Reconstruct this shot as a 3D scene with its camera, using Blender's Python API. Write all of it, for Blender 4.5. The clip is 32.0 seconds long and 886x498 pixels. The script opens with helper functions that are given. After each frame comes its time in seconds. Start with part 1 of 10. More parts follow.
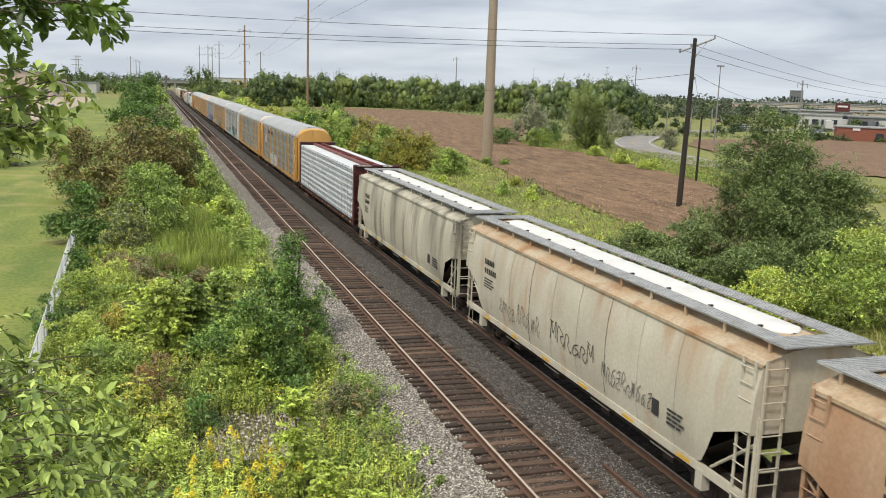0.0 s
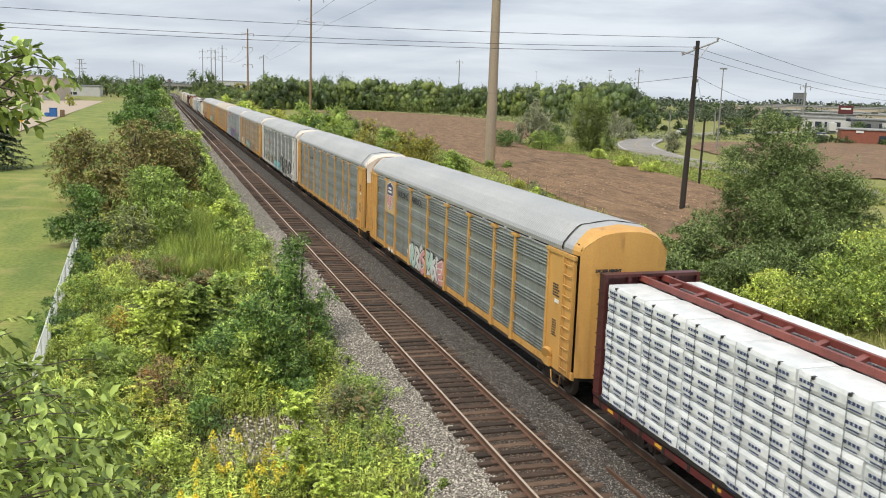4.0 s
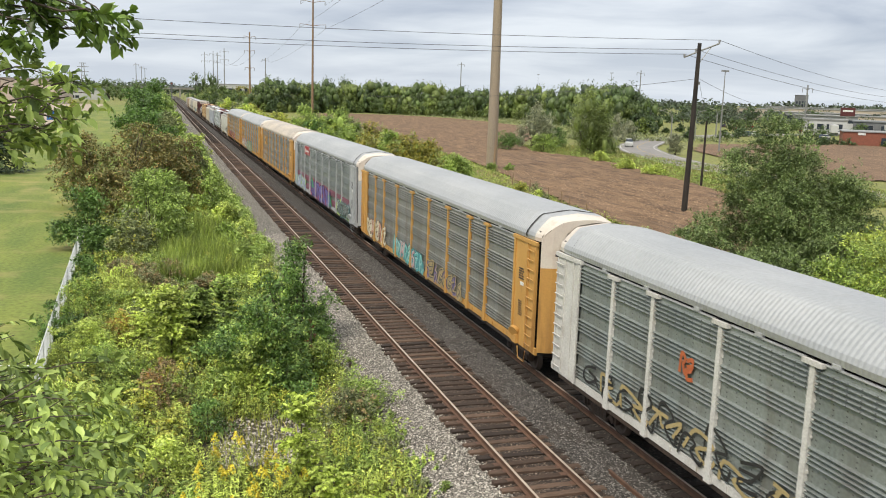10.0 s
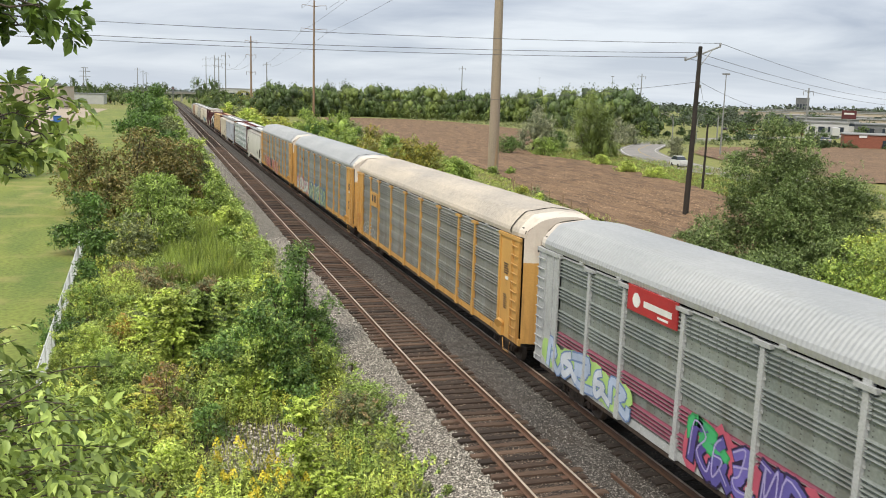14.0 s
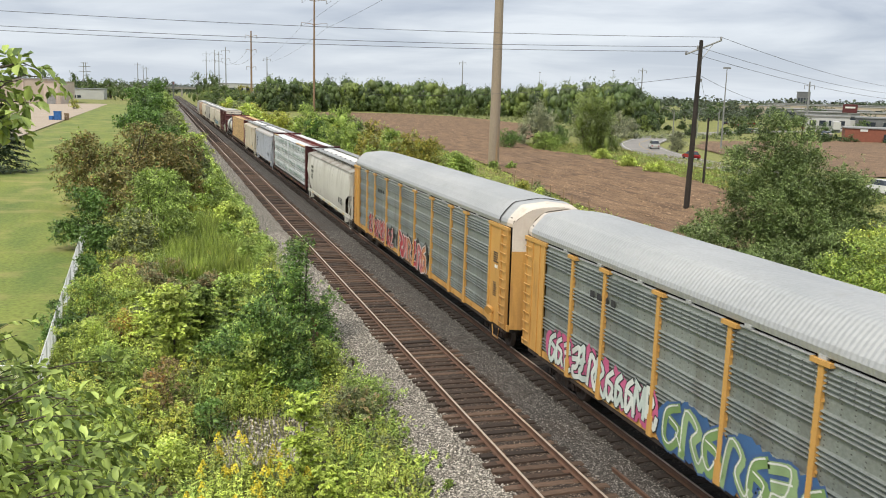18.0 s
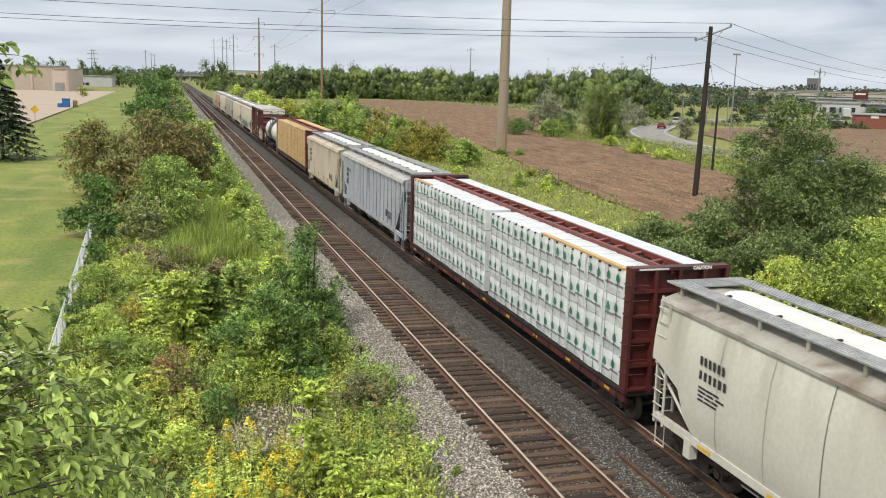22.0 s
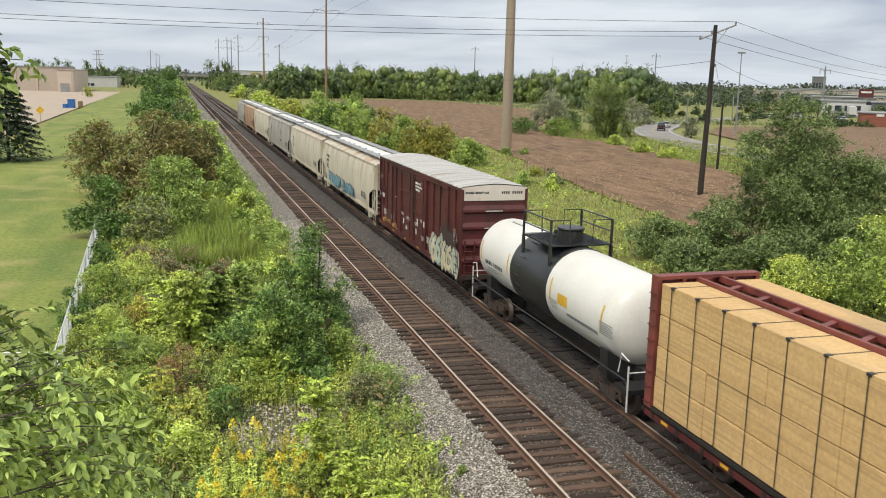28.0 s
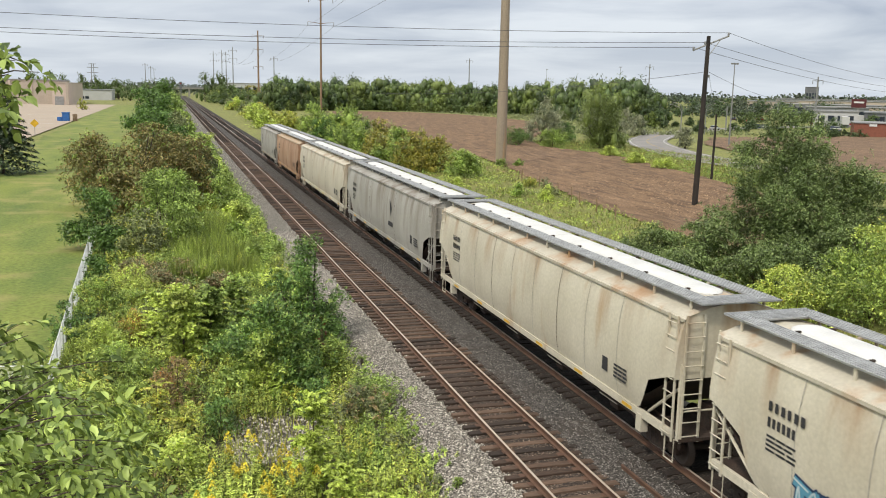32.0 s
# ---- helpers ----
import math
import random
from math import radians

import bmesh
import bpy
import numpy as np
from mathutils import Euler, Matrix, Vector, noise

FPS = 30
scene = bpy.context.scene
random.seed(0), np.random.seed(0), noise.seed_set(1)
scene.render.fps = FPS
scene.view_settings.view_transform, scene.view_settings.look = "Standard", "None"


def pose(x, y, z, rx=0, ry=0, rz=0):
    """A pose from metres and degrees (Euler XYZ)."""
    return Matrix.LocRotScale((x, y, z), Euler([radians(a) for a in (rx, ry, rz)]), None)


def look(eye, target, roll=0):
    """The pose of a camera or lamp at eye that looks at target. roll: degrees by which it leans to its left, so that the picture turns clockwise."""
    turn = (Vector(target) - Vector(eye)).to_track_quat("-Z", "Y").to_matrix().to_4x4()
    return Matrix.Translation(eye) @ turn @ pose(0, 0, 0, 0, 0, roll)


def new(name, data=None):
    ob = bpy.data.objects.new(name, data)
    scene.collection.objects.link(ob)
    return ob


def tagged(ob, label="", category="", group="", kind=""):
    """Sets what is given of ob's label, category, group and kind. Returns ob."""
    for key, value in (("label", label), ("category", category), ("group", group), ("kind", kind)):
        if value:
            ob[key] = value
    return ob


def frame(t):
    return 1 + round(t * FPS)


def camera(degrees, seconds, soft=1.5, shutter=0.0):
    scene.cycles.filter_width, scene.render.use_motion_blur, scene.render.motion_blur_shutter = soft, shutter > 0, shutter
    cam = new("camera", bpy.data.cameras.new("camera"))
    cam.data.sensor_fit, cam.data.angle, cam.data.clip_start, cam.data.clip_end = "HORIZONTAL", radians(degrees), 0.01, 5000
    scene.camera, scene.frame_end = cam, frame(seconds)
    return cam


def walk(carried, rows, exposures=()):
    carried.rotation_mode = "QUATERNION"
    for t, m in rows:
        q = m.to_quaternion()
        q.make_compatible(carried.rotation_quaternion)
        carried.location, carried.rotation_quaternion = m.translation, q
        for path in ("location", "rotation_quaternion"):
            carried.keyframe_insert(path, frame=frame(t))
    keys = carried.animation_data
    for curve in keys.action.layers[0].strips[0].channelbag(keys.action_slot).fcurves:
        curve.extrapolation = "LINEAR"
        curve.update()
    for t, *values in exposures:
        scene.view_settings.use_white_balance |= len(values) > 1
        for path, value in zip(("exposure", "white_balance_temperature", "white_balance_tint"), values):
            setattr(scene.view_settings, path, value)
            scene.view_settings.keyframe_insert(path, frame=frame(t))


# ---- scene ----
# camera: handheld on a road bridge, beside and above the near track
# world: y along the tracks, x to the east of the near track's centre, z = 0 at the rail heads
cam = camera(52.5, 32.0, soft=1.0, shutter=0.08)
EYE = Vector((-9.315, 0.0, 9.568))
# seconds, yaw to the right, pitch down, roll, in degrees
AIM = [
    (0, 17.91, 10.11, 2.00), (0.5, 17.96, 10.09, 1.95), (1, 17.97, 10.10, 1.96), (1.5, 17.97, 10.08, 1.94), (2, 17.90, 9.99, 1.90),
    (2.5, 17.91, 9.98, 1.97), (3, 17.86, 9.98, 2.02), (3.5, 17.75, 9.93, 1.96), (5.5, 17.74, 9.95, 1.83), (6, 17.79, 9.90, 1.81),
    (6.5, 17.81, 9.80, 1.79), (7, 17.78, 9.80, 1.79), (7.5, 17.77, 9.83, 1.78), (8, 17.76, 9.88, 1.81), (8.5, 17.64, 9.90, 1.77),
    (9, 17.46, 9.88, 1.76), (9.5, 17.46, 9.84, 1.79), (10, 17.58, 9.77, 1.83), (10.5, 17.67, 9.68, 1.78), (11, 17.70, 9.62, 1.75),
    (11.5, 17.67, 9.47, 1.63), (12, 17.56, 9.39, 1.65), (12.5, 17.45, 9.46, 1.60), (13, 17.37, 9.55, 1.65), (13.5, 17.44, 9.61, 1.74),
    (14, 17.48, 9.54, 1.69), (14.5, 17.48, 9.52, 1.72), (16.5, 17.56, 9.61, 1.66), (17, 17.70, 9.56, 1.55), (17.5, 17.63, 9.73, 1.60),
    (18, 17.44, 9.88, 1.58), (18.5, 17.46, 9.80, 1.66), (19, 17.54, 9.71, 1.67), (19.5, 17.51, 9.78, 1.56), (20, 17.55, 10.03, 1.48),
    (20.5, 17.44, 10.36, 1.45), (21, 17.20, 10.61, 1.50), (21.5, 17.03, 10.65, 1.52), (22, 16.95, 10.70, 1.52), (22.5, 16.83, 10.94, 1.63),
    (23, 16.69, 11.13, 1.60), (23.5, 16.68, 11.20, 1.64), (24, 16.76, 11.24, 1.67), (24.5, 16.71, 11.21, 1.61), (25, 16.58, 11.19, 1.52),
    (25.5, 16.62, 11.02, 1.49), (27.5, 16.56, 10.98, 1.41), (28, 16.64, 10.74, 1.33), (28.5, 16.71, 10.56, 1.34), (29, 16.67, 10.52, 1.36),
    (29.5, 16.72, 10.46, 1.36), (30, 16.78, 10.38, 1.30), (30.5, 16.88, 10.25, 1.32), (31, 16.94, 10.11, 1.27), (31.5, 16.98, 10.02, 1.19),
    (32, 16.93, 10.01, 1.12),
]


def aim(yaw, pitch, roll):
    y, p = radians(yaw), radians(pitch)
    way = Vector((math.sin(y) * math.cos(p), math.cos(y) * math.cos(p), -math.sin(p)))
    return look(EYE, EYE + way, roll)


walk(cam, [(t, aim(a, b, c)) for t, a, b, c in AIM], [(0, -0.15), (2, -0.20), (3, -0.14), (6, -0.05), (18, -0.06), (21, -0.10), (25, -0.12), (28, -0.15), (30, -0.10), (32, -0.14)])

# ---- world, sun ----
def lay_sky():
    w = bpy.data.worlds.new("overcast_sky")
    scene.world = w
    w.use_nodes = True
    nt = w.node_tree
    N, L = nt.nodes, nt.links
    bg = N["Background"]
    tc = N.new("ShaderNodeTexCoord")
    sky = N.new("ShaderNodeTexSky")
    sky.sky_type, sky.sun_disc = "NISHITA", False
    sky.sun_elevation, sky.sun_rotation = radians(52), radians(215)
    tone = N.new("ShaderNodeVectorMath")
    tone.operation = "SCALE"
    tone.inputs["Scale"].default_value = 0.10
    L.new(sky.outputs[0], tone.inputs[0])
    # flattened cloud layer: the direction projected on a high plane
    sep = N.new("ShaderNodeSeparateXYZ")
    L.new(tc.outputs["Generated"], sep.inputs[0])
    up = N.new("ShaderNodeMath")
    up.operation = "MAXIMUM"
    up.inputs[1].default_value = 0.0
    L.new(sep.outputs[2], up.inputs[0])
    lift = N.new("ShaderNodeMath")
    lift.operation = "ADD"
    lift.inputs[1].default_value = 0.09
    L.new(up.outputs[0], lift.inputs[0])
    flat = N.new("ShaderNodeCombineXYZ")
    for i in (0, 1):
        d = N.new("ShaderNodeMath")
        d.operation = "DIVIDE"
        L.new(sep.outputs[i], d.inputs[0])
        L.new(lift.outputs[0], d.inputs[1])
        L.new(d.outputs[0], flat.inputs[i])
    n1 = N.new("ShaderNodeTexNoise")
    n1.inputs["Scale"].default_value, n1.inputs["Detail"].default_value, n1.inputs["Roughness"].default_value = 0.55, 7, 0.52
    n1.inputs["Distortion"].default_value = 0.4
    L.new(flat.outputs[0], n1.inputs["Vector"])
    ramp = N.new("ShaderNodeValToRGB")
    e = ramp.color_ramp.elements
    e[0].position, e[0].color = 0.36, (0.50, 0.56, 0.68, 1)
    e[1].position, e[1].color = 0.63, (0.92, 0.97, 1.04, 1)
    L.new(n1.outputs[0], ramp.inputs[0])
    # an overcast sky brightens towards the zenith
    grad = N.new("ShaderNodeMapRange")
    grad.inputs["From Min"].default_value, grad.inputs["From Max"].default_value = 0.12, 0.95
    L.new(sep.outputs[2], grad.inputs["Value"])
    high = N.new("ShaderNodeMix")
    high.data_type = "RGBA"
    high.inputs[6].default_value, high.inputs[7].default_value = (1, 1, 1, 1), (2.15, 2.02, 1.72, 1)
    L.new(grad.outputs[0], high.inputs[0])
    mul = N.new("ShaderNodeVectorMath")
    mul.operation = "MULTIPLY"
    low = N.new("ShaderNodeMapRange")
    low.inputs["From Min"].default_value, low.inputs["From Max"].default_value = 0.0, 0.085
    low.inputs["To Min"].default_value, low.inputs["To Max"].default_value = 0.7, 0.0
    L.new(sep.outputs[2], low.inputs["Value"])
    haze = N.new("ShaderNodeMix")
    haze.data_type = "RGBA"
    haze.inputs[7].default_value = (0.80, 0.88, 0.98, 1)
    L.new(low.outputs[0], haze.inputs[0])
    L.new(ramp.outputs[0], haze.inputs[6])
    L.new(haze.outputs[2], mul.inputs[0])
    L.new(high.outputs[2], mul.inputs[1])
    mix = N.new("ShaderNodeMix")
    mix.data_type = "RGBA"
    mix.inputs[0].default_value = 0.86
    L.new(tone.outputs[0], mix.inputs[6])
    L.new(mul.outputs[0], mix.inputs[7])
    L.new(mix.outputs[2], bg.inputs[0])
    bg.inputs[1].default_value = 1.0


lay_sky()
sun = new("sun", bpy.data.lights.new("sun", "SUN"))
sun.data.energy, sun.data.angle, sun.data.color = 3.0, radians(10), (1.0, 0.93, 0.80)
sun.matrix_world = look((-60, -45, 95), (0, 0, 0))
scene.view_settings.exposure = 0.0


# ---- materials ----
def mat(name, color, rough=0.7, metal=0.0, color2=None, scale=2.0, stretch=(1, 1, 1), lo=0.35, hi=0.7, fine=0.12, bump=0.15, bscale=None, stain=None, sscale=0.8, slo=0.55, shi=0.75, sstretch=(1, 1, 1), world_space=False, runs=None, holes=None):
    """A worn surface: two colours mixed by a broad noise, a fine grain, an optional stain and a fine relief."""
    m = bpy.data.materials.new(name)
    m.use_nodes = True
    nt = m.node_tree
    N, L = nt.nodes, nt.links
    b = N["Principled BSDF"]
    b.inputs["Roughness"].default_value, b.inputs["Metallic"].default_value = rough, metal
    tc = N.new("ShaderNodeTexCoord")
    if world_space:
        src = N.new("ShaderNodeNewGeometry").outputs["Position"]
    else:
        src = tc.outputs["Object"]

    def noise_at(s, st, detail=4):
        mp = N.new("ShaderNodeMapping")
        mp.inputs["Scale"].default_value = st
        L.new(src, mp.inputs[0])
        n = N.new("ShaderNodeTexNoise")
        n.inputs["Scale"].default_value, n.inputs["Detail"].default_value = s, detail
        L.new(mp.outputs[0], n.inputs["Vector"])
        return n.outputs[0]

    def ramp_of(x, a, z):
        r = N.new("ShaderNodeMapRange")
        r.inputs["From Min"].default_value, r.inputs["From Max"].default_value = a, z
        L.new(x, r.inputs["Value"])
        return r.outputs[0]

    def mixed(f, a, c):
        k = N.new("ShaderNodeMix")
        k.data_type = "RGBA"
        L.new(f, k.inputs[0])
        for s, v in ((k.inputs[6], a), (k.inputs[7], c)):
            if isinstance(v, tuple):
                s.default_value = (*v, 1)
            else:
                L.new(v, s)
        return k.outputs[2]

    c2 = color2 or tuple(v * 0.72 for v in color)
    col = mixed(ramp_of(noise_at(scale, stretch), lo, hi), color, c2)
    grain = noise_at(scale * 14, (1, 1, 1), 3)
    if fine:
        dark = N.new("ShaderNodeMapRange")
        dark.inputs["From Min"].default_value, dark.inputs["From Max"].default_value = 0.25, 0.75
        dark.inputs["To Min"].default_value, dark.inputs["To Max"].default_value = 1 - fine * 2, 1 + fine
        L.new(grain, dark.inputs["Value"])
        sc = N.new("ShaderNodeVectorMath")
        sc.operation = "SCALE"
        L.new(col, sc.inputs[0])
        L.new(dark.outputs[0], sc.inputs["Scale"])
        col = sc.outputs[0]
    if stain:
        col = mixed(ramp_of(noise_at(sscale, sstretch, 6), slo, shi), col, stain)
    if runs:
        # streaks that start at one height and fade towards another
        tint, z_from, z_to, k_lo, k_hi, wide = runs
        sep = N.new("ShaderNodeSeparateXYZ")
        L.new(src, sep.inputs[0])
        prod = N.new("ShaderNodeMath")
        prod.operation = "MULTIPLY"
        L.new(ramp_of(sep.outputs[2], z_from, z_to), prod.inputs[0])
        L.new(ramp_of(noise_at(wide, (1, 1, 0.07), 7), k_lo, k_hi), prod.inputs[1])
        col = mixed(prod.outputs[0], col, tint)
    if holes:
        # columns of small dark fixing holes: pitch along y, pitch along z, hole size
        def ticks(x, pitch, size):
            k = N.new("ShaderNodeMath")
            k.operation = "PINGPONG"
            k.inputs[1].default_value = pitch / 2
            L.new(x, k.inputs[0])
            t = N.new("ShaderNodeMath")
            t.operation = "LESS_THAN"
            t.inputs[1].default_value = size / 2
            L.new(k.outputs[0], t.inputs[0])
            return t.outputs[0]
        sp = N.new("ShaderNodeSeparateXYZ")
        L.new(src, sp.inputs[0])
        both = N.new("ShaderNodeMath")
        both.operation = "MULTIPLY"
        L.new(ticks(sp.outputs[1], holes[0], holes[2]), both.inputs[0])
        L.new(ticks(sp.outputs[2], holes[1], holes[2]), both.inputs[1])
        col = mixed(both.outputs[0], col, (0.05, 0.05, 0.05))
    L.new(col, b.inputs["Base Color"])
    if bump:
        bp = N.new("ShaderNodeBump")
        bp.inputs["Strength"].default_value, bp.inputs["Distance"].default_value = bump, 0.02
        h = noise_at(bscale, (1, 1, 1), 5) if bscale else grain
        L.new(h, bp.inputs["Height"])
        L.new(bp.outputs[0], b.inputs["Normal"])
    return m


def leaf_mat(name, c1, c2, c3=None, rough=0.5, trans=0.11, drift=0.7, depth=1.06):
    """Leaves: each island takes its own tone between the colours; some light passes through."""
    m = bpy.data.materials.new(name)
    m.use_nodes = True
    nt = m.node_tree
    N, L = nt.nodes, nt.links
    b, out = N["Principled BSDF"], N["Material Output"]
    g = N.new("ShaderNodeNewGeometry")
    r = N.new("ShaderNodeValToRGB")
    e = r.color_ramp.elements
    # lower end sits below c1: extra dark leaves paint in shaded holes
    e[0].position, e[0].color = 0.05, (*((p * 0.55 + q * 0.06) * depth for p, q in zip(c1, c2)), 1)
    e[1].position, e[1].color = 0.92, (*((q * 0.8 + p * 0.2) * depth for p, q in zip(c1, c2)), 1)
    if c3:
        x = e.new(0.985)
        x.color = (*(v * depth for v in c3), 1)
        e[1].position = 0.93
    L.new(g.outputs["Random Per Island"], r.inputs[0])
    n = N.new("ShaderNodeTexNoise")
    n.inputs["Scale"].default_value, n.inputs["Detail"].default_value = drift, 3
    L.new(g.outputs["Position"], n.inputs["Vector"])
    mr = N.new("ShaderNodeMapRange")
    mr.inputs["From Min"].default_value, mr.inputs["From Max"].default_value = 0.3, 0.7
    mr.inputs["To Min"].default_value, mr.inputs["To Max"].default_value = 0.58, 1.42
    L.new(n.outputs[0], mr.inputs["Value"])
    sc = N.new("ShaderNodeVectorMath")
    sc.operation = "SCALE"
    L.new(r.outputs[0], sc.inputs[0])
    L.new(mr.outputs[0], sc.inputs["Scale"])
    L.new(sc.outputs[0], b.inputs["Base Color"])
    b.inputs["Roughness"].default_value = rough
    t = N.new("ShaderNodeBsdfTranslucent")
    L.new(sc.outputs[0], t.inputs[0])
    k = N.new("ShaderNodeMixShader")
    k.inputs[0].default_value = trans
    L.new(b.outputs[0], k.inputs[1])
    L.new(t.outputs[0], k.inputs[2])
    L.new(k.outputs[0], out.inputs[0])
    return m


def island_mat(name, c1, c2, c3, rough=0.9, use_object=False):
    """Loose pieces (stones, ties): a tone of its own for each piece, with a fine grain."""
    m = bpy.data.materials.new(name)
    m.use_nodes = True
    nt = m.node_tree
    N, L = nt.nodes, nt.links
    b = N["Principled BSDF"]
    rnd = N.new("ShaderNodeObjectInfo").outputs["Random"] if use_object else N.new("ShaderNodeNewGeometry").outputs["Random Per Island"]
    r = N.new("ShaderNodeValToRGB")
    e = r.color_ramp.elements
    e[0].position, e[0].color = 0.05, (*c1, 1)
    e[1].position, e[1].color = 0.95, (*c3, 1)
    mid = e.new(0.5)
    mid.color = (*c2, 1)
    L.new(rnd, r.inputs[0])
    tc = N.new("ShaderNodeTexCoord")
    mp = N.new("ShaderNodeMapping")
    mp.inputs["Scale"].default_value = (1.2, 9, 9) if use_object else (6, 6, 6)
    L.new(tc.outputs["Object"], mp.inputs[0])
    n = N.new("ShaderNodeTexNoise")
    n.inputs["Scale"].default_value, n.inputs["Detail"].default_value = 2.5, 6
    L.new(mp.outputs[0], n.inputs["Vector"])
    mr = N.new("ShaderNodeMapRange")
    mr.inputs["From Min"].default_value, mr.inputs["From Max"].default_value = 0.3, 0.7
    mr.inputs["To Min"].default_value, mr.inputs["To Max"].default_value = 0.55, 1.3
    L.new(n.outputs[0], mr.inputs["Value"])
    sc = N.new("ShaderNodeVectorMath")
    sc.operation = "SCALE"
    L.new(r.outputs[0], sc.inputs[0])
    L.new(mr.outputs[0], sc.inputs["Scale"])
    L.new(sc.outputs[0], b.inputs["Base Color"])
    b.inputs["Roughness"].default_value = rough
    bp = N.new("ShaderNodeBump")
    bp.inputs["Strength"].default_value, bp.inputs["Distance"].default_value = 0.4, 0.02
    L.new(n.outputs[0], bp.inputs["Height"])
    L.new(bp.outputs[0], b.inputs["Normal"])
    return m


# paints and metals of the train
YELLOW = mat("weathered_yellow_paint", (0.575, 0.325, 0.095), 0.5, color2=(0.50, 0.27, 0.075), fine=0.05, scale=1.2, stretch=(1, 1, 0.3), stain=(0.16, 0.075, 0.03), sscale=2.2, sstretch=(1, 1, 0.18), slo=0.60, shi=0.82, runs=((0.24, 0.12, 0.05), 3.4, 0.7, 0.52, 0.74, 2.6))
ZINC = mat("galvanised_panel", (0.27, 0.295, 0.28), 0.5, 0.25, color2=(0.205, 0.23, 0.22), scale=1.0, stretch=(1, 1, 0.35), stain=(0.16, 0.15, 0.12), sscale=1.6, sstretch=(1, 1.5, 0.2), slo=0.58, shi=0.85, bump=0.1, holes=(0.36, 0.105, 0.03), runs=((0.13, 0.125, 0.11), 4.9, 1.4, 0.46, 0.70, 1.8))
ZINC_WARM = mat("weathered_galvanised_panel", (0.27, 0.275, 0.255), 0.55, 0.2, color2=(0.20, 0.205, 0.19), scale=1.0, stretch=(1, 1, 0.35), stain=(0.15, 0.115, 0.08), sscale=1.6, sstretch=(1, 1.5, 0.2), slo=0.55, shi=0.85, bump=0.1, holes=(0.36, 0.105, 0.03), runs=((0.14, 0.115, 0.085), 4.9, 1.4, 0.44, 0.70, 1.8))
ROOFZINC = mat("galvanised_roof", (0.47, 0.475, 0.48), 0.45, 0.45, color2=(0.40, 0.41, 0.42), scale=0.7, stretch=(1, 0.4, 1), stain=(0.36, 0.355, 0.34), sscale=1.5, slo=0.6, shi=0.9, bump=0.03, fine=0.05)
ROOFBOX = mat("dirty_panelled_roof", (0.47, 0.465, 0.455), 0.6, 0.05, color2=(0.36, 0.35, 0.335), scale=0.9, stretch=(0.35, 1.6, 1), stain=(0.24, 0.20, 0.16), sscale=1.1, sstretch=(0.3, 2, 1), slo=0.55, shi=0.85, bump=0.05, fine=0.10)
ROOFTAN = mat("dusty_roof", (0.55, 0.48, 0.40), 0.6, 0.1, color2=(0.40, 0.36, 0.32), scale=0.7, stretch=(1, 0.4, 1), stain=(0.33, 0.29, 0.25), sscale=1.5, slo=0.6, shi=0.8, bump=0.05)
CREAM = mat("cream_white_paint", (0.66, 0.60, 0.53), 0.55, fine=0.04, color2=(0.58, 0.50, 0.44), scale=1.3, stain=(0.35, 0.25, 0.18), sscale=2.0, sstretch=(1, 1, 0.25), slo=0.62, shi=0.85)
WHITEP = mat("white_post_paint", (0.62, 0.61, 0.58), 0.5, color2=(0.52, 0.50, 0.47), scale=1.5, stain=(0.28, 0.21, 0.15), sscale=2.5, sstretch=(1, 1, 0.2), slo=0.6, shi=0.85)
SILVER = mat("silver_grey_paint", (0.46, 0.47, 0.48), 0.5, 0.1, color2=(0.38, 0.39, 0.40), scale=1.4, stain=(0.22, 0.18, 0.15), sscale=2.2, sstretch=(1, 1, 0.2), slo=0.62, shi=0.85)
MAGENTA = mat("faded_maroon_stripe", (0.25, 0.062, 0.105), 0.55, color2=(0.19, 0.055, 0.085), scale=1.5)
BLACK = mat("black_grime", (0.013, 0.012, 0.011), 0.8, color2=(0.032, 0.025, 0.02), scale=2.0, fine=0.3, bump=0.3)
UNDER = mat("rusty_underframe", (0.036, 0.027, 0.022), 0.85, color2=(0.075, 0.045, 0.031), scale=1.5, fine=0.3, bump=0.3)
STEELW = mat("worn_wheel_steel", (0.10, 0.075, 0.06), 0.6, 0.4, scale=3)
BEIGE = mat("weathered_beige_paint", (0.60, 0.555, 0.45), 0.5, color2=(0.50, 0.455, 0.36), scale=0.8, stretch=(1, 1, 0.35), stain=(0.38, 0.23, 0.10), sscale=1.1, sstretch=(1, 1, 0.22), slo=0.62, shi=0.82, fine=0.06, runs=((0.30, 0.17, 0.08), 2.6, 4.4, 0.50, 0.70, 1.3))
BEIGE_RUST = mat("rust_streaked_beige_paint", (0.56, 0.52, 0.43), 0.5, color2=(0.45, 0.41, 0.33), scale=0.8, stretch=(1, 1, 0.35), stain=(0.36, 0.17, 0.055), sscale=1.3, sstretch=(1, 1, 0.2), slo=0.58, shi=0.82, fine=0.06, runs=((0.36, 0.18, 0.07), 2.5, 4.4, 0.52, 0.72, 0.8))
BEIGE_DIRT = mat("soot_streaked_beige_paint", (0.53, 0.50, 0.40), 0.55, color2=(0.40, 0.37, 0.29), scale=0.7, stretch=(1, 1, 0.3), stain=(0.10, 0.092, 0.075), sscale=0.9, sstretch=(1, 1, 0.13), slo=0.54, shi=0.75, fine=0.06, runs=((0.08, 0.073, 0.06), 2.0, 3.9, 0.50, 0.70, 0.6))
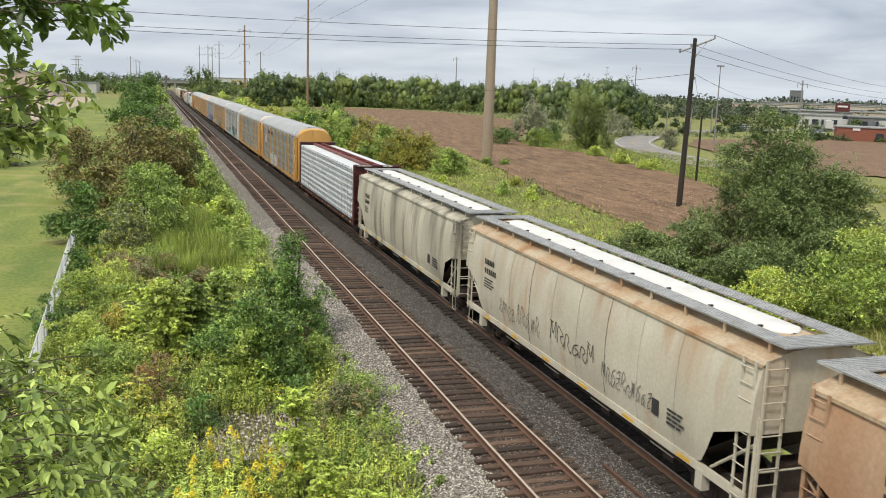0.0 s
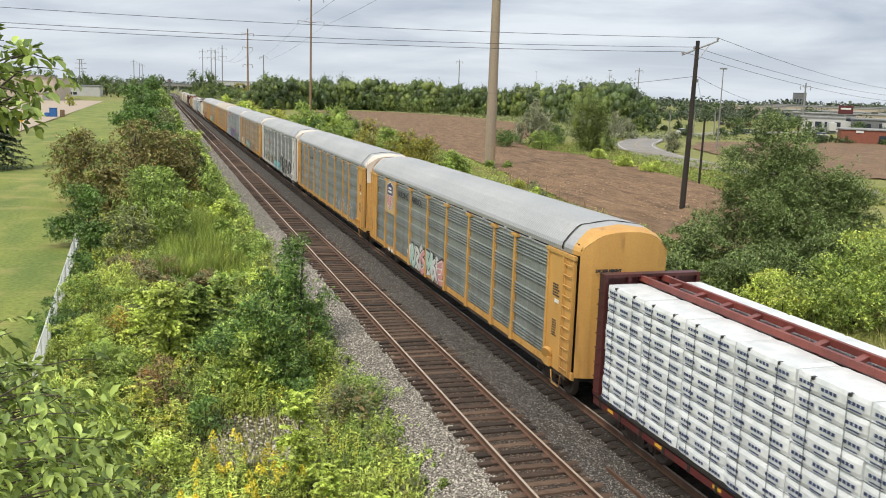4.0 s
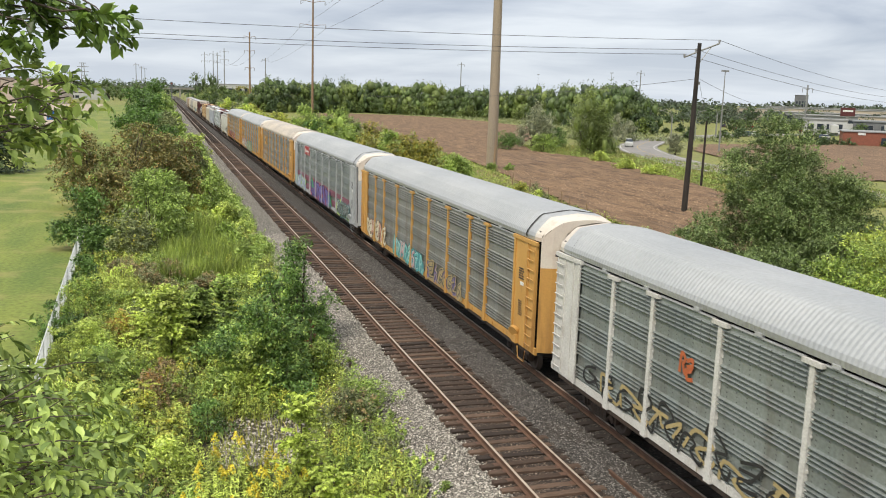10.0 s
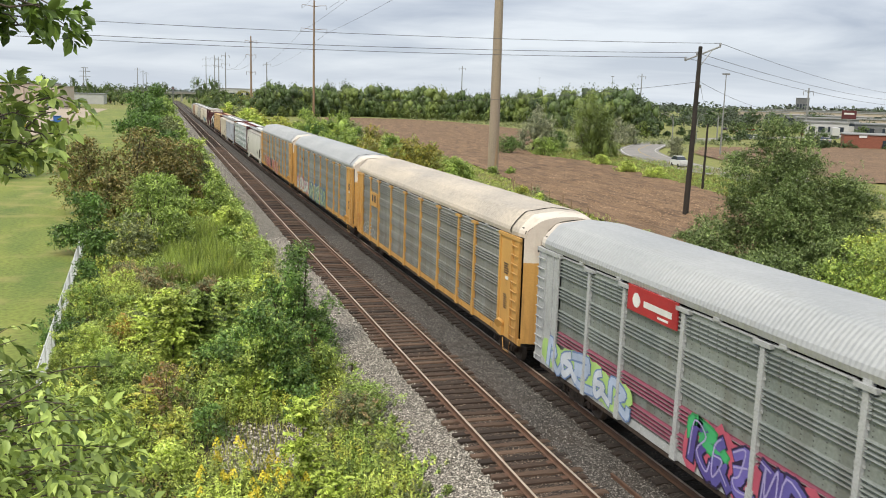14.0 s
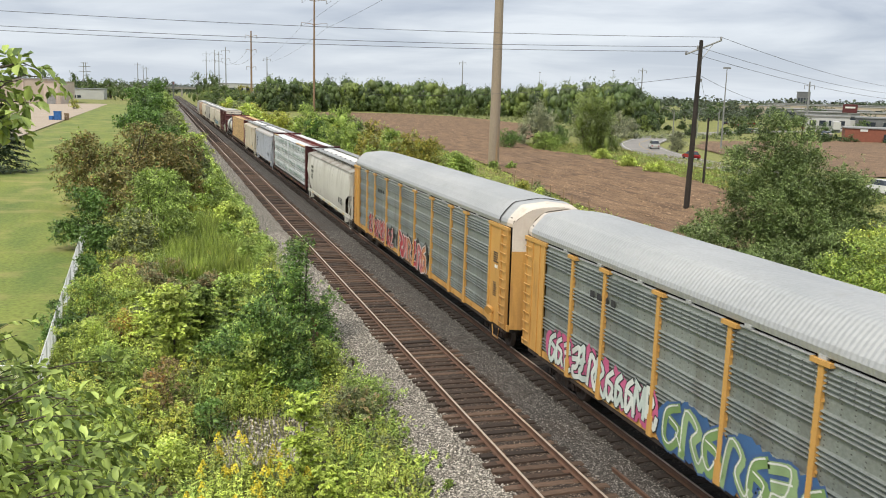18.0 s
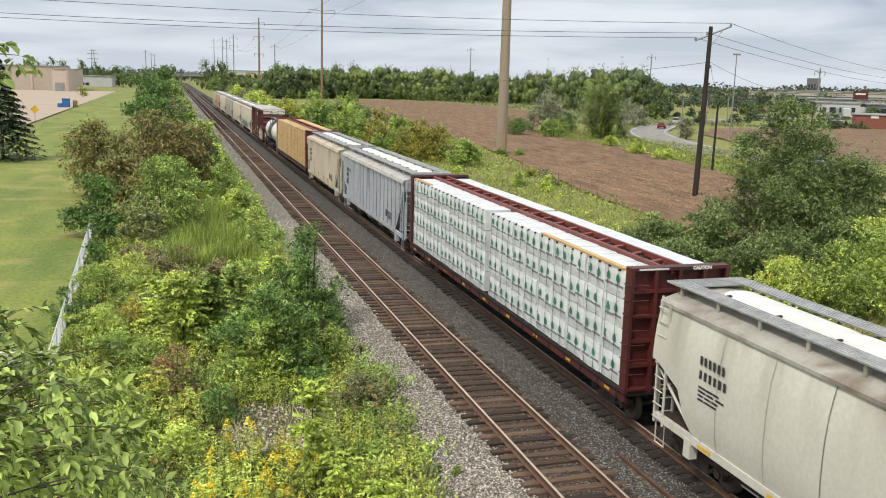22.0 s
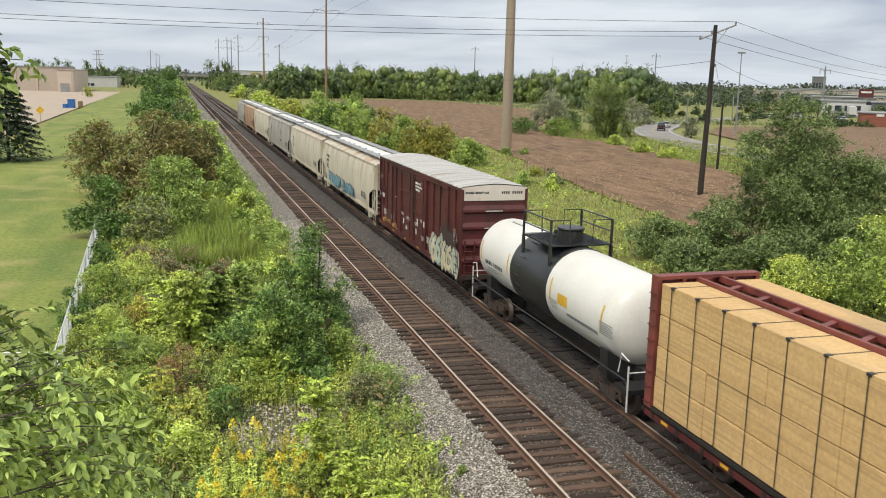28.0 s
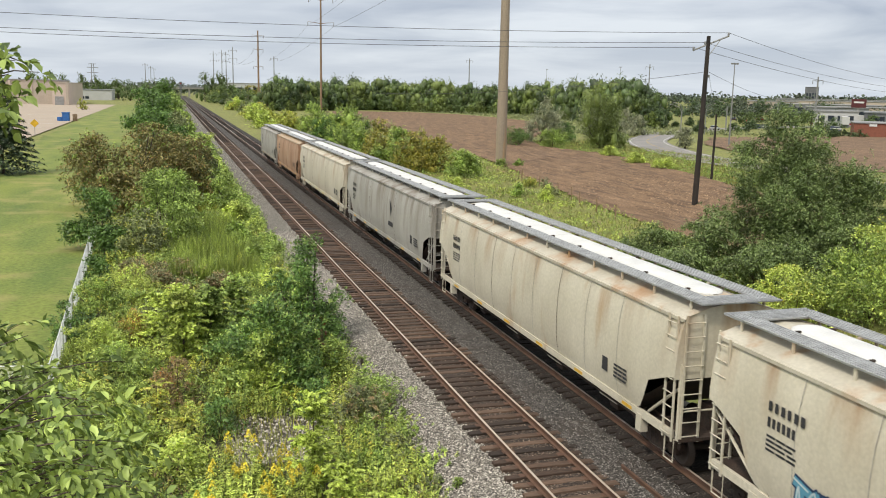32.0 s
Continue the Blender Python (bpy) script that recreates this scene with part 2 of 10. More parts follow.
PALE = mat("pale_grey_paint", (0.60, 0.585, 0.53), 0.45, color2=(0.54, 0.525, 0.47), scale=0.7, stretch=(1, 1, 0.4), stain=(0.36, 0.34, 0.30), sscale=1.2, sstretch=(1, 1, 0.2), slo=0.62, shi=0.85, fine=0.05, runs=((0.33, 0.30, 0.25), 2.2, 4.3, 0.48, 0.70, 1.2))
GREYH = mat("dull_grey_paint", (0.40, 0.385, 0.35), 0.55, color2=(0.32, 0.305, 0.275), scale=0.8, stretch=(1, 1, 0.3), stain=(0.20, 0.17, 0.14), sscale=1.2, sstretch=(1, 1, 0.2), fine=0.06, runs=((0.17, 0.135, 0.10), 1.8, 4.2, 0.48, 0.70, 1.1))
BROWNH = mat("brown_rusted_hopper_paint", (0.36, 0.20, 0.115), 0.6, color2=(0.44, 0.30, 0.20), scale=0.8, stretch=(1, 1, 0.3), stain=(0.19, 0.085, 0.04), sscale=1.0, sstretch=(1, 1, 0.25), fine=0.08)
RUSTROOF = mat("rusty_hopper_roof", (0.48, 0.40, 0.29), 0.6, color2=(0.42, 0.27, 0.15), scale=0.9, stain=(0.29, 0.14, 0.06), sscale=1.4, slo=0.52, shi=0.75)
BLUEGREY = mat("blue_grey_aluminium", (0.50, 0.53, 0.58), 0.45, 0.1, color2=(0.42, 0.45, 0.50), scale=0.9, stretch=(1, 1, 0.3), stain=(0.20, 0.20, 0.20), sscale=1.5, sstretch=(1, 1, 0.18), slo=0.58, shi=0.85, runs=((0.20, 0.185, 0.17), 1.4, 4.2, 0.54, 0.74, 1.5))
GALV = mat("galvanised_grating", (0.47, 0.48, 0.49), 0.5, 0.2, scale=3, fine=0.2, bump=0.3)
RUSTGREY = mat("rust_patched_grey_roof", (0.46, 0.45, 0.44), 0.55, color2=(0.38, 0.37, 0.36), scale=0.9, stain=(0.40, 0.19, 0.07), sscale=1.3, slo=0.55, shi=0.68, fine=0.06)
HATCH = mat("white_fibreglass_hatch", (0.68, 0.675, 0.66), 0.45, color2=(0.58, 0.575, 0.56), scale=1.5, fine=0.05)
OXIDE = mat("red_oxide_paint", (0.110, 0.021, 0.020), 0.5, color2=(0.066, 0.016, 0.016), scale=0.9, stretch=(1, 1, 0.4), stain=(0.05, 0.022, 0.019), sscale=1.6, sstretch=(1, 1, 0.25), slo=0.58, shi=0.82, runs=((0.032, 0.011, 0.010), 1.2, 4.8, 0.47, 0.68, 1.4))
MAROON = mat("maroon_beam_paint", (0.235, 0.060, 0.046), 0.5, color2=(0.13, 0.036, 0.030), scale=1.4)
WRAP = mat("white_lumber_wrap", (0.70, 0.72, 0.735), 0.35, color2=(0.55, 0.58, 0.60), scale=2.4, fine=0.06, bump=0.9, bscale=3.0)
WRAPDARK = mat("navy_wrap_print", (0.045, 0.065, 0.16), 0.5)
PRINTGR = mat("faded_grey_print", (0.22, 0.24, 0.25), 0.6, scale=5, fine=0.2, bump=0)
PRINTG = mat("green_print", (0.06, 0.24, 0.16), 0.5, fine=0.02)
PRINTK = mat("dark_print", (0.035, 0.035, 0.04), 0.6, fine=0.02)
PRINTW = mat("white_print", (0.72, 0.72, 0.70), 0.6, fine=0.02)
PRINTY = mat("yellow_reflector", (0.72, 0.42, 0.04), 0.4, fine=0.02)
PLY = mat("plywood_faces", (0.62, 0.415, 0.19), 0.7, color2=(0.53, 0.34, 0.145), scale=0.8, stretch=(1, 0.3, 6), fine=0.1, stain=(0.40, 0.27, 0.13), sscale=1.2, sstretch=(1, 0.2, 14), slo=0.5, shi=0.7)
STRAP = mat("black_strap", (0.03, 0.03, 0.032), 0.5)
TANKW = mat("white_tank_enamel", (0.66, 0.65, 0.615), 0.4, color2=(0.61, 0.60, 0.565), scale=0.6, fine=0.03, bump=0.02)
TANKK = mat("black_tank_paint", (0.018, 0.019, 0.021), 0.35, color2=(0.028, 0.028, 0.03), scale=1.0, bump=0.05)
OVERPAINT = mat("dark_overpaint", (0.040, 0.026, 0.024), 0.6, color2=(0.055, 0.03, 0.026), scale=1.5)
SHIELDR = mat("red_enamel", (0.42, 0.03, 0.035), 0.5, fine=0.03)
SHIELDB = mat("navy_enamel", (0.022, 0.035, 0.14), 0.5, fine=0.03)
TANSIGN = mat("tan_sign_panel", (0.58, 0.40, 0.20), 0.6, fine=0.04)


# ---- mesh building ----
class Geo:
    """Collects vertices and faces of one part."""

    def __init__(self):
        self.v, self.f = [], []

    def add(self, vs, fs):
        k = len(self.v)
        self.v.extend(vs)
        self.f.extend([tuple(i + k for i in f) for f in fs])
        return self

    def box(self, x0, x1, y0, y1, z0, z1):
        return self.add([(x0, y0, z0), (x1, y0, z0), (x1, y1, z0), (x0, y1, z0), (x0, y0, z1), (x1, y0, z1), (x1, y1, z1), (x0, y1, z1)],
                        [(0, 3, 2, 1), (4, 5, 6, 7), (0, 1, 5, 4), (1, 2, 6, 5), (2, 3, 7, 6), (3, 0, 4, 7)])

    def bbox(self, x0, x1, y0, y1, z0, z1, c):
        """A box with chamfered edges."""
        vs, fs = [], []
        for sx, sy, sz in ((a, b, d) for a in (0, 1) for b in (0, 1) for d in (0, 1)):
            X, Y, Z = (x0, x1)[sx], (y0, y1)[sy], (z0, z1)[sz]
            dx, dy, dz = (c, -c)[sx], (c, -c)[sy], (c, -c)[sz]
            vs += [(X, Y + dy, Z + dz), (X + dx, Y, Z + dz), (X + dx, Y + dy, Z)]
        i = lambda a, b, d, k: (a * 4 + b * 2 + d) * 3 + k
        for s in (0, 1):
            q = lambda *t: fs.append(t if s else t[::-1])
            q(i(s, 0, 0, 0), i(s, 1, 0, 0), i(s, 1, 1, 0), i(s, 0, 1, 0))
            q(i(1, s, 0, 1), i(0, s, 0, 1), i(0, s, 1, 1), i(1, s, 1, 1))
            q(i(0, 0, s, 2), i(1, 0, s, 2), i(1, 1, s, 2), i(0, 1, s, 2))
        for a in (0, 1):
            for b in (0, 1):
                fs.append((i(a, b, 0, 0), i(a, b, 1, 0), i(a, b, 1, 1), i(a, b, 0, 1)))
                fs.append((i(a, 0, b, 0), i(a, 1, b, 0), i(a, 1, b, 2), i(a, 0, b, 2)))
                fs.append((i(0, a, b, 1), i(1, a, b, 1), i(1, a, b, 2), i(0, a, b, 2)))
                for d in (0, 1):
                    fs.append((i(a, b, d, 0), i(a, b, d, 1), i(a, b, d, 2)))
        return self.add(vs, fs)

    def prism(self, prof, y0, y1, caps=True):
        """A profile of (x, z) points, drawn along y."""
        n = len(prof)
        vs = [(x, y0, z) for x, z in prof] + [(x, y1, z) for x, z in prof]
        fs = [(i, (i + 1) % n, n + (i + 1) % n, n + i) for i in range(n)]
        if caps:
            fs += [tuple(range(n - 1, -1, -1)), tuple(range(n, 2 * n))]
        return self.add(vs, fs)

    def sheet(self, rows):
        """Rows of equally many points joined into a skin."""
        n = len(rows[0])
        vs = [p for r in rows for p in r]
        return self.add(vs, [(j * n + i, j * n + i + 1, (j + 1) * n + i + 1, (j + 1) * n + i) for j in range(len(rows) - 1) for i in range(n - 1)])

    def tube(self, pts, r, n=6, r1=None):
        pts = [Vector(p) for p in pts]
        rings = []
        for k, p in enumerate(pts):
            d = (pts[min(k + 1, len(pts) - 1)] - pts[max(k - 1, 0)]).normalized()
            a = d.orthogonal().normalized()
            if abs(d.z) < 0.9:
                a = d.cross(Vector((0, 0, 1))).normalized()
            b = d.cross(a)
            rr = r if r1 is None else r + (r1 - r) * k / (len(pts) - 1)
            rings.append([tuple(p + rr * (math.cos(6.2832 * i / n) * a + math.sin(6.2832 * i / n) * b)) for i in range(n)])
        vs = [q for g in rings for q in g]
        fs = [(k * n + i, k * n + (i + 1) % n, (k + 1) * n + (i + 1) % n, (k + 1) * n + i) for k in range(len(pts) - 1) for i in range(n)]
        fs += [tuple(range(n - 1, -1, -1)), tuple(range((len(pts) - 1) * n, len(pts) * n))]
        return self.add(vs, fs)

    def lathe_y(self, cx, cz, rings, n=40):
        """Rings of (y, radius) about a lengthwise axis."""
        vs = [(cx + r * math.cos(6.28319 * i / n), y, cz + r * math.sin(6.28319 * i / n)) for y, r in rings for i in range(n)]
        fs = [(k * n + i, k * n + (i + 1) % n, (k + 1) * n + (i + 1) % n, (k + 1) * n + i) for k in range(len(rings) - 1) for i in range(n)]
        return self.add(vs, fs)

    def lathe_z(self, cx, cy, rings, n=12):
        vs = [(cx + r * math.cos(6.28319 * i / n), cy + r * math.sin(6.28319 * i / n), z) for z, r in rings for i in range(n)]
        fs = [(k * n + i, k * n + (i + 1) % n, (k + 1) * n + (i + 1) % n, (k + 1) * n + i) for k in range(len(rings) - 1) for i in range(n)]
        fs += [tuple(range(n - 1, -1, -1)), tuple(range((len(rings) - 1) * n, len(rings) * n))]
        return self.add(vs, fs)

    def mesh(self, name, material, smooth=False):
        me = bpy.data.meshes.new(name)
        me.from_pydata(self.v, [], self.f)
        me.materials.append(material)
        if smooth:
            me.polygons.foreach_set("use_smooth", [True] * len(me.polygons))
        me.update()
        return me


def part(name, geo, material, parent, label="", smooth=False):
    """One mesh object under a thing or a part; geo may be a finished mesh."""
    me = geo if isinstance(geo, bpy.types.Mesh) else geo.mesh(name, material, smooth)
    ob = new(name, me)
    ob.parent = parent
    if label:
        tagged(ob, label)
    return ob


def thing(name, label, category, group="", kind="", at=(0, 0, 0)):
    ob = new(name)
    ob.location = at
    return tagged(ob, label, category, group, kind)


def solid(name, geo, material, label, category, group="", kind="", smooth=False, at=(0, 0, 0)):
    ob = new(name, geo.mesh(name, material, smooth))
    ob.location = at
    return tagged(ob, label, category, group, kind)


def skin(name, V, F, material, smooth=False):
    """A large mesh from arrays of points and four-cornered (or three-cornered) faces."""
    me = bpy.data.meshes.new(name)
    V, F = np.asarray(V, np.float32), np.asarray(F, np.int32)
    k = F.shape[1]
    me.vertices.add(len(V))
    me.vertices.foreach_set("co", V.ravel())
    me.loops.add(F.size)
    me.loops.foreach_set("vertex_index", F.ravel())
    me.polygons.add(len(F))
    me.polygons.foreach_set("loop_start", np.arange(0, F.size, k, dtype=np.int32))
    me.polygons.foreach_set("loop_total", np.full(len(F), k, np.int32))
    if smooth:
        me.polygons.foreach_set("use_smooth", np.ones(len(F), bool))
    me.update(calc_edges=True)
    me.materials.append(material)
    return me


def writing(text, size, material, parent, m, name="lettering", label=""):
    """Raised lettering in the built-in font, as a mesh."""
    cu = bpy.data.curves.new(name, "FONT")
    cu.body, cu.size, cu.extrude, cu.resolution_u = text, size, 0.003, 2
    cu.offset = 0.008
    tmp = new(name, cu)
    me = bpy.data.meshes.new_from_object(tmp.evaluated_get(bpy.context.evaluated_depsgraph_get()))
    bpy.data.objects.remove(tmp)
    me.materials.clear()
    me.materials.append(material)
    ob = new(name, me)
    ob.parent = parent
    ob.matrix_basis = m
    if label:
        tagged(ob, label)
    return ob


# ---- ground, track bed, fields, road ----
rng = np.random.default_rng(7)
GZ = -1.2


def voronoi_mat(name, colors, scale, bump=0.7, rough=0.95, patch=None, pscale=0.25):
    """Crushed stone: each cell a stone with its own grey, darkened at its edges as gap shade."""
    m = bpy.data.materials.new(name)
    m.use_nodes = True
    nt = m.node_tree
    N, L = nt.nodes, nt.links
    b = N["Principled BSDF"]
    b.inputs["Roughness"].default_value = rough
    g = N.new("ShaderNodeNewGeometry")
    v = N.new("ShaderNodeTexVoronoi")
    v.inputs["Scale"].default_value = scale
    L.new(g.outputs["Position"], v.inputs["Vector"])
    sep = N.new("ShaderNodeSeparateColor")
    L.new(v.outputs["Color"], sep.inputs[0])
    r = N.new("ShaderNodeValToRGB")
    e = r.color_ramp.elements
    e[0].position, e[0].color = 0.0, (*colors[0], 1)
    e[1].position, e[1].color = 1.0, (*colors[2], 1)
    k = e.new(0.5)
    k.color = (*colors[1], 1)
    L.new(sep.outputs[0], r.inputs[0])
    # colour falls off towards cell edges, painting shade between the stones
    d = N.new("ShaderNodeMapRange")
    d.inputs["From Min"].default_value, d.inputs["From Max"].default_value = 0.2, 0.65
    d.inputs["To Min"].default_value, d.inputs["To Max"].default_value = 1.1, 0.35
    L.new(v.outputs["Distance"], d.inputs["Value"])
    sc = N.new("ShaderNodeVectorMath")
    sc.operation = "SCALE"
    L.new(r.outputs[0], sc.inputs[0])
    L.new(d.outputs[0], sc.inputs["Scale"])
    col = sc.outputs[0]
    if patch:
        n = N.new("ShaderNodeTexNoise")
        n.inputs["Scale"].default_value, n.inputs["Detail"].default_value = pscale, 5
        L.new(g.outputs["Position"], n.inputs["Vector"])
        f = N.new("ShaderNodeMapRange")
        f.inputs["From Min"].default_value, f.inputs["From Max"].default_value = 0.45, 0.7
        f.inputs["To Max"].default_value = 0.75
        L.new(n.outputs[0], f.inputs["Value"])
        mx = N.new("ShaderNodeMix")
        mx.data_type = "RGBA"
        L.new(f.outputs[0], mx.inputs[0])
        L.new(col, mx.inputs[6])
        mx.inputs[7].default_value = (*patch, 1)
        col = mx.outputs[2]
    L.new(col, b.inputs["Base Color"])
    bp = N.new("ShaderNodeBump")
    bp.inputs["Strength"].default_value, bp.inputs["Distance"].default_value = bump, 0.03
    bp.invert = True
    L.new(v.outputs["Distance"], bp.inputs["Height"])
    L.new(bp.outputs[0], b.inputs["Normal"])
    return m


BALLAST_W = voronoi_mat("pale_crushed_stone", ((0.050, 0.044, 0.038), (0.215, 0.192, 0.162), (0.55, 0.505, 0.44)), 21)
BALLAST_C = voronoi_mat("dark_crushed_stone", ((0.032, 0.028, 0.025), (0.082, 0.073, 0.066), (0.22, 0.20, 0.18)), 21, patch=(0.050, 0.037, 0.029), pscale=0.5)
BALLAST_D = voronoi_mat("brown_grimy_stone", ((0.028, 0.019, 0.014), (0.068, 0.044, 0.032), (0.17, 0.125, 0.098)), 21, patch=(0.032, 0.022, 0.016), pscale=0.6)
# oily stone taken darker still, with the train's shade put into its colour
BALLAST_OILSHADE = voronoi_mat("oily_shade_black_stone", ((0.014, 0.011, 0.009), (0.040, 0.030, 0.024), (0.115, 0.092, 0.075)), 21, patch=(0.018, 0.014, 0.011), pscale=0.6)
GRASSG = mat("rough_grass_ground", (0.25, 0.255, 0.06), 0.9, color2=(0.17, 0.20, 0.045), scale=0.25, fine=0.35, stain=(0.20, 0.165, 0.07), sscale=0.5, slo=0.5, shi=0.75, bump=0.6, bscale=6, world_space=True)
LAWNM = mat("mown_lawn", (0.205, 0.240, 0.042), 0.9, color2=(0.108, 0.160, 0.027), scale=0.3, stretch=(1, 0.3, 1), fine=0.2, stain=(0.32, 0.27, 0.10), sscale=0.28, slo=0.52, shi=0.8, bump=0.5, bscale=14, world_space=True)
SOIL = mat("ploughed_soil", (0.30, 0.185, 0.105), 0.95, color2=(0.165, 0.100, 0.056), scale=1.1, stretch=(1, 0.12, 1), fine=0.55, stain=(0.095, 0.058, 0.034), sscale=1.9, sstretch=(1, 0.05, 1), slo=0.50, shi=0.68, bump=0.9, bscale=5, world_space=True)
LITTER = mat("dark_leaf_litter", (0.062, 0.052, 0.030), 0.95, color2=(0.040, 0.042, 0.018), scale=0.8, fine=0.4, stain=(0.10, 0.08, 0.05), sscale=1.6, slo=0.55, shi=0.75, bump=0.5, bscale=8, world_space=True)
ASPHALT = mat("worn_asphalt", (0.27, 0.25, 0.235), 0.85, color2=(0.20, 0.195, 0.19), scale=0.3, fine=0.12, bump=0.2, world_space=True)
LOTM = mat("pale_concrete_paving", (0.40, 0.325, 0.255), 0.9, color2=(0.36, 0.295, 0.235), scale=0.12, fine=0.06, bump=0.1, world_space=True)
RAILM = mat("rusty_rail_web", (0.135, 0.07, 0.042), 0.75, color2=(0.085, 0.046, 0.03), scale=3, bump=0.2)
RAILTOP = mat("polished_rail_head", (0.66, 0.57, 0.48), 0.38, 0.5, color2=(0.55, 0.46, 0.38), scale=2, bump=0.02)
TIEM = island_mat("creosoted_tie", (0.028, 0.018, 0.013), (0.068, 0.041, 0.028), (0.135, 0.085, 0.058), use_object=True)
TIEFAR = mat("far_ties", (0.050, 0.031, 0.022), 0.95, color2=(0.030, 0.020, 0.015), scale=1.5, fine=0.3)
# these ties are darkened likewise, to carry the shade below the train
TIE_OILSHADE = mat("oily_shade_far_ties", (0.036, 0.024, 0.018), 0.95, color2=(0.020, 0.014, 0.011), scale=1.5, fine=0.3)
STONEW = island_mat("loose_pale_stones", (0.07, 0.063, 0.054), (0.295, 0.265, 0.228), (0.63, 0.585, 0.52))
STONED = island_mat("loose_grey_stones", (0.030, 0.027, 0.024), (0.092, 0.083, 0.076), (0.29, 0.268, 0.245))
STONEB = island_mat("loose_brown_stones", (0.045, 0.03, 0.022), (0.105, 0.07, 0.052), (0.27, 0.21, 0.165))
CLOD = island_mat("dry_soil_clods", (0.12, 0.072, 0.042), (0.26, 0.165, 0.098), (0.42, 0.29, 0.18))
PAINTW = mat("road_line_paint", (0.62, 0.61, 0.58), 0.7, scale=2)
PAINTYL = mat("yellow_road_line", (0.50, 0.34, 0.06), 0.7, scale=2)


def wobble(x, y, s=0.05, a=0.08):
    return a * (noise.noise((x * s, y * s, 0.3)) + 0.5 * noise.noise((x * s * 3.1, y * s * 3.1, 1.7)))


def make_ground():
    xs = [-3000, -1200, -500, -250, -140, -100, -80, -60, -50, -40, -34, -30, -26, -22, -19, -17, -15.5] + [-14 + 0.8 * i for i in range(14)] + [-2.5, -1.5, 0, 2, 4, 5.5, 7] + [8 + 1.2 * i for i in range(12)] + [24, 28, 34, 40, 50, 65, 80, 100, 130, 170, 230, 320, 500, 900, 1800, 3500]
    ys = [-400, -150, -60, -30, -10, 0] + [6 + 1.5 * i for i in range(50)] + [84 + 6 * i for i in range(20)] + [210, 225, 245, 270, 300, 340, 390, 450, 520, 620, 760, 950, 1300, 1900, 2800, 4500]
    V = []
    for y in ys:
        for x in xs:
            z = GZ
            if abs(x) < 400 and y < 800:
                z += wobble(x, y, 0.08, 0.05) - 0.12
            if -2.6 < x < 7.2:
                z = -0.75
            V.append((x, y, z))
    n = len(xs)
    F = [(j * n + i, j * n + i + 1, (j + 1) * n + i + 1, (j + 1) * n + i) for j in range(len(ys) - 1) for i in range(n - 1)]
    ob = new("ground", skin("ground", V, F, GRASSG, True))
    tagged(ob, "rough grassy ground around the railway", "ground", kind="structure")


def bed(name, prof, material, label, y1=900):
    ys = [-60 + 1.0 * i for i in range(70)] + [10 + 0.22 * i for i in range(410)] + [100 + 10 * i for i in range(int((y1 - 100) / 10) + 1)]
    rows = [[(x, y, z + (0.035 * noise.noise((x * 1.3, y * 1.3, 3.0)) + 0.03 * noise.noise((x * 4.1, y * 4.1, 7.0)) if 0 < i < len(prof) - 1 else 0)) for i, (x, z) in enumerate(prof)] for y in ys]
    g = Geo().sheet(rows)
    return solid(name, g, material, label, "ballast", kind="structure", smooth=True)


def make_beds():
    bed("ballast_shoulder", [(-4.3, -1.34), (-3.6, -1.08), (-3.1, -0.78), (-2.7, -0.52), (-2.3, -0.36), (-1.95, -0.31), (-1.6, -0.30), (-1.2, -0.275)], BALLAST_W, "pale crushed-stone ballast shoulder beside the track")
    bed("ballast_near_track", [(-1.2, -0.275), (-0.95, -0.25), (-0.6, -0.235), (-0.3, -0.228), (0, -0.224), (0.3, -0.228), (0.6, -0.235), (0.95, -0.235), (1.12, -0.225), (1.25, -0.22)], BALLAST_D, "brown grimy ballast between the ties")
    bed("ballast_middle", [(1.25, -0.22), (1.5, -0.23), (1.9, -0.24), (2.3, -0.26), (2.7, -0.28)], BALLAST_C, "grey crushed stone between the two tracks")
    bed("ballast_far_track", [(2.7, -0.28), (3.0, -0.205), (3.3, -0.19), (4.05, -0.20), (4.8, -0.20), (5.6, -0.30), (6.4, -0.38), (7.2, -0.8), (8.3, -1.34)], BALLAST_OILSHADE, "dark oily ballast under the far track, blackened for train shade")


def make_rails():
    prof = [(-0.075, -0.175), (0.075, -0.175), (0.075, -0.16), (0.012, -0.135), (0.012, -0.045), (0.036, -0.035), (0.036, -0.006), (0.028, 0.0), (-0.028, 0.0), (-0.036, -0.006), (-0.036, -0.035), (-0.012, -0.045), (-0.012, -0.135), (-0.075, -0.16)]
    for x in (-0.755, 0.755, 3.295, 4.805):
        r = thing("rail", "rusty steel rail with a polished running head", "rail", "rails", at=(x, 0, 0))
        part("rail_web", Geo().prism(prof, -60, 900), RAILM, r)
        part("rail_head", Geo().box(-0.033, 0.033, -60, 900, 0.0005, 0.0045), RAILTOP, r, "polished running surface")
    g = Geo().prism(prof, 0, 9.2)
    o = solid("spare_rail", g, RAILM, "rusty length of rail lying between the tracks", "rail", at=(1.98, 10.9, -0.10))
    o.rotation_euler = (0, 0, radians(0.6))


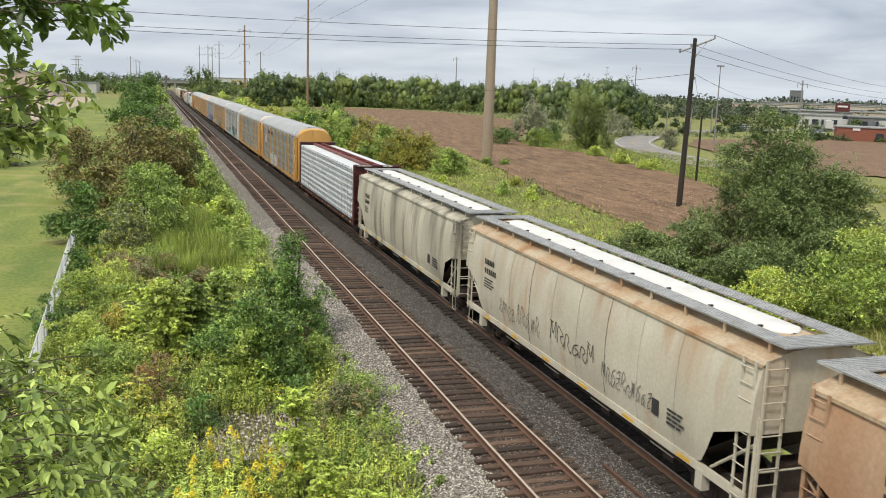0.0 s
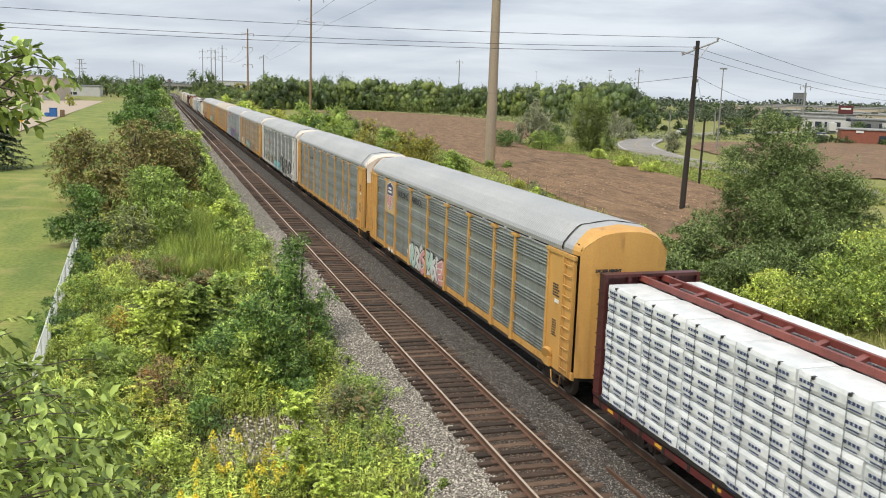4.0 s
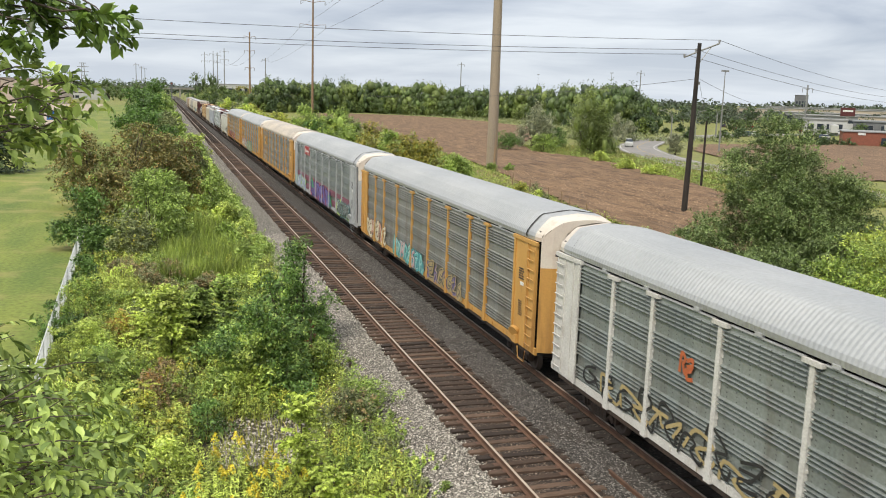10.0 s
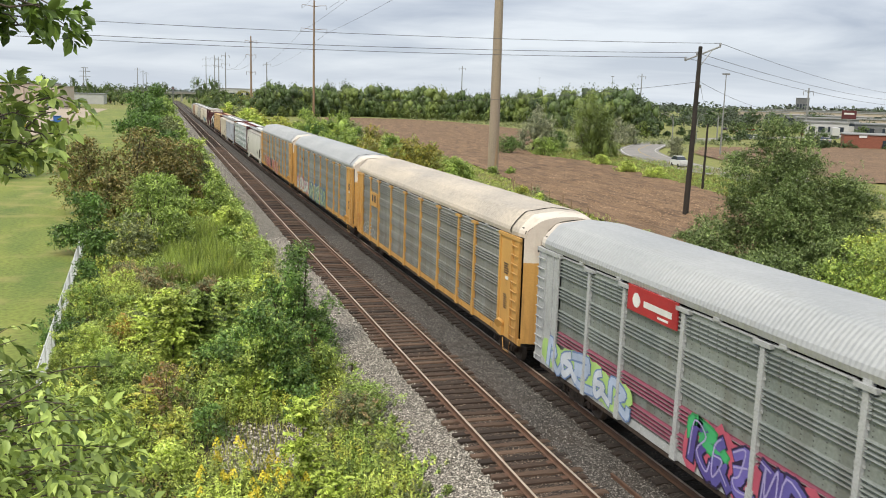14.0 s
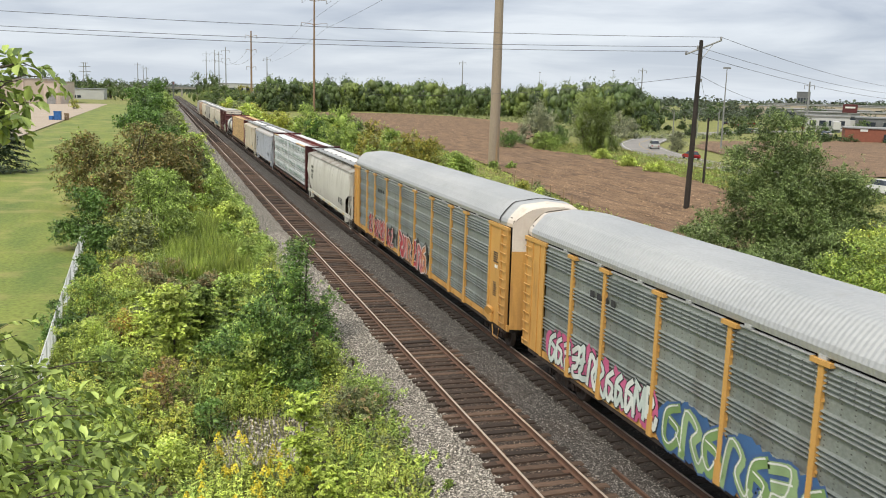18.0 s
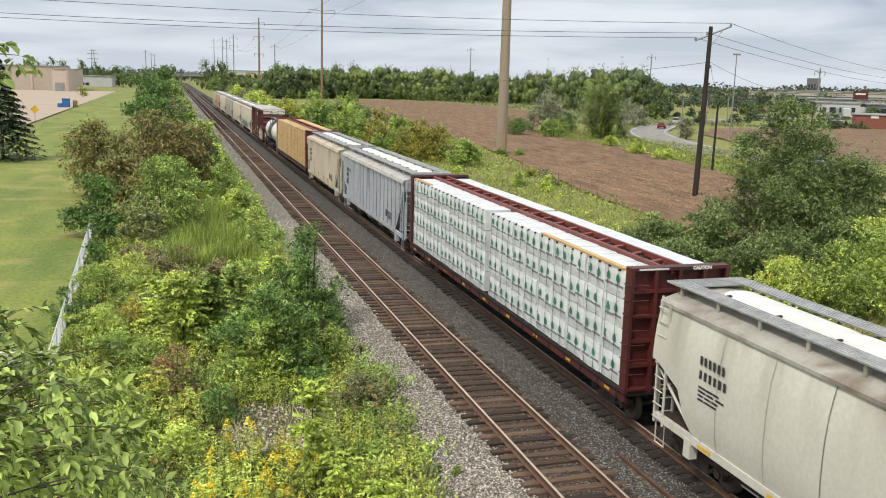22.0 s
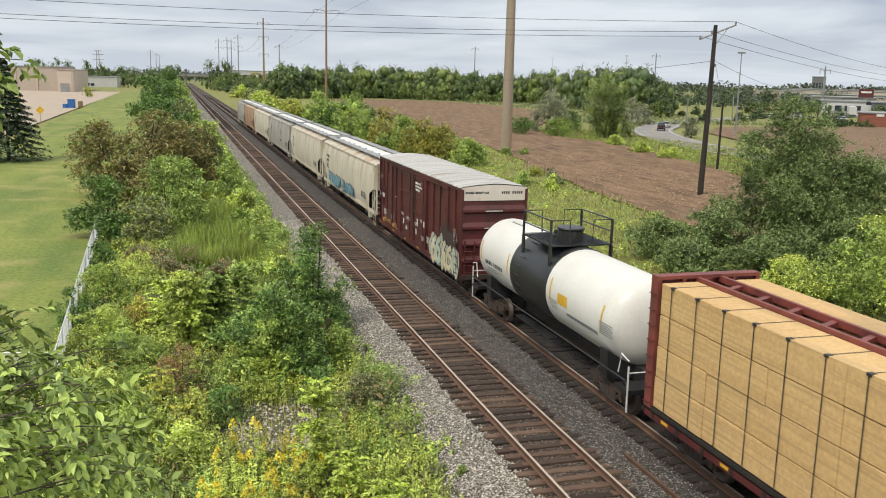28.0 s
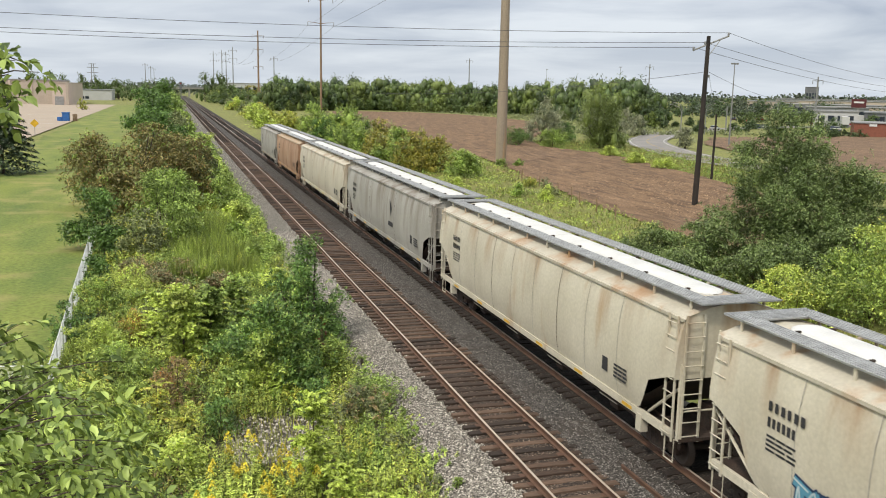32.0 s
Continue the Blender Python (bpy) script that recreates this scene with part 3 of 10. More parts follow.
def make_ties():
    g = Geo().bbox(-1.3, 1.3, -0.115, 0.115, -0.36, -0.182, 0.012)
    me = g.mesh("tie", TIEM)
    plate = Geo()
    for x in (-0.755, 0.755):
        plate.box(x - 0.17, x + 0.17, -0.09, 0.09, -0.182, -0.170)
    mp = plate.mesh("tie_plate", RAILM)
    track = thing("near_track_ties", "row of weathered brown timber railway ties", "railway ties", kind="structure")
    r = random.Random(5)
    y = 11.0
    for i in range(300):
        o = new("tie", me)
        o.parent = track
        o.location, o.rotation_euler = (r.uniform(-0.07, 0.07), y, r.uniform(-0.02, 0.012)), (r.uniform(-0.02, 0.02), r.uniform(-0.008, 0.008), r.uniform(-0.035, 0.035))
        if i < 90:
            q = new("tie_plate", mp)
            q.parent = o
        y += 0.515 + r.uniform(-0.03, 0.03)
    far = Geo()
    while y < 700:
        far.box(-1.3, 1.3, y - 0.11, y + 0.11, -0.3, -0.184)
        y += 0.515
    part("far_ties", far, TIEFAR, track)
    other = Geo()
    y = 8.0
    while y < 420:
        dx = r.uniform(-0.06, 0.06)
        other.box(2.75 + dx, 5.35 + dx, y - 0.11, y + 0.11, -0.34, -0.184 + r.uniform(-0.015, 0.01))
        y += 0.52
    solid("far_track_ties", other, TIE_OILSHADE, "dark timber ties of the far track", "railway ties", kind="stuff")


def stones(name, n, box, size, material, label, z_of, seed):
    r = np.random.default_rng(seed)
    x = r.uniform(box[0], box[1], n)
    u = r.uniform(0, 1, n)
    y = box[2] + (box[3] - box[2]) * u ** 1.6
    z = np.array([z_of(a) for a in x])
    c = np.stack([x, y, z + 0.008], 1)
    s = r.uniform(size[0], size[1], n)
    base = np.array([(1, 0, -0.1), (-0.1, 1, 0.1), (-1, 0.1, 0), (0.1, -1, -0.05), (0.1, 0.1, 0.75)], np.float32)
    V = np.empty((n, 5, 3), np.float32)
    a = r.uniform(0, 6.28, n)
    ca, sa = np.cos(a), np.sin(a)
    jit = r.uniform(0.6, 1.3, (n, 5, 3))
    b = base[None] * jit
    V[:, :, 0] = (b[:, :, 0] * ca[:, None] - b[:, :, 1] * sa[:, None]) * s[:, None] + c[:, 0:1]
    V[:, :, 1] = (b[:, :, 0] * sa[:, None] + b[:, :, 1] * ca[:, None]) * s[:, None] + c[:, 1:2]
    V[:, :, 2] = b[:, :, 2] * s[:, None] + c[:, 2:3]
    f = np.array([(0, 1, 4), (1, 2, 4), (2, 3, 4), (3, 0, 4)], np.int32)
    F = (f[None] + 5 * np.arange(n)[:, None, None]).reshape(-1, 3)
    o = new(name, skin(name, V.reshape(-1, 3), F, material))
    tagged(o, label, "stones", kind="stuff")


def make_stones():
    left = lambda x: np.interp(x, [-4.3, -3.6, -3.1, -2.7, -2.3, -1.95, -1.2], [-1.34, -1.08, -0.78, -0.52, -0.36, -0.31, -0.26])
    mid = lambda x: np.interp(x, [1.0, 1.25, 1.5, 1.9, 2.3, 2.8], [-0.205, -0.21, -0.23, -0.24, -0.26, -0.27])
    stones("shoulder_stones", 40000, (-3.9, -1.1, 14, 62), (0.016, 0.042), STONEW, "loose pale ballast stones on the shoulder", left, 1)
    stones("middle_stones", 24000, (1.15, 2.9, 12, 62), (0.015, 0.036), STONED, "loose grey ballast stones between the tracks", mid, 2)
    stones("track_stones", 16000, (-1.15, 1.25, 12, 50), (0.014, 0.034), STONEB, "small loose brown stones between the ties", lambda x: -0.228 - 0.02 * abs(x), 3)
    stones("soil_clods", 9000, (33, 52, 48, 122), (0.05, 0.13), CLOD, "clods of dry soil on the ploughed field", lambda x: GZ + 0.09, 6)
    stones("rubble_patch", 2600, (-8.0, -4.8, 25.0, 29.6), (0.03, 0.075), STONEW, "pale rubble in a bare patch among weeds", lambda x: -1.22, 4)


def catmull(pts, n):
    out = []
    P = [pts[0]] + list(pts) + [pts[-1]]
    for k in range(1, len(P) - 2):
        for i in range(n):
            t = i / n
            out.append(tuple(0.5 * (2 * b + (c - a) * t + (2 * a - 5 * b + 4 * c - d) * t * t + (3 * b - a - 3 * c + d) * t ** 3) for a, b, c, d in zip(P[k - 1], P[k], P[k + 1], P[k + 2])))
    return out + [pts[-1]]


def inside(poly, x, y):
    k = False
    for (x0, y0), (x1, y1) in zip(poly, poly[1:] + poly[:1]):
        if (y0 > y) != (y1 > y) and x < x0 + (y - y0) / (y1 - y0) * (x1 - x0):
            k = not k
    return k


def flat_field(name, poly, dx, dy, z, material, label, cat, furrow=0.0, wave=1.1, slant=0.08):
    x0, x1 = min(p[0] for p in poly), max(p[0] for p in poly)
    y0, y1 = min(p[1] for p in poly), max(p[1] for p in poly)
    nx, ny = int((x1 - x0) / dx) + 1, int((y1 - y0) / dy) + 1
    idx, V, F = {}, [], []

    def at(i, j):
        if (i, j) not in idx:
            x, y = x0 + i * dx, y0 + j * dy
            h = z + wobble(x, y, 0.05, 0.02)
            if furrow:
                h += furrow * math.sin((x - slant * y) * 6.2832 / wave) + furrow * 1.5 * noise.noise((x * 1.7, y * 0.5, 2.0))
            idx[i, j] = len(V)
            V.append((x, y, h))
        return idx[i, j]

    for j in range(ny):
        for i in range(nx):
            if inside(poly, x0 + (i + 0.5) * dx, y0 + (j + 0.5) * dy):
                F.append((at(i, j), at(i + 1, j), at(i + 1, j + 1), at(i, j + 1)))
    o = new(name, skin(name, V, F, material, True))
    return tagged(o, label, cat, kind="structure")


FIELD = [(24, 20), (26, 45), (28.5, 60), (30.3, 80), (33.2, 100), (37.4, 123), (41, 160), (45, 220), (50, 330), (54, 425), (80, 432), (102, 425), (117, 395), (121, 350), (118, 300), (108, 262), (88, 228), (70, 194), (62, 168), (66, 147), (59, 107), (55, 90), (51, 50), (48, 20)]
FIELD2 = [(92, 110), (96, 150), (106, 178), (125, 205), (170, 214), (215, 225), (190, 150), (150, 105), (110, 85)]
LAWN = [(-13.05, 18), (-13.4, 27), (-14.4, 62), (-14.0, 70), (-13.5, 90), (-12.5, 130), (-13, 200), (-16, 350), (-22, 505), (-39.2, 505), (-33.6, 190), (-33.6, 142), (-70, 142), (-70, 18)]
LOT = [(-33.4, 142), (-33.4, 190), (-39, 506), (-150, 506), (-150, 142)]
ROAD = [(700, 420), (480, 362), (330, 318), (260, 300), (190, 272), (150, 247), (124.5, 225), (108, 204), (96.5, 187), (87.5, 167), (81, 147), (78, 131), (76.8, 115), (75, 92), (74, 60), (74, 10), (75, -60), (80, -260)]


ROADLINE = catmull(ROAD, 8)


def ribbon(line, a, b, z):
    rows = []
    for k, p in enumerate(line):
        q, r = line[max(k - 1, 0)], line[min(k + 1, len(line) - 1)]
        d = Vector((r[0] - q[0], r[1] - q[1])).normalized()
        n = Vector((d.y, -d.x))
        rows.append([(p[0] + n.x * s, p[1] + n.y * s, z) for s in (a, b)])
    return Geo().sheet(rows)


def make_surfaces():
    flat_field("ploughed_field", FIELD, 0.3, 2.0, GZ + 0.07, SOIL, "brown ploughed field with shallow furrows", "field", furrow=0.12)
    flat_field("far_ploughed_field", FIELD2, 1.0, 3.0, GZ + 0.08, SOIL, "brown bare field beyond the road", "field", furrow=0.05, wave=3.0)
    flat_field("lawn", LAWN, 0.6, 1.6, GZ + 0.03, LAWNM, "mown lawn with pale worn patches", "lawn")
    flat_field("verge_soil", [(-13.2, 12), (-13.6, 40), (-14.0, 66), (-11, 100), (-4.4, 100), (-4.1, 12)], 0.8, 2.0, GZ - 0.01, LITTER, "dark leaf litter and soil under the weeds", "soil")
    flat_field("parking_lot", LOT, 6.0, 7.0, GZ + 0.09, LOTM, "pale concrete parking lot", "pavement")
    o = solid("road", ribbon(ROADLINE, -4.6, 4.6, GZ + 0.10), ASPHALT, "curving two-lane asphalt road", "road", kind="structure")
    part("edge_line", ribbon(ROADLINE, -3.9, -3.72, GZ + 0.106), PAINTW, o)
    part("edge_line", ribbon(ROADLINE, 3.72, 3.9, GZ + 0.106), PAINTW, o)
    part("centre_line", ribbon(ROADLINE, -0.07, 0.07, GZ + 0.106), PAINTYL, o)


make_ground()
make_beds()
make_rails()
make_surfaces()


# ---- the train ----
# each car: x across (the side towards the lawn is -x), y from its leading coupler to its trailing one, z from the rail heads
CUTS = [-5.5, 14.3, 34.1, 54.6, 78.5, 107.44, 136.38, 165.3, 194.26, 223.2, 252.1, 281.05, 310.0, 329.7, 354.8, 374.2, 391.6, 416.6, 431.4, 449.6, 471.4, 493.4, 516.2, 540.2, 559.6, 579.0]
TRACK_X = 4.05
GROUP = "cars of the freight train"
_shared = {}


def shared(key, make, material, smooth=False):
    if key not in _shared:
        _shared[key] = make().mesh(key, material, smooth)
    return _shared[key]


def truck_frame():
    g = Geo()
    for s in (-1, 1):
        x0, x1 = (0.93, 1.06) if s > 0 else (-1.06, -0.93)
        g.prism([(x0, 0.55), (x1, 0.55), (x1, 0.72), (x0, 0.72)], -1.25, 1.25)
        g.box(x0, x1, -0.45, 0.45, 0.24, 0.56)
        for y in (-0.89, 0.89):
            g.box(x0 - 0.02, x1 + 0.02, y - 0.19, y + 0.19, 0.36, 0.66)
            g.tube([(s * 0.95, y, 0.457), (s * 1.12, y, 0.457)], 0.11, 8)
        for y in (-0.2, 0, 0.2):
            g.tube([(s * 1.0, y, 0.3), (s * 1.0, y, 0.58)], 0.075, 8)
        g.tube([(s * 1.0, -0.85, 0.6), (s * 1.0, -0.4, 0.3)], 0.06, 6)
        g.tube([(s * 1.0, 0.85, 0.6), (s * 1.0, 0.4, 0.3)], 0.06, 6)
    g.box(-1.0, 1.0, -0.2, 0.2, 0.5, 0.8)
    return g


def wheelset():
    g = Geo()
    for s in (-1, 1):
        a, b = s * 0.70, s * 0.83
        rings = [(a - s * 0.02, 0.482), (a + s * 0.02, 0.482), (a + s * 0.03, 0.457), (b, 0.45), (b, 0.38), (b - s * 0.04, 0.34), (b - s * 0.04, 0.16), (b + s * 0.02, 0.12), (b + s * 0.02, 0.01)]
        n = 24
        vs = [(x, r * math.cos(6.28319 * i / n), r * math.sin(6.28319 * i / n) + 0.457) for x, r in rings for i in range(n)]
        g.add(vs, [(k * n + i, k * n + (i + 1) % n, (k + 1) * n + (i + 1) % n, (k + 1) * n + i) for k in range(len(rings) - 1) for i in range(n)])
    g.tube([(-0.8, 0, 0.457), (0.8, 0, 0.457)], 0.09, 8)
    return g


def running_gear(car, L, inset=2.4, depth=0.98):
    for y in (inset, L - inset):
        t = part("truck", shared("truck", truck_frame, UNDER), None, car)
        t.location = (0, y, 0)
        for d in (-0.89, 0.89):
            w = part("wheelset", shared("wheelset", wheelset, STEELW, True), None, t)
            w.location = (0, d, 0)
    part("centre_sill", Geo().box(-0.22, 0.22, 0.5, L - 0.5, 0.62, depth), BLACK, car)
    for a, b in ((0.0, 0.75), (L - 0.75, L)):
        g = Geo().box(-0.11, 0.11, a, b, 0.72, 0.98)
        g.box(-0.17, 0.17, (a + b) / 2 - 0.14, (a + b) / 2 + 0.14, 0.66, 1.02)
        part("coupler", g, UNDER, car)
    hose = Geo().tube([(-0.35, 0.45, 0.8), (-0.34, 0.2, 0.55), (-0.3, 0.02, 0.5)], 0.025, 6)
    part("air_hose", hose, BLACK, car)


def ladder(car, x, y0, y1, z0, z1, n, material, r=0.02, name="ladder"):
    """A side ladder with two stiles along z and rungs along y."""
    g = Geo()
    for y in (y0, y1):
        g.box(x - 0.02, x + 0.02, y - 0.03, y + 0.03, z0, z1)
    for k in range(n):
        z = z0 + (z1 - z0) * (k + 0.5) / n
        g.tube([(x - 0.06, y0, z), (x - 0.06, y1, z)], r, 6)
    tagged(part(name, g, material, car), kind="stuff")


def end_ladder(car, y, x0, x1, z0, z1, n, material, r=0.02):
    g = Geo()
    for x in (x0, x1):
        g.box(x - 0.03, x + 0.03, y - 0.02, y + 0.02, z0, z1)
    for k in range(n):
        z = z0 + (z1 - z0) * (k + 0.5) / n
        g.tube([(x0, y - 0.05, z), (x1, y - 0.05, z)], r, 6)
    part("end_ladder", g, material, car)


def bars(car, x, y, z, w, rows, h, gap, material, seed, name="stencil", words=3):
    """Unreadable stencilled lines: small plain bars, reading towards the leading end."""
    r = random.Random(seed)
    g = Geo()
    for k in range(rows):
        zz = z - k * (h + gap)
        p = 0.0
        ww = w * r.uniform(0.7, 1.0)
        for _ in range(words):
            q = ww / words * (r.uniform(0.5, 0.65) if h > 0.12 else r.uniform(0.75, 0.95))
            g.box(x - 0.004, x, y - p - q, y - p, zz - h, zz)
            p += ww / words
    tagged(part(name, g, material, car), kind="stuff")


def squiggles(n, seed):
    """Abstract hooks, arrows and loops of spray paint; they spell nothing."""
    r = random.Random(seed)
    out = []
    for _ in range(n):
        a, b = r.uniform(0.0, 0.25), r.uniform(0.6, 0.95)
        kind = r.randrange(4)
        if kind == 0:
            s = [[(a, r.uniform(0, 0.3)), (a + 0.15, 1), (b, r.uniform(0.6, 0.8)), (b - 0.3, 0.4), (b + 0.1, 0.02), (b + 0.3, 0.25)]]
        elif kind == 1:
            s = [[(a, 0.85), (b, 1), (b - 0.2, 0.45), (a + 0.1, 0.3), (a + 0.25, 0), (b + 0.2, 0.1)], [(a + 0.1, 0.55), (b + 0.15, 0.7)]]
        elif kind == 2:
            s = [[(b, 0.95), (a + 0.1, 0.7), (a, 0.2), (b * 0.6, 0.0), (b + 0.1, 0.45), (b * 0.5, 0.55)], [(b, 0.3), (b + 0.3, 0.05)]]
        else:
            s = [[(a, 0.1), (a + 0.1, 0.9), (b * 0.6, 0.35), (b, 1.0), (b + 0.1, 0.15)], [(a - 0.1, 1.0), (a + 0.4, 0.9)]]
        out.append([[(u + r.uniform(-0.08, 0.08), v + r.uniform(-0.06, 0.06)) for u, v in line] for line in s])
    return out


STROKES = squiggles(24, 5)


def stroke_geo(lines, width, x, oy, oz, sy, sz, lean):
    """Fat strokes in the car's side plane: y runs backwards from left to right."""
    g = Geo()
    for line in lines:
        pts = catmull([(oy - (u + lean * v) * sy, oz + v * sz) for u, v in line], 4)
        for (a, b), (c, d) in zip(pts, pts[1:]):
            L = math.hypot(c - a, d - b) or 1
            ny, nz = -(d - b) / L * width, (c - a) / L * width
            ey, ez = (c - a) / L * width * 0.6, (d - b) / L * width * 0.6
            g.add([(x, a - ey + ny, b - ez + nz), (x, c + ey + ny, d + ez + nz), (x, c + ey - ny, d + ez - nz), (x, a - ey - ny, b - ez - nz)], [(0, 1, 2, 3)])
            x -= 0.00012
    return g


_paint = {}


def spray(c):
    if c not in _paint:
        _paint[c] = mat("sprayed_paint", c, 0.5, color2=tuple(v * 0.75 for v in c), scale=1.5, fine=0.04, bump=0.05)
    return _paint[c]


def graffiti(car, y0, y1, z0, z1, n, seed, fill, line, shine=None, cloud=None, x=-1.575, width=0.13):
    """Spray-painted lettering: backing cloud, dark outline, filled strokes, thin highlights."""
    r = random.Random(seed)
    step = (y0 - y1) / n
    if cloud:
        g = Geo()
        for k in range(n * 3):
            cy, cz = y0 - (k + r.uniform(0.2, 0.8)) * (y0 - y1) / (n * 3), z0 + r.uniform(0.25, 0.7) * (z1 - z0)
            a, b = step * r.uniform(0.35, 0.6), (z1 - z0) * r.uniform(0.35, 0.62)
            m = 11
            ring = [(x + 0.004 - k * 0.00005, cy + a * math.cos(6.283 * i / m) * r.uniform(0.8, 1.15), max(cz + b * math.sin(6.283 * i / m) * r.uniform(0.8, 1.15), z0 - 0.1)) for i in range(m)]
            g.add(ring, [tuple(range(m))])
        part("graffiti_cloud", g, spray(cloud), car)
    for k in range(n):
        s = STROKES[r.randrange(len(STROKES))]
        oy, oz = y0 - k * step - step * 0.08, z0 + r.uniform(-0.03, 0.08) * (z1 - z0)
        sy, sz = step * r.uniform(0.92, 1.1), (z1 - z0) * r.uniform(0.82, 1.0)
        lean = r.uniform(-0.12, 0.15)
        w = width * r.uniform(0.85, 1.15)
        o = part("graffiti_letter", stroke_geo(s, w * 1.45, x - 0.003, oy, oz, sy, sz, lean), spray(line), car, "spray-painted graffiti letter")
        part("graffiti_fill", stroke_geo(s, w, x - 0.010, oy, oz, sy, sz, lean), spray(fill[k % len(fill)]), o)
        if shine:
            part("graffiti_highlight", stroke_geo(s, 0.022, x - 0.017, oy + w * 0.5, oz + w * 0.5, sy, sz, lean), spray(shine), o)


def tag_scribble(car, y0, y1, z0, z1, n, seed, color, x=-1.575, width=0.025):
    r = random.Random(seed)
    step = (y0 - y1) / n
    g = Geo()
    for k in range(n):
        s = STROKES[r.randrange(len(STROKES))]
        q = stroke_geo(s, width, x, y0 - k * step, z0 + r.uniform(0, 0.2) * (z1 - z0), step * 0.85, (z1 - z0) * r.uniform(0.5, 0.9), r.uniform(-0.2, 0.3))
        g.add(q.v, q.f)
    tagged(part("graffiti_tag", g, spray(color), car), kind="stuff")


# -- autoracks --
POSTS = [5.6, 7.65, 10.55, 13.5, 16.4, 19.4, 22.3, 24.4]


def panel_geo(y0, y1, lo=1.22, hi=4.78, groups=((1.30, 4), (2.0, 4), (2.72, 4), (3.45, 4), (4.16, 5))):
    """A ribbed side panel: bands of horizontal ribs with plain bands between."""
    prof = [(-1.49, lo)]
    for z, n in groups:
        for k in range(n):
            a = z + k * 0.105
            prof += [(-1.49, a), (-1.552, a + 0.022), (-1.562, a + 0.036), (-1.552, a + 0.052), (-1.49, a + 0.070)]
    prof.append((-1.49, hi))
    return Geo().sheet([[(x, y, z) for x, z in prof] for y in (y0, y1)])


def rack_roof():
    base = [(-1.53, 4.86), (-1.55, 5.00), (-1.51, 5.12), (-1.33, 5.35), (-1.08, 5.60), (-0.95, 5.67), (-0.4, 5.77), (0, 5.80), (0.4, 5.77), (0.95, 5.67), (1.08, 5.60), (1.33, 5.35), (1.51, 5.12), (1.55, 5.00), (1.53, 4.86)]
    rows, y, k = [], 1.75, 0
    while y < 27.2:
        d = 0.0 if k % 4 in (0, 1) else 0.011
        rows.append([(x * (1 + d * 0.5), y, z + d * (0.25 if abs(x) < 0.8 else 1.0 if abs(x) < 1.5 else 0.3)) for x, z in base])
        y += 0.045 if k % 2 else 0.028
        k += 1
    return Geo().sheet(rows)


def rack_cap(y0, y1, a=0.0, b=1.0):
    """The plain roof end over the doors, tapering down slightly."""
    base = [(-1.53, 4.86), (-1.55, 5.00), (-1.51, 5.12), (-1.33, 5.35), (-1.08, 5.60), (-0.95, 5.67), (0, 5.79), (0.95, 5.67), (1.08, 5.60), (1.33, 5.35), (1.51, 5.12), (1.55, 5.00), (1.53, 4.86)]
    rows = []
    for k in range(4):
        t = a + (b - a) * k / 3
        s = 1 - 0.07 * t * t
        rows.append([(x * s, y0 + (y1 - y0) * t, 4.86 + (z - 4.86) * (1 - 0.10 * t * t)) for x, z in base])
    return Geo().sheet(rows)


def rack_end(y, s, z0, z1, tz=None):
    """A bulging end door between two heights, closing the car's end."""
    rows = []
    for k in range(9):
        x = -1.46 + 2.92 * k / 8
        bulge = 0.32 * math.sqrt(max(0, 1 - (x / 1.5) ** 2))
        top = z1 if tz is None else tz(x)
        rows.append([(x, y - s * bulge, z0), (x, y - s * bulge, top)])
    return Geo().sheet(rows)


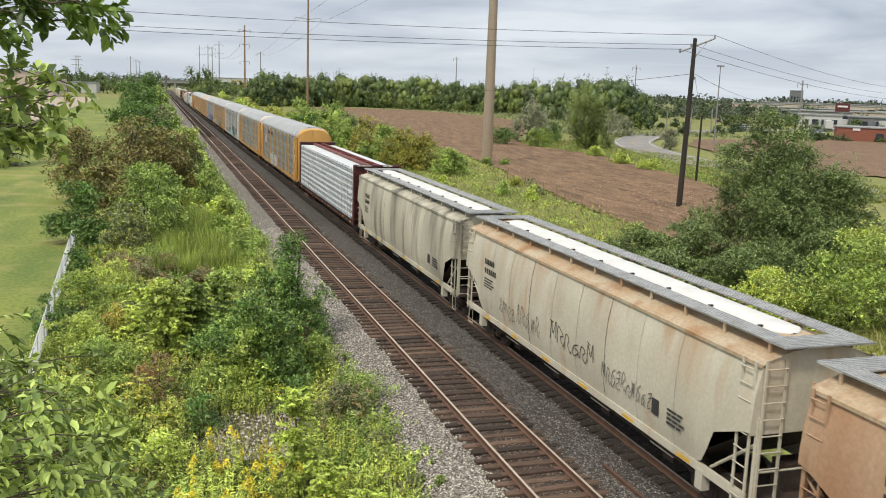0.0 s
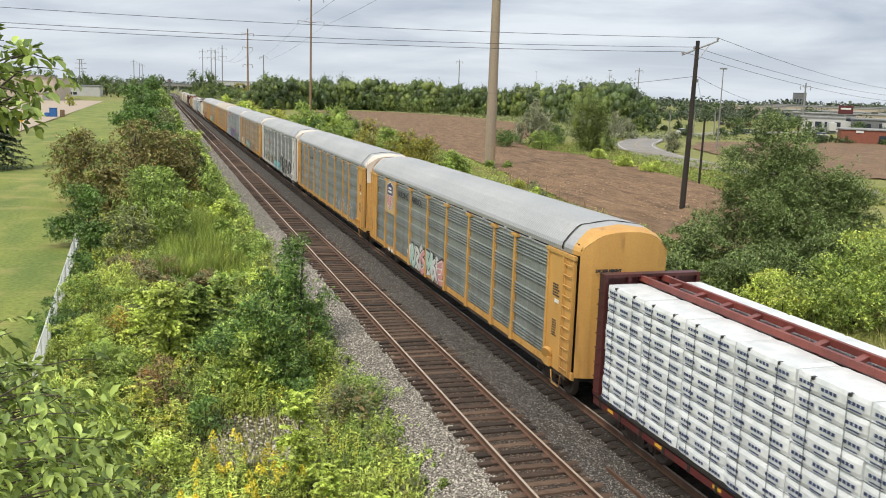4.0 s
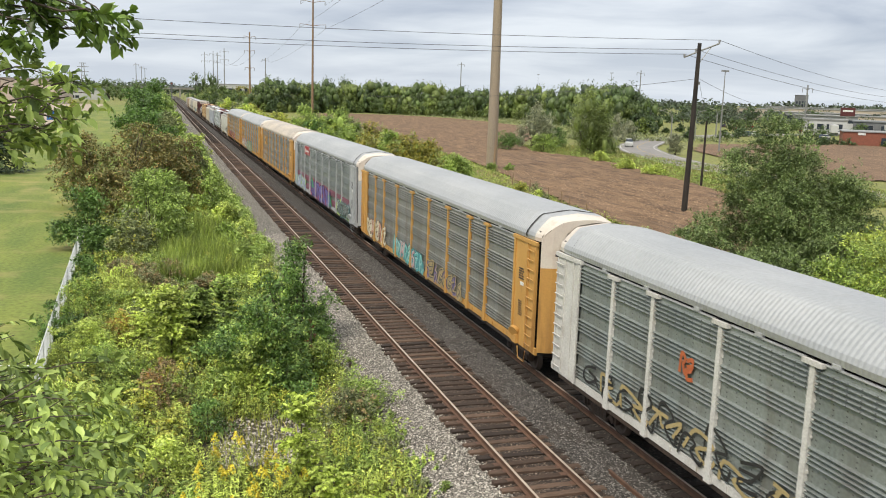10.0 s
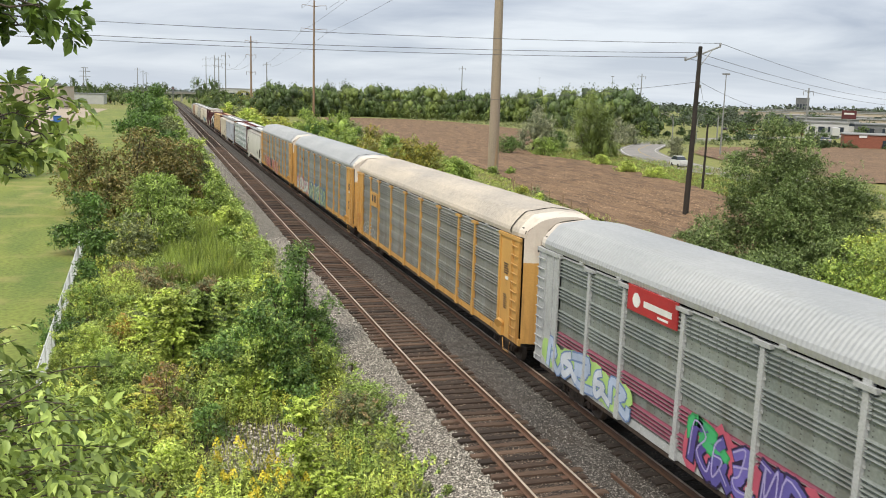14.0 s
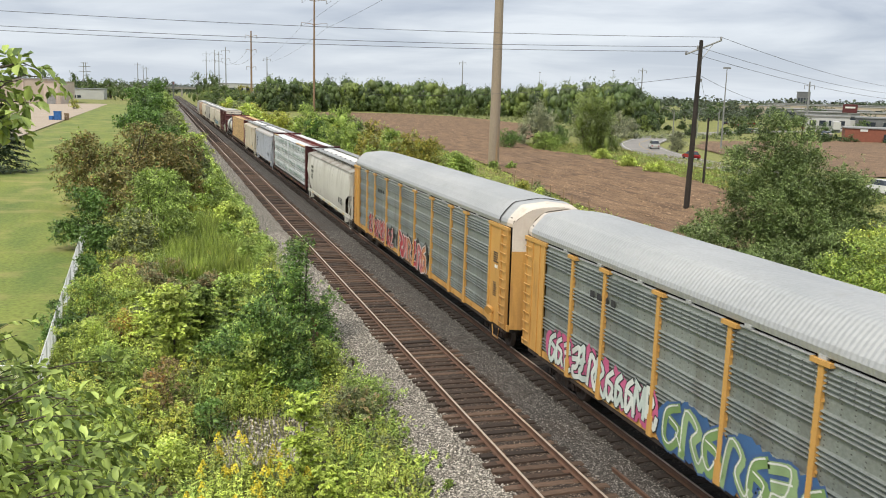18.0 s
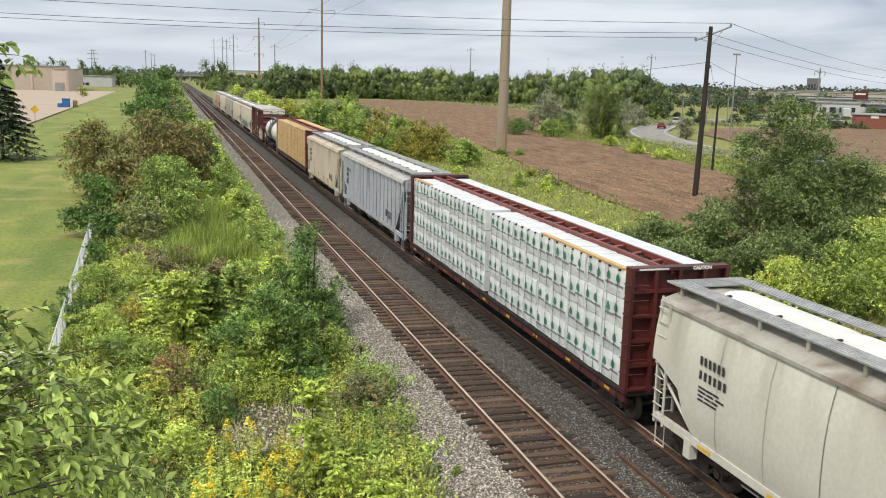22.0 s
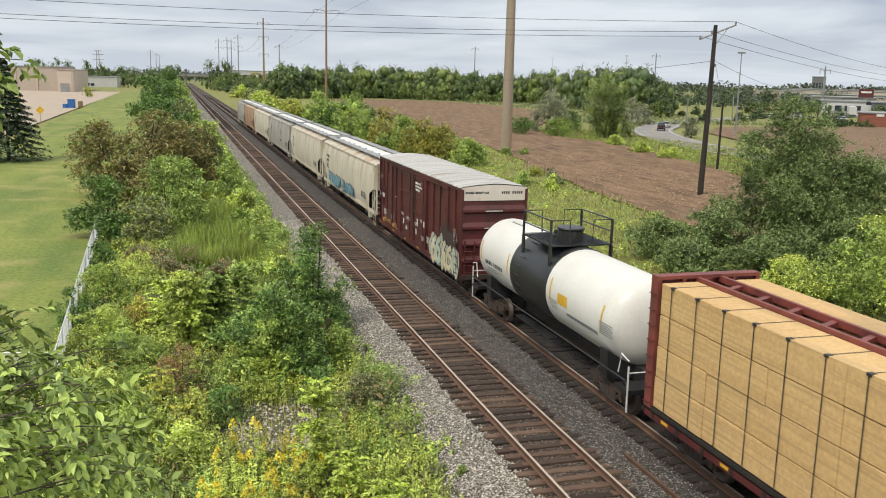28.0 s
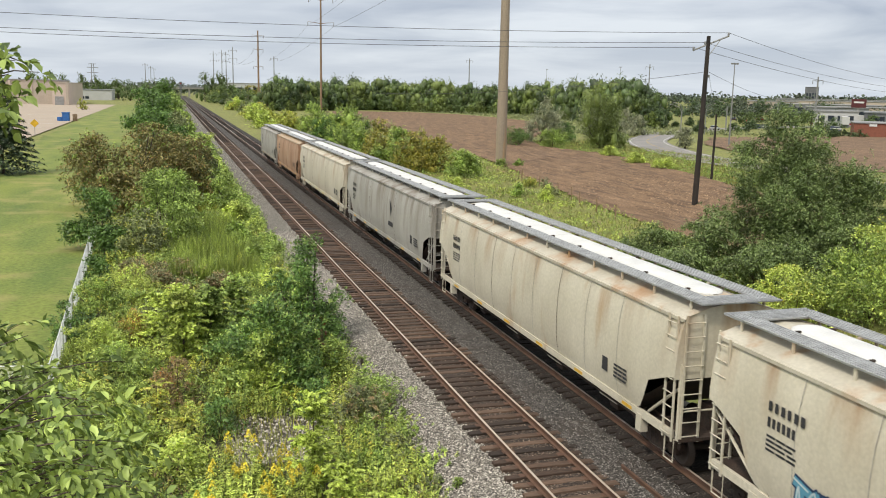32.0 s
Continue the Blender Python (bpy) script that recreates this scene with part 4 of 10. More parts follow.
def autorack(i, trim, panel, roof, cap, door, label, posts_mat=None, stripes=False):
    L = CUTS[i + 1] - CUTS[i]
    c = thing("autorack", label, "train car", GROUP)
    running_gear(c, L, 3.2)
    trim_n = trim.name
    def sill():
        g = Geo().prism([(-1.53, 1.02), (-1.44, 1.00), (-1.44, 1.24), (-1.53, 1.24)], 0.7, 28.24)
        g.prism([(1.53, 1.02), (1.44, 1.00), (1.44, 1.24), (1.53, 1.24)][::-1], 0.7, 28.24)
        for k in range(1, 24):
            g.box(-1.56, -1.53, k * 1.17 - 0.02, k * 1.17 + 0.02, 1.04, 1.2)
        return g
    part("side_sill", shared("side_sill_" + trim_n, sill, trim), None, c)
    part("lower_sill", shared("rack_lower_sill", lambda: Geo().prism([(-1.50, 0.88), (-1.40, 0.86), (-1.40, 1.01), (-1.50, 1.01)], 1.2, 27.7), UNDER), None, c)
    part("deck", shared("rack_deck", lambda: Geo().box(-1.44, 1.44, 0.7, 28.24, 0.98, 1.15), BLACK), None, c)
    # black box added inside, standing in for the dark interior behind gaps
    part("dark_inner_fill", shared("rack_dark_fill", lambda: Geo().box(-1.40, 1.40, 0.95, 27.99, 1.2, 5.2), BLACK), None, c)
    edges = [2.75] + POSTS + [26.45]
    for k, (a, b) in enumerate(zip(edges, edges[1:])):
        part("side_panel", shared("panel_%d_%s" % (k, panel.name), lambda a=a, b=b: panel_geo(a, b), panel), None, c)
        if stripes:
            g = Geo()
            for z, n in ((2.0, 4), (1.30, 4)):
                for q in range(n):
                    zz = z + q * 0.105
                    g.prism([(-1.49, zz - 0.004), (-1.552, zz + 0.016), (-1.558, zz + 0.042), (-1.552, zz + 0.058), (-1.49, zz + 0.074)], a + 0.07, b - 0.07)
                g.box(-1.494, -1.48, a + 0.07, b - 0.07, z - 0.03, z + 0.42)
            part("painted_stripe", g, MAGENTA, c, "faded maroon stripes on the ribs")
    part("far_side", shared("far_side_" + panel.name, lambda: Geo().box(1.46, 1.5, 0.9, 28.0, 1.22, 4.8), panel), None, c)
    pm = posts_mat or trim
    def post():
        g = Geo().prism([(-1.60, 1.2), (-1.48, 1.2), (-1.48, 4.72), (-1.58, 4.72)], -0.075, 0.075)
        g.prism([(-1.61, 1.0), (-1.48, 1.0), (-1.48, 1.55), (-1.60, 1.55)], -0.12, 0.12)
        g.box(-1.62, -1.46, -0.28, 0.28, 4.70, 4.80)
        for z in [1.5 + 0.36 * k for k in range(9)]:
            for s in (-1, 1):
                g.box(-1.545, -1.525, s * 0.11 - 0.025, s * 0.11 + 0.025, z - 0.03, z + 0.03)
        return g
    for y in POSTS:
        o = part("side_post", shared("post_" + pm.name, post, pm), None, c)
        o.location = (0, y, 0)
    rail = Geo().box(-1.53, -1.47, 2.7, 26.4, 4.76, 4.80)
    for k in range(10):
        rail.box(-1.56, -1.46, 4.2 + k * 2.3, 4.42 + k * 2.3, 4.80, 4.88)
    part("top_rail", shared("rack_rail", lambda: rail, SILVER), None, c)
    part("roof", shared("rack_roof_" + roof.name, rack_roof, roof), None, c)
    part("roof_seam", shared("rack_seam", lambda: Geo().sheet([[(x * 1.012, y, z + 0.012) for x, z in ((-1.53, 4.9), (-1.55, 5.00), (-1.51, 5.12), (-1.33, 5.35), (-1.08, 5.60), (-0.95, 5.67), (0, 5.79), (0.95, 5.67))] for y in (1.70, 1.79)]), BLACK), None, c)
    part("roof_cap", shared("rack_cap_a_" + roof.name, lambda: rack_cap(1.75, 0.75, 0, 0.6), roof, False), None, c)
    part("roof_lip", shared("rack_lip_a_" + cap.name, lambda: rack_cap(1.75, 0.75, 0.6, 1), cap, False), None, c)
    part("roof_cap", shared("rack_cap_b_" + roof.name, lambda: rack_cap(27.19, 28.19, 0, 0.6), roof, False), None, c)
    part("roof_lip", shared("rack_lip_b_" + cap.name, lambda: rack_cap(27.19, 28.19, 0.6, 1), cap, False), None, c)
    crown = lambda x: 5.62 - 0.62 * (abs(x) / 1.46) ** 3
    for y, s in ((0.78, 1), (28.16, -1)):
        e = part("end_door", rack_end(y, s, 1.1, 4.0), door, c)
        part("upper_end_door", rack_end(y, s, 4.0, 5.0, crown), cap, e, "pale upper end panel")
        rim = [(-1.42, 4.86), (-1.37, 5.17), (-1.23, 5.36), (-1.02, 5.53), (-0.79, 5.635), (-0.4, 5.69), (0, 5.71), (0.4, 5.69), (0.79, 5.635), (1.02, 5.53), (1.23, 5.36), (1.37, 5.17), (1.42, 4.86)]
        yr = y - s * 0.03
        hood = [[(x, yr, z) for x, z in rim], [(x, y - s * 0.32 * math.sqrt(max(0, 1 - (x / 1.5) ** 2)), min(z, crown(x))) for x, z in rim]]
        part("roof_hood", Geo().sheet(hood), cap, c, "pale roof hood over the end door")
    # end columns with ladders
    for k, (a, b, la) in enumerate(((0.85, 2.75, 0.98), (26.45, 28.05, 27.35))):
        g = Geo().box(-1.545, -1.47, a, b, 1.05, 4.74)
        g.box(-1.60, -1.50, a - 0.06, b + 0.1, 4.72, 4.84)
        g.box(-1.58, -1.47, a + (0.70 if k == 0 else 0.45), a + (0.80 if k == 0 else 0.55), 1.05, 4.72)
        g.box(-1.60, -1.47, b - 0.12 if k == 0 else a, b if k == 0 else a + 0.12, 1.05, 4.74)
        col = part("end_column", g, trim, c)
        if k == 0:
            ladder(c, -1.56, 0.9, 1.45, 1.1, 4.68, 11, trim)
        else:
            ladder(c, -1.56, 27.5, 28.02, 1.1, 4.68, 11, trim)
    part("far_column", shared("far_col_a_" + trim_n, lambda: Geo().box(1.46, 1.55, 0.85, 2.75, 1.05, 4.8), trim), None, c)
    part("far_column", shared("far_col_b_" + trim_n, lambda: Geo().box(1.46, 1.55, 26.45, 28.05, 1.05, 4.8), trim), None, c)
    # brake gear, stirrup, data stencils
    g = Geo().tube([(-1.6, 2.3, 1.5), (-1.7, 2.25, 1.45)], 0.2, 14).box(-1.66, -1.55, 2.1, 2.5, 1.05, 1.35).tube([(-1.62, 2.0, 1.0), (-1.62, 1.9, 0.6), (-1.62, 1.4, 0.6), (-1.62, 1.3, 1.0)], 0.02, 6)
    part("brake_wheel", g, trim, c)
    bars(c, -1.552, 2.3, 3.75, 0.55, 5, 0.05, 0.035, PRINTK, i)
    bars(c, -1.552, 2.25, 2.6, 0.4, 7, 0.04, 0.04, PRINTK, i + 40)
    part("placard", Geo().box(-1.553, -1.546, 1.85, 2.15, 3.15, 3.27), PRINTW, c, "small white placard")
    writing("EXCESS HEIGHT", 0.12, PRINTK, c, Matrix(((1, 0, 0, -1.05), (0, 0, -1, 0.46), (0, 1, 0, 4.42), (0, 0, 0, 1))))
    return c


SIDE = lambda y, z, x=-1.56: Matrix(((0, 0, -1, x), (-1, 0, 0, y), (0, 1, 0, z), (0, 0, 0, 1)))


def shield(car):
    """A striped shield on a tan panel: plain shapes in its colours, no lettering."""
    g = Geo().box(-1.60, -1.545, 22.4, 24.3, 3.05, 4.74)
    panel = part("sign_panel", g, TANSIGN, car, "tan panel between two posts")
    out = [(-0.62, 0.62), (-0.35, 0.68), (0, 0.80), (0.35, 0.68), (0.62, 0.62), (0.66, 0.25), (0.60, -0.1), (0.62, -0.4), (0.38, -0.66), (0, -0.80), (-0.38, -0.66), (-0.62, -0.4), (-0.60, -0.1), (-0.66, 0.25)]
    poly = lambda pts, s, x: Geo().add([(x, 23.35 - u * s, 3.95 + v * s) for u, v in pts], [tuple(range(len(pts)))])
    part("shield_edge", poly(out, 0.98, -1.6035), PRINTW, panel)
    part("shield_line", poly(out, 0.93, -1.6055), SHIELDB, panel)
    part("shield_field", poly(out, 0.88, -1.6075), PRINTW, panel)
    part("shield_top", Geo().add([(-1.6095, 23.35 - u * 0.88, 3.95 + v * 0.88) for u, v in [(-0.62, 0.62), (-0.35, 0.68), (0, 0.80), (0.35, 0.68), (0.62, 0.62), (0.66, 0.25), (0.63, 0.08), (-0.63, 0.08), (-0.66, 0.25)]], [tuple(range(9))]), SHIELDB, panel)
    for k in range(7):
        u = -0.54 + k * 0.18
        low = -0.42 - 0.36 * (1 - abs(u) / 0.62)
        part("shield_stripe", Geo().add([(-1.6095, 23.35 - (u - 0.05) * 0.88, 3.95 + 0.05 * 0.88), (-1.6095, 23.35 - (u + 0.05) * 0.88, 3.95 + 0.05 * 0.88), (-1.6095, 23.35 - (u + 0.05) * 0.88, 3.95 + low * 0.88), (-1.6095, 23.35 - (u - 0.05) * 0.88, 3.95 + low * 0.88)], [(0, 1, 2, 3)]), SHIELDR, panel)
    g = Geo()
    for z, w in ((4.38, 0.62), (4.20, 0.74)):
        g.box(-1.6125, -1.6105, 23.35 - w / 2, 23.35 + w / 2, z - 0.055, z + 0.055)
    part("shield_letter_bar", g, PRINTW, panel)


CARS = []


def make_autoracks():
    a = autorack(4, YELLOW, ZINC, ROOFZINC, YELLOW, YELLOW, "yellow-trimmed autorack with a striped shield panel and black slogan")
    shield(a)
    writing("BUILDING", 0.42, PRINTK, a, SIDE(21.75, 4.16), label="black slogan lettering")
    writing("AMERICA", 0.42, PRINTK, a, SIDE(19.15, 4.16), label="black slogan lettering")
    graffiti(a, 19.3, 13.7, 1.15, 2.15, 6, 11, [(0.42, 0.60, 0.52), (0.62, 0.62, 0.60), (0.60, 0.28, 0.28)], (0.03, 0.03, 0.03), (0.75, 0.75, 0.75), (0.68, 0.68, 0.68))
    bars(a, -1.565, 23.6, 1.17, 1.6, 1, 0.17, 0, PRINTW, 3, words=2)
    CARS.append((a, 4))
    a = autorack(5, YELLOW, ZINC, ROOFZINC, CREAM, YELLOW, "yellow-trimmed autorack with thin white scribbled tags")
    tag_scribble(a, 10.0, 4.0, 1.25, 2.5, 8, 4, (0.55, 0.56, 0.58))
    tag_scribble(a, 17, 15.5, 1.25, 1.8, 3, 5, (0.10, 0.40, 0.25))
    bars(a, -1.54, 21.4, 4.02, 1.7, 1, 0.24, 0, PRINTK, 9, words=4)
    tag_scribble(a, 27.9, 27.0, 2.2, 3.0, 3, 8, (0.10, 0.04, 0.06), x=-1.55)
    CARS.append((a, 5))
    a = autorack(6, WHITEP, ZINC, ROOFZINC, CREAM, CREAM, "white-trimmed autorack with large silver and black graffiti")
    graffiti(a, 11.0, 3.2, 1.25, 2.55, 4, 21, [(0.02, 0.02, 0.022), (0.04, 0.04, 0.045)], (0.66, 0.66, 0.66), None, (0.03, 0.03, 0.035), width=0.24)
    tag_scribble(a, 26, 11.2, 1.2, 2.3, 14, 23, (0.03, 0.03, 0.03), width=0.04)
    tag_scribble(a, 25, 12, 1.25, 2.1, 9, 24, (0.42, 0.33, 0.16), width=0.05)
    graffiti(a, 16.5, 11.4, 1.15, 1.85, 5, 25, [(0.16, 0.52, 0.60), (0.30, 0.60, 0.66)], (0.12, 0.30, 0.34), None, None, width=0.09)
    tag_scribble(a, 20.9, 20.3, 3.1, 3.7, 2, 26, (0.50, 0.13, 0.05), width=0.05)
    CARS.append((a, 6))
    a = autorack(7, YELLOW, ZINC_WARM, ROOFZINC, CREAM, YELLOW, "yellow-trimmed autorack with cream, teal and purple graffiti")
    graffiti(a, 26.3, 21.6, 1.2, 2.2, 8, 31, [(0.66, 0.58, 0.36), (0.70, 0.64, 0.48), (0.62, 0.30, 0.22)], (0.28, 0.13, 0.05), (0.75, 0.72, 0.62), None, width=0.09)
    graffiti(a, 19.8, 14.2, 1.15, 2.0, 8, 32, [(0.10, 0.46, 0.46), (0.20, 0.55, 0.52), (0.62, 0.34, 0.34)], (0.04, 0.16, 0.18), (0.55, 0.72, 0.70), (0.09, 0.36, 0.38), width=0.09)
    graffiti(a, 13.8, 8.4, 1.15, 1.95, 8, 33, [(0.22, 0.17, 0.34), (0.44, 0.34, 0.20)], (0.60, 0.48, 0.22), (0.05, 0.05, 0.07), None, width=0.075)
    CARS.append((a, 7))
    a = autorack(8, SILVER, ZINC, ROOFZINC, CREAM, SILVER, "silver-grey autorack with maroon stripes and bright graffiti", stripes=True)
    sign = part("sign_panel", Geo().box(-1.60, -1.55, 19.62, 22.05, 4.18, 4.86), SHIELDR, a, "red sign with white emblem bar")
    g = Geo().box(-1.604, -1.60, 19.85, 21.2, 4.40, 4.56).box(-1.604, -1.60, 20.0, 20.5, 4.26, 4.32)
    g.add([(-1.604, 21.58 + 0.2 * math.cos(0.628 * k), 4.5 + 0.2 * math.sin(0.628 * k)) for k in range(10)], [tuple(range(10))])
    part("sign_bar", g, PRINTW, sign)
    graffiti(a, 18.8, 9.7, 1.15, 2.25, 11, 41, [(0.10, 0.075, 0.30), (0.12, 0.10, 0.36), (0.16, 0.13, 0.44)], (0.03, 0.02, 0.06), (0.40, 0.36, 0.62), (0.52, 0.10, 0.16), width=0.13)
    graffiti(a, 18.9, 17.6, 1.8, 2.4, 1, 42, [(0.06, 0.42, 0.16)], (0.04, 0.30, 0.10))
    graffiti(a, 11.0, 9.6, 1.3, 1.9, 2, 43, [(0.06, 0.42, 0.16)], (0.04, 0.30, 0.10))
    graffiti(a, 7.0, 2.6, 1.15, 2.05, 6, 44, [(0.015, 0.015, 0.018)], (0.05, 0.24, 0.27), (0.72, 0.80, 0.80), (0.46, 0.58, 0.15), width=0.13, x=-1.62)
    graffiti(a, 27.3, 21.8, 1.2, 2.05, 5, 45, [(0.42, 0.50, 0.66), (0.58, 0.62, 0.70)], (0.16, 0.24, 0.45), None, (0.40, 0.60, 0.20), width=0.1)
    CARS.append((a, 8))
    a = autorack(9, YELLOW, ZINC_WARM, ROOFTAN, CREAM, YELLOW, "yellow-trimmed autorack with a weathered dusty roof and yellow sign")
    sign = part("sign_panel", Geo().box(-1.60, -1.55, 22.5, 24.2, 3.2, 4.0), YELLOW, a, "yellow sign with dark emblem bars")
    part("sign_bar", Geo().box(-1.604, -1.60, 23.5, 23.85, 3.45, 3.85).box(-1.604, -1.60, 22.9, 23.25, 3.45, 3.85), PRINTK, sign)
    tag_scribble(a, 26.2, 22.8, 1.3, 2.1, 4, 52, (0.50, 0.52, 0.50))
    tag_scribble(a, 28.0, 26.8, 1.3, 2.4, 3, 53, (0.45, 0.12, 0.03), x=-1.55)
    CARS.append((a, 9))
    a = autorack(10, YELLOW, ZINC, ROOFZINC, CREAM, YELLOW, "yellow-trimmed autorack with two white and green graffiti pieces")
    graffiti(a, 25.9, 19.2, 1.2, 2.2, 12, 61, [(0.56, 0.64, 0.60), (0.66, 0.70, 0.66)], (0.02, 0.025, 0.03), None, (0.55, 0.12, 0.25), width=0.08)
    graffiti(a, 18.9, 11.2, 1.1, 2.35, 9, 62, [(0.20, 0.32, 0.12), (0.28, 0.40, 0.20)], (0.06, 0.12, 0.28), (0.72, 0.74, 0.70), (0.05, 0.13, 0.30), width=0.12)
    bars(a, -1.54, 23.2, 4.02, 1.9, 1, 0.26, 0, PRINTK, 19, words=4)
    CARS.append((a, 10))
    a = autorack(11, YELLOW, ZINC, ROOFZINC, CREAM, YELLOW, "yellow-trimmed autorack with red and white graffiti lettering")
    graffiti(a, 23.6, 17.6, 1.2, 2.2, 8, 71, [(0.50, 0.05, 0.06), (0.56, 0.22, 0.22)], (0.64, 0.60, 0.58), (0.12, 0.02, 0.03), (0.03, 0.03, 0.03), width=0.085)
    graffiti(a, 16.6, 11.2, 1.1, 2.25, 6, 72, [(0.52, 0.05, 0.07), (0.58, 0.18, 0.18), (0.60, 0.26, 0.12)], (0.66, 0.62, 0.60), (0.12, 0.02, 0.03), (0.03, 0.03, 0.03), width=0.12)
    bars(a, -1.54, 21.6, 4.02, 1.9, 1, 0.24, 0, PRINTK, 29, words=4)
    CARS.append((a, 11))


# -- covered hoppers --
def hopper_profile():
    return [(-1.46, 1.2), (-1.545, 1.6), (-1.585, 2.2), (-1.58, 2.9), (-1.53, 3.5), (-1.43, 4.0), (-1.38, 4.15)], [(-1.43, 4.13), (-1.38, 4.20), (-0.7, 4.42), (0, 4.50), (0.7, 4.42), (1.38, 4.20), (1.43, 4.13)]


def hopper(i, paint, label, roof=None, flat=False, hatch=True, cut=None, bays=4, seed=0, rungs=None):
    L = CUTS[i + 1] - CUTS[i]
    c = thing("covered_hopper", label, "train car", GROUP)
    running_gear(c, L, 2.35)
    roof = roof or paint
    rungs = rungs or paint
    e0, e1 = 0.75, L - 0.75
    a0, a1 = 2.75, L - 2.75
    if flat:
        side = [(-1.45, 1.2), (-1.45, 4.10)]
        top = [(-1.56, 4.06), (-1.53, 4.20), (-0.7, 4.38), (0, 4.42), (0.7, 4.38), (1.53, 4.20), (1.56, 4.06)]
    else:
        side, top = hopper_profile()
    # side skins: full height between the trucks, cut away in a curve towards the ends
    for s in (1, -1):
        g = Geo()
        ys = [e0 + (a0 - e0) * k / 8 for k in range(8)] + [a0 + (a1 - a0) * k / 10 for k in range(11)] + [e1 - (e1 - a1) * k / 8 for k in range(7, -1, -1)]
        rows = []
        for y in ys:
            d = min(y - e0, e1 - y)
            if flat:
                low = 1.2 + max(0, 2.55 * (1 - d / (a0 - e0)))
            else:
                t = max(0.0, 1 - d / (a0 - e0))
                low = 1.2 + 1.45 * min(1, (t * 2.3) ** 2 if t < 0.36 else 0.69 + (t - 0.36) * 0.55) if t > 0 else 1.2
            row = []
            for q in range(9):
                z = low + (side[-1][1] - low) * q / 8
                x = np.interp(z, [p[1] for p in side], [p[0] for p in side])
                row.append((s * x, y, z))
            rows.append(row)
        g.sheet(rows)
        part("side_sheet", g, paint, c, smooth=not flat)
    # end slope sheets and the upright end
    for y, s in ((e0, 1), (e1, -1)):
        z1 = 2.6 if not flat else 3.6
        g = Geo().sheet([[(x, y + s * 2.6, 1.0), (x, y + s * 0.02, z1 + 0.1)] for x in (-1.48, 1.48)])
        # round cars: near-black sheet paints in the dark of the end opening
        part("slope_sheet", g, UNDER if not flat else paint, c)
        prof = [(p[0], p[1]) for p in side if p[1] > z1] + [(p[0], p[1]) for p in top] + [(-p[0], p[1]) for p in side[::-1] if p[1] > z1]
        xz = float(np.interp(z1, [p[1] for p in side], [p[0] for p in side]))
        prof = [(xz, z1)] + prof + [(-xz, z1)]
        part("end_sheet", Geo().add([(x, y, z) for x, z in prof], [tuple(range(len(prof)))]), paint, c)
    g = Geo().sheet([[(x, y, z) for x, z in top] for y in [e0 - 0.04] + [e0 + (e1 - e0) * k / 14 for k in range(1, 14)] + [e1 + 0.04]])
    part("roof", g, roof, c)
    # eave angle and weld seams or posts
    for s in (-1, 1):
        part("eave", Geo().box(min(s * 1.47, s * 1.39), max(s * 1.47, s * 1.39), e0, e1, 4.08, 4.16) if not flat else Geo().box(min(s * 1.60, s * 1.52), max(s * 1.60, s * 1.52), e0, e1, 4.00, 4.10), roof, c)
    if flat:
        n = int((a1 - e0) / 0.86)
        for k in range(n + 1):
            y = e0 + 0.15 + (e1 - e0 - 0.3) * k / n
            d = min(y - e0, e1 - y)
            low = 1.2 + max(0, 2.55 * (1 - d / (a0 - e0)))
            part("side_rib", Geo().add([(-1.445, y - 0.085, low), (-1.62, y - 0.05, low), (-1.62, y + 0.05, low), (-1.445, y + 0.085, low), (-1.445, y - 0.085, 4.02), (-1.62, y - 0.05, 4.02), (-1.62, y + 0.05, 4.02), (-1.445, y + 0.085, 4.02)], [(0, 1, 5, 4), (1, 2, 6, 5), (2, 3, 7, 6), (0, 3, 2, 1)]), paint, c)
            # dark strip in front of the rib: grime plus the rib's painted shade
            part("weld_or_shade_strip", Geo().box(-1.455, -1.449, y - 0.17, y - 0.088, low + 0.02, 4.0), UNDER, c, "dark strip of grime and painted shade beside a rib")
    else:
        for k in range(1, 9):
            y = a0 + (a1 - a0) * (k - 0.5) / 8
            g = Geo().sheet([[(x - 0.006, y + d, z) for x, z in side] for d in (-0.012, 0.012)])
            part("weld_or_shade_strip", g, UNDER if k % 3 == 0 else GREYH, c)
    # side sills
    for s in (-1, 1):
        g = Geo().box(min(s * 1.50, s * 1.40), max(s * 1.50, s * 1.40), 0.9, L - 0.9, 1.02, 1.22)
        for y in (2.5, L - 2.5):
            g.box(min(s * 1.52, s * 1.30), max(s * 1.52, s * 1.30), y - 0.14, y + 0.14, 0.62, 1.1)
        part("side_sill", g, paint, c)
    for k in range(bays + 2):
        y = 3.2 + (L - 6.4) * k / (bays + 1)
        part("reflector", Geo().box(-1.506, -1.50, y - 0.28, y + 0.28, 1.05, 1.14), PRINTY, c, "yellow reflector strip")
    # discharge hoppers
    w = (a1 - a0 - 0.6) / bays
    for k in range(bays):
        y = a0 + 0.3 + w * (k + 0.5)
        g = Geo().add([(-1.2, y - w * 0.46, 1.2), (1.2, y - w * 0.46, 1.2), (1.2, y + w * 0.46, 1.2), (-1.2, y + w * 0.46, 1.2), (-0.35, y - 0.35, 0.45), (0.35, y - 0.35, 0.45), (0.35, y + 0.35, 0.45), (-0.35, y + 0.35, 0.45)],
                      [(0, 4, 5, 1), (1, 5, 6, 2), (2, 6, 7, 3), (3, 7, 4, 0), (4, 7, 6, 5)])
        g.box(-0.9, 0.9, y - 0.25, y + 0.25, 0.32, 0.46)
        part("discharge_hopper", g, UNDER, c)
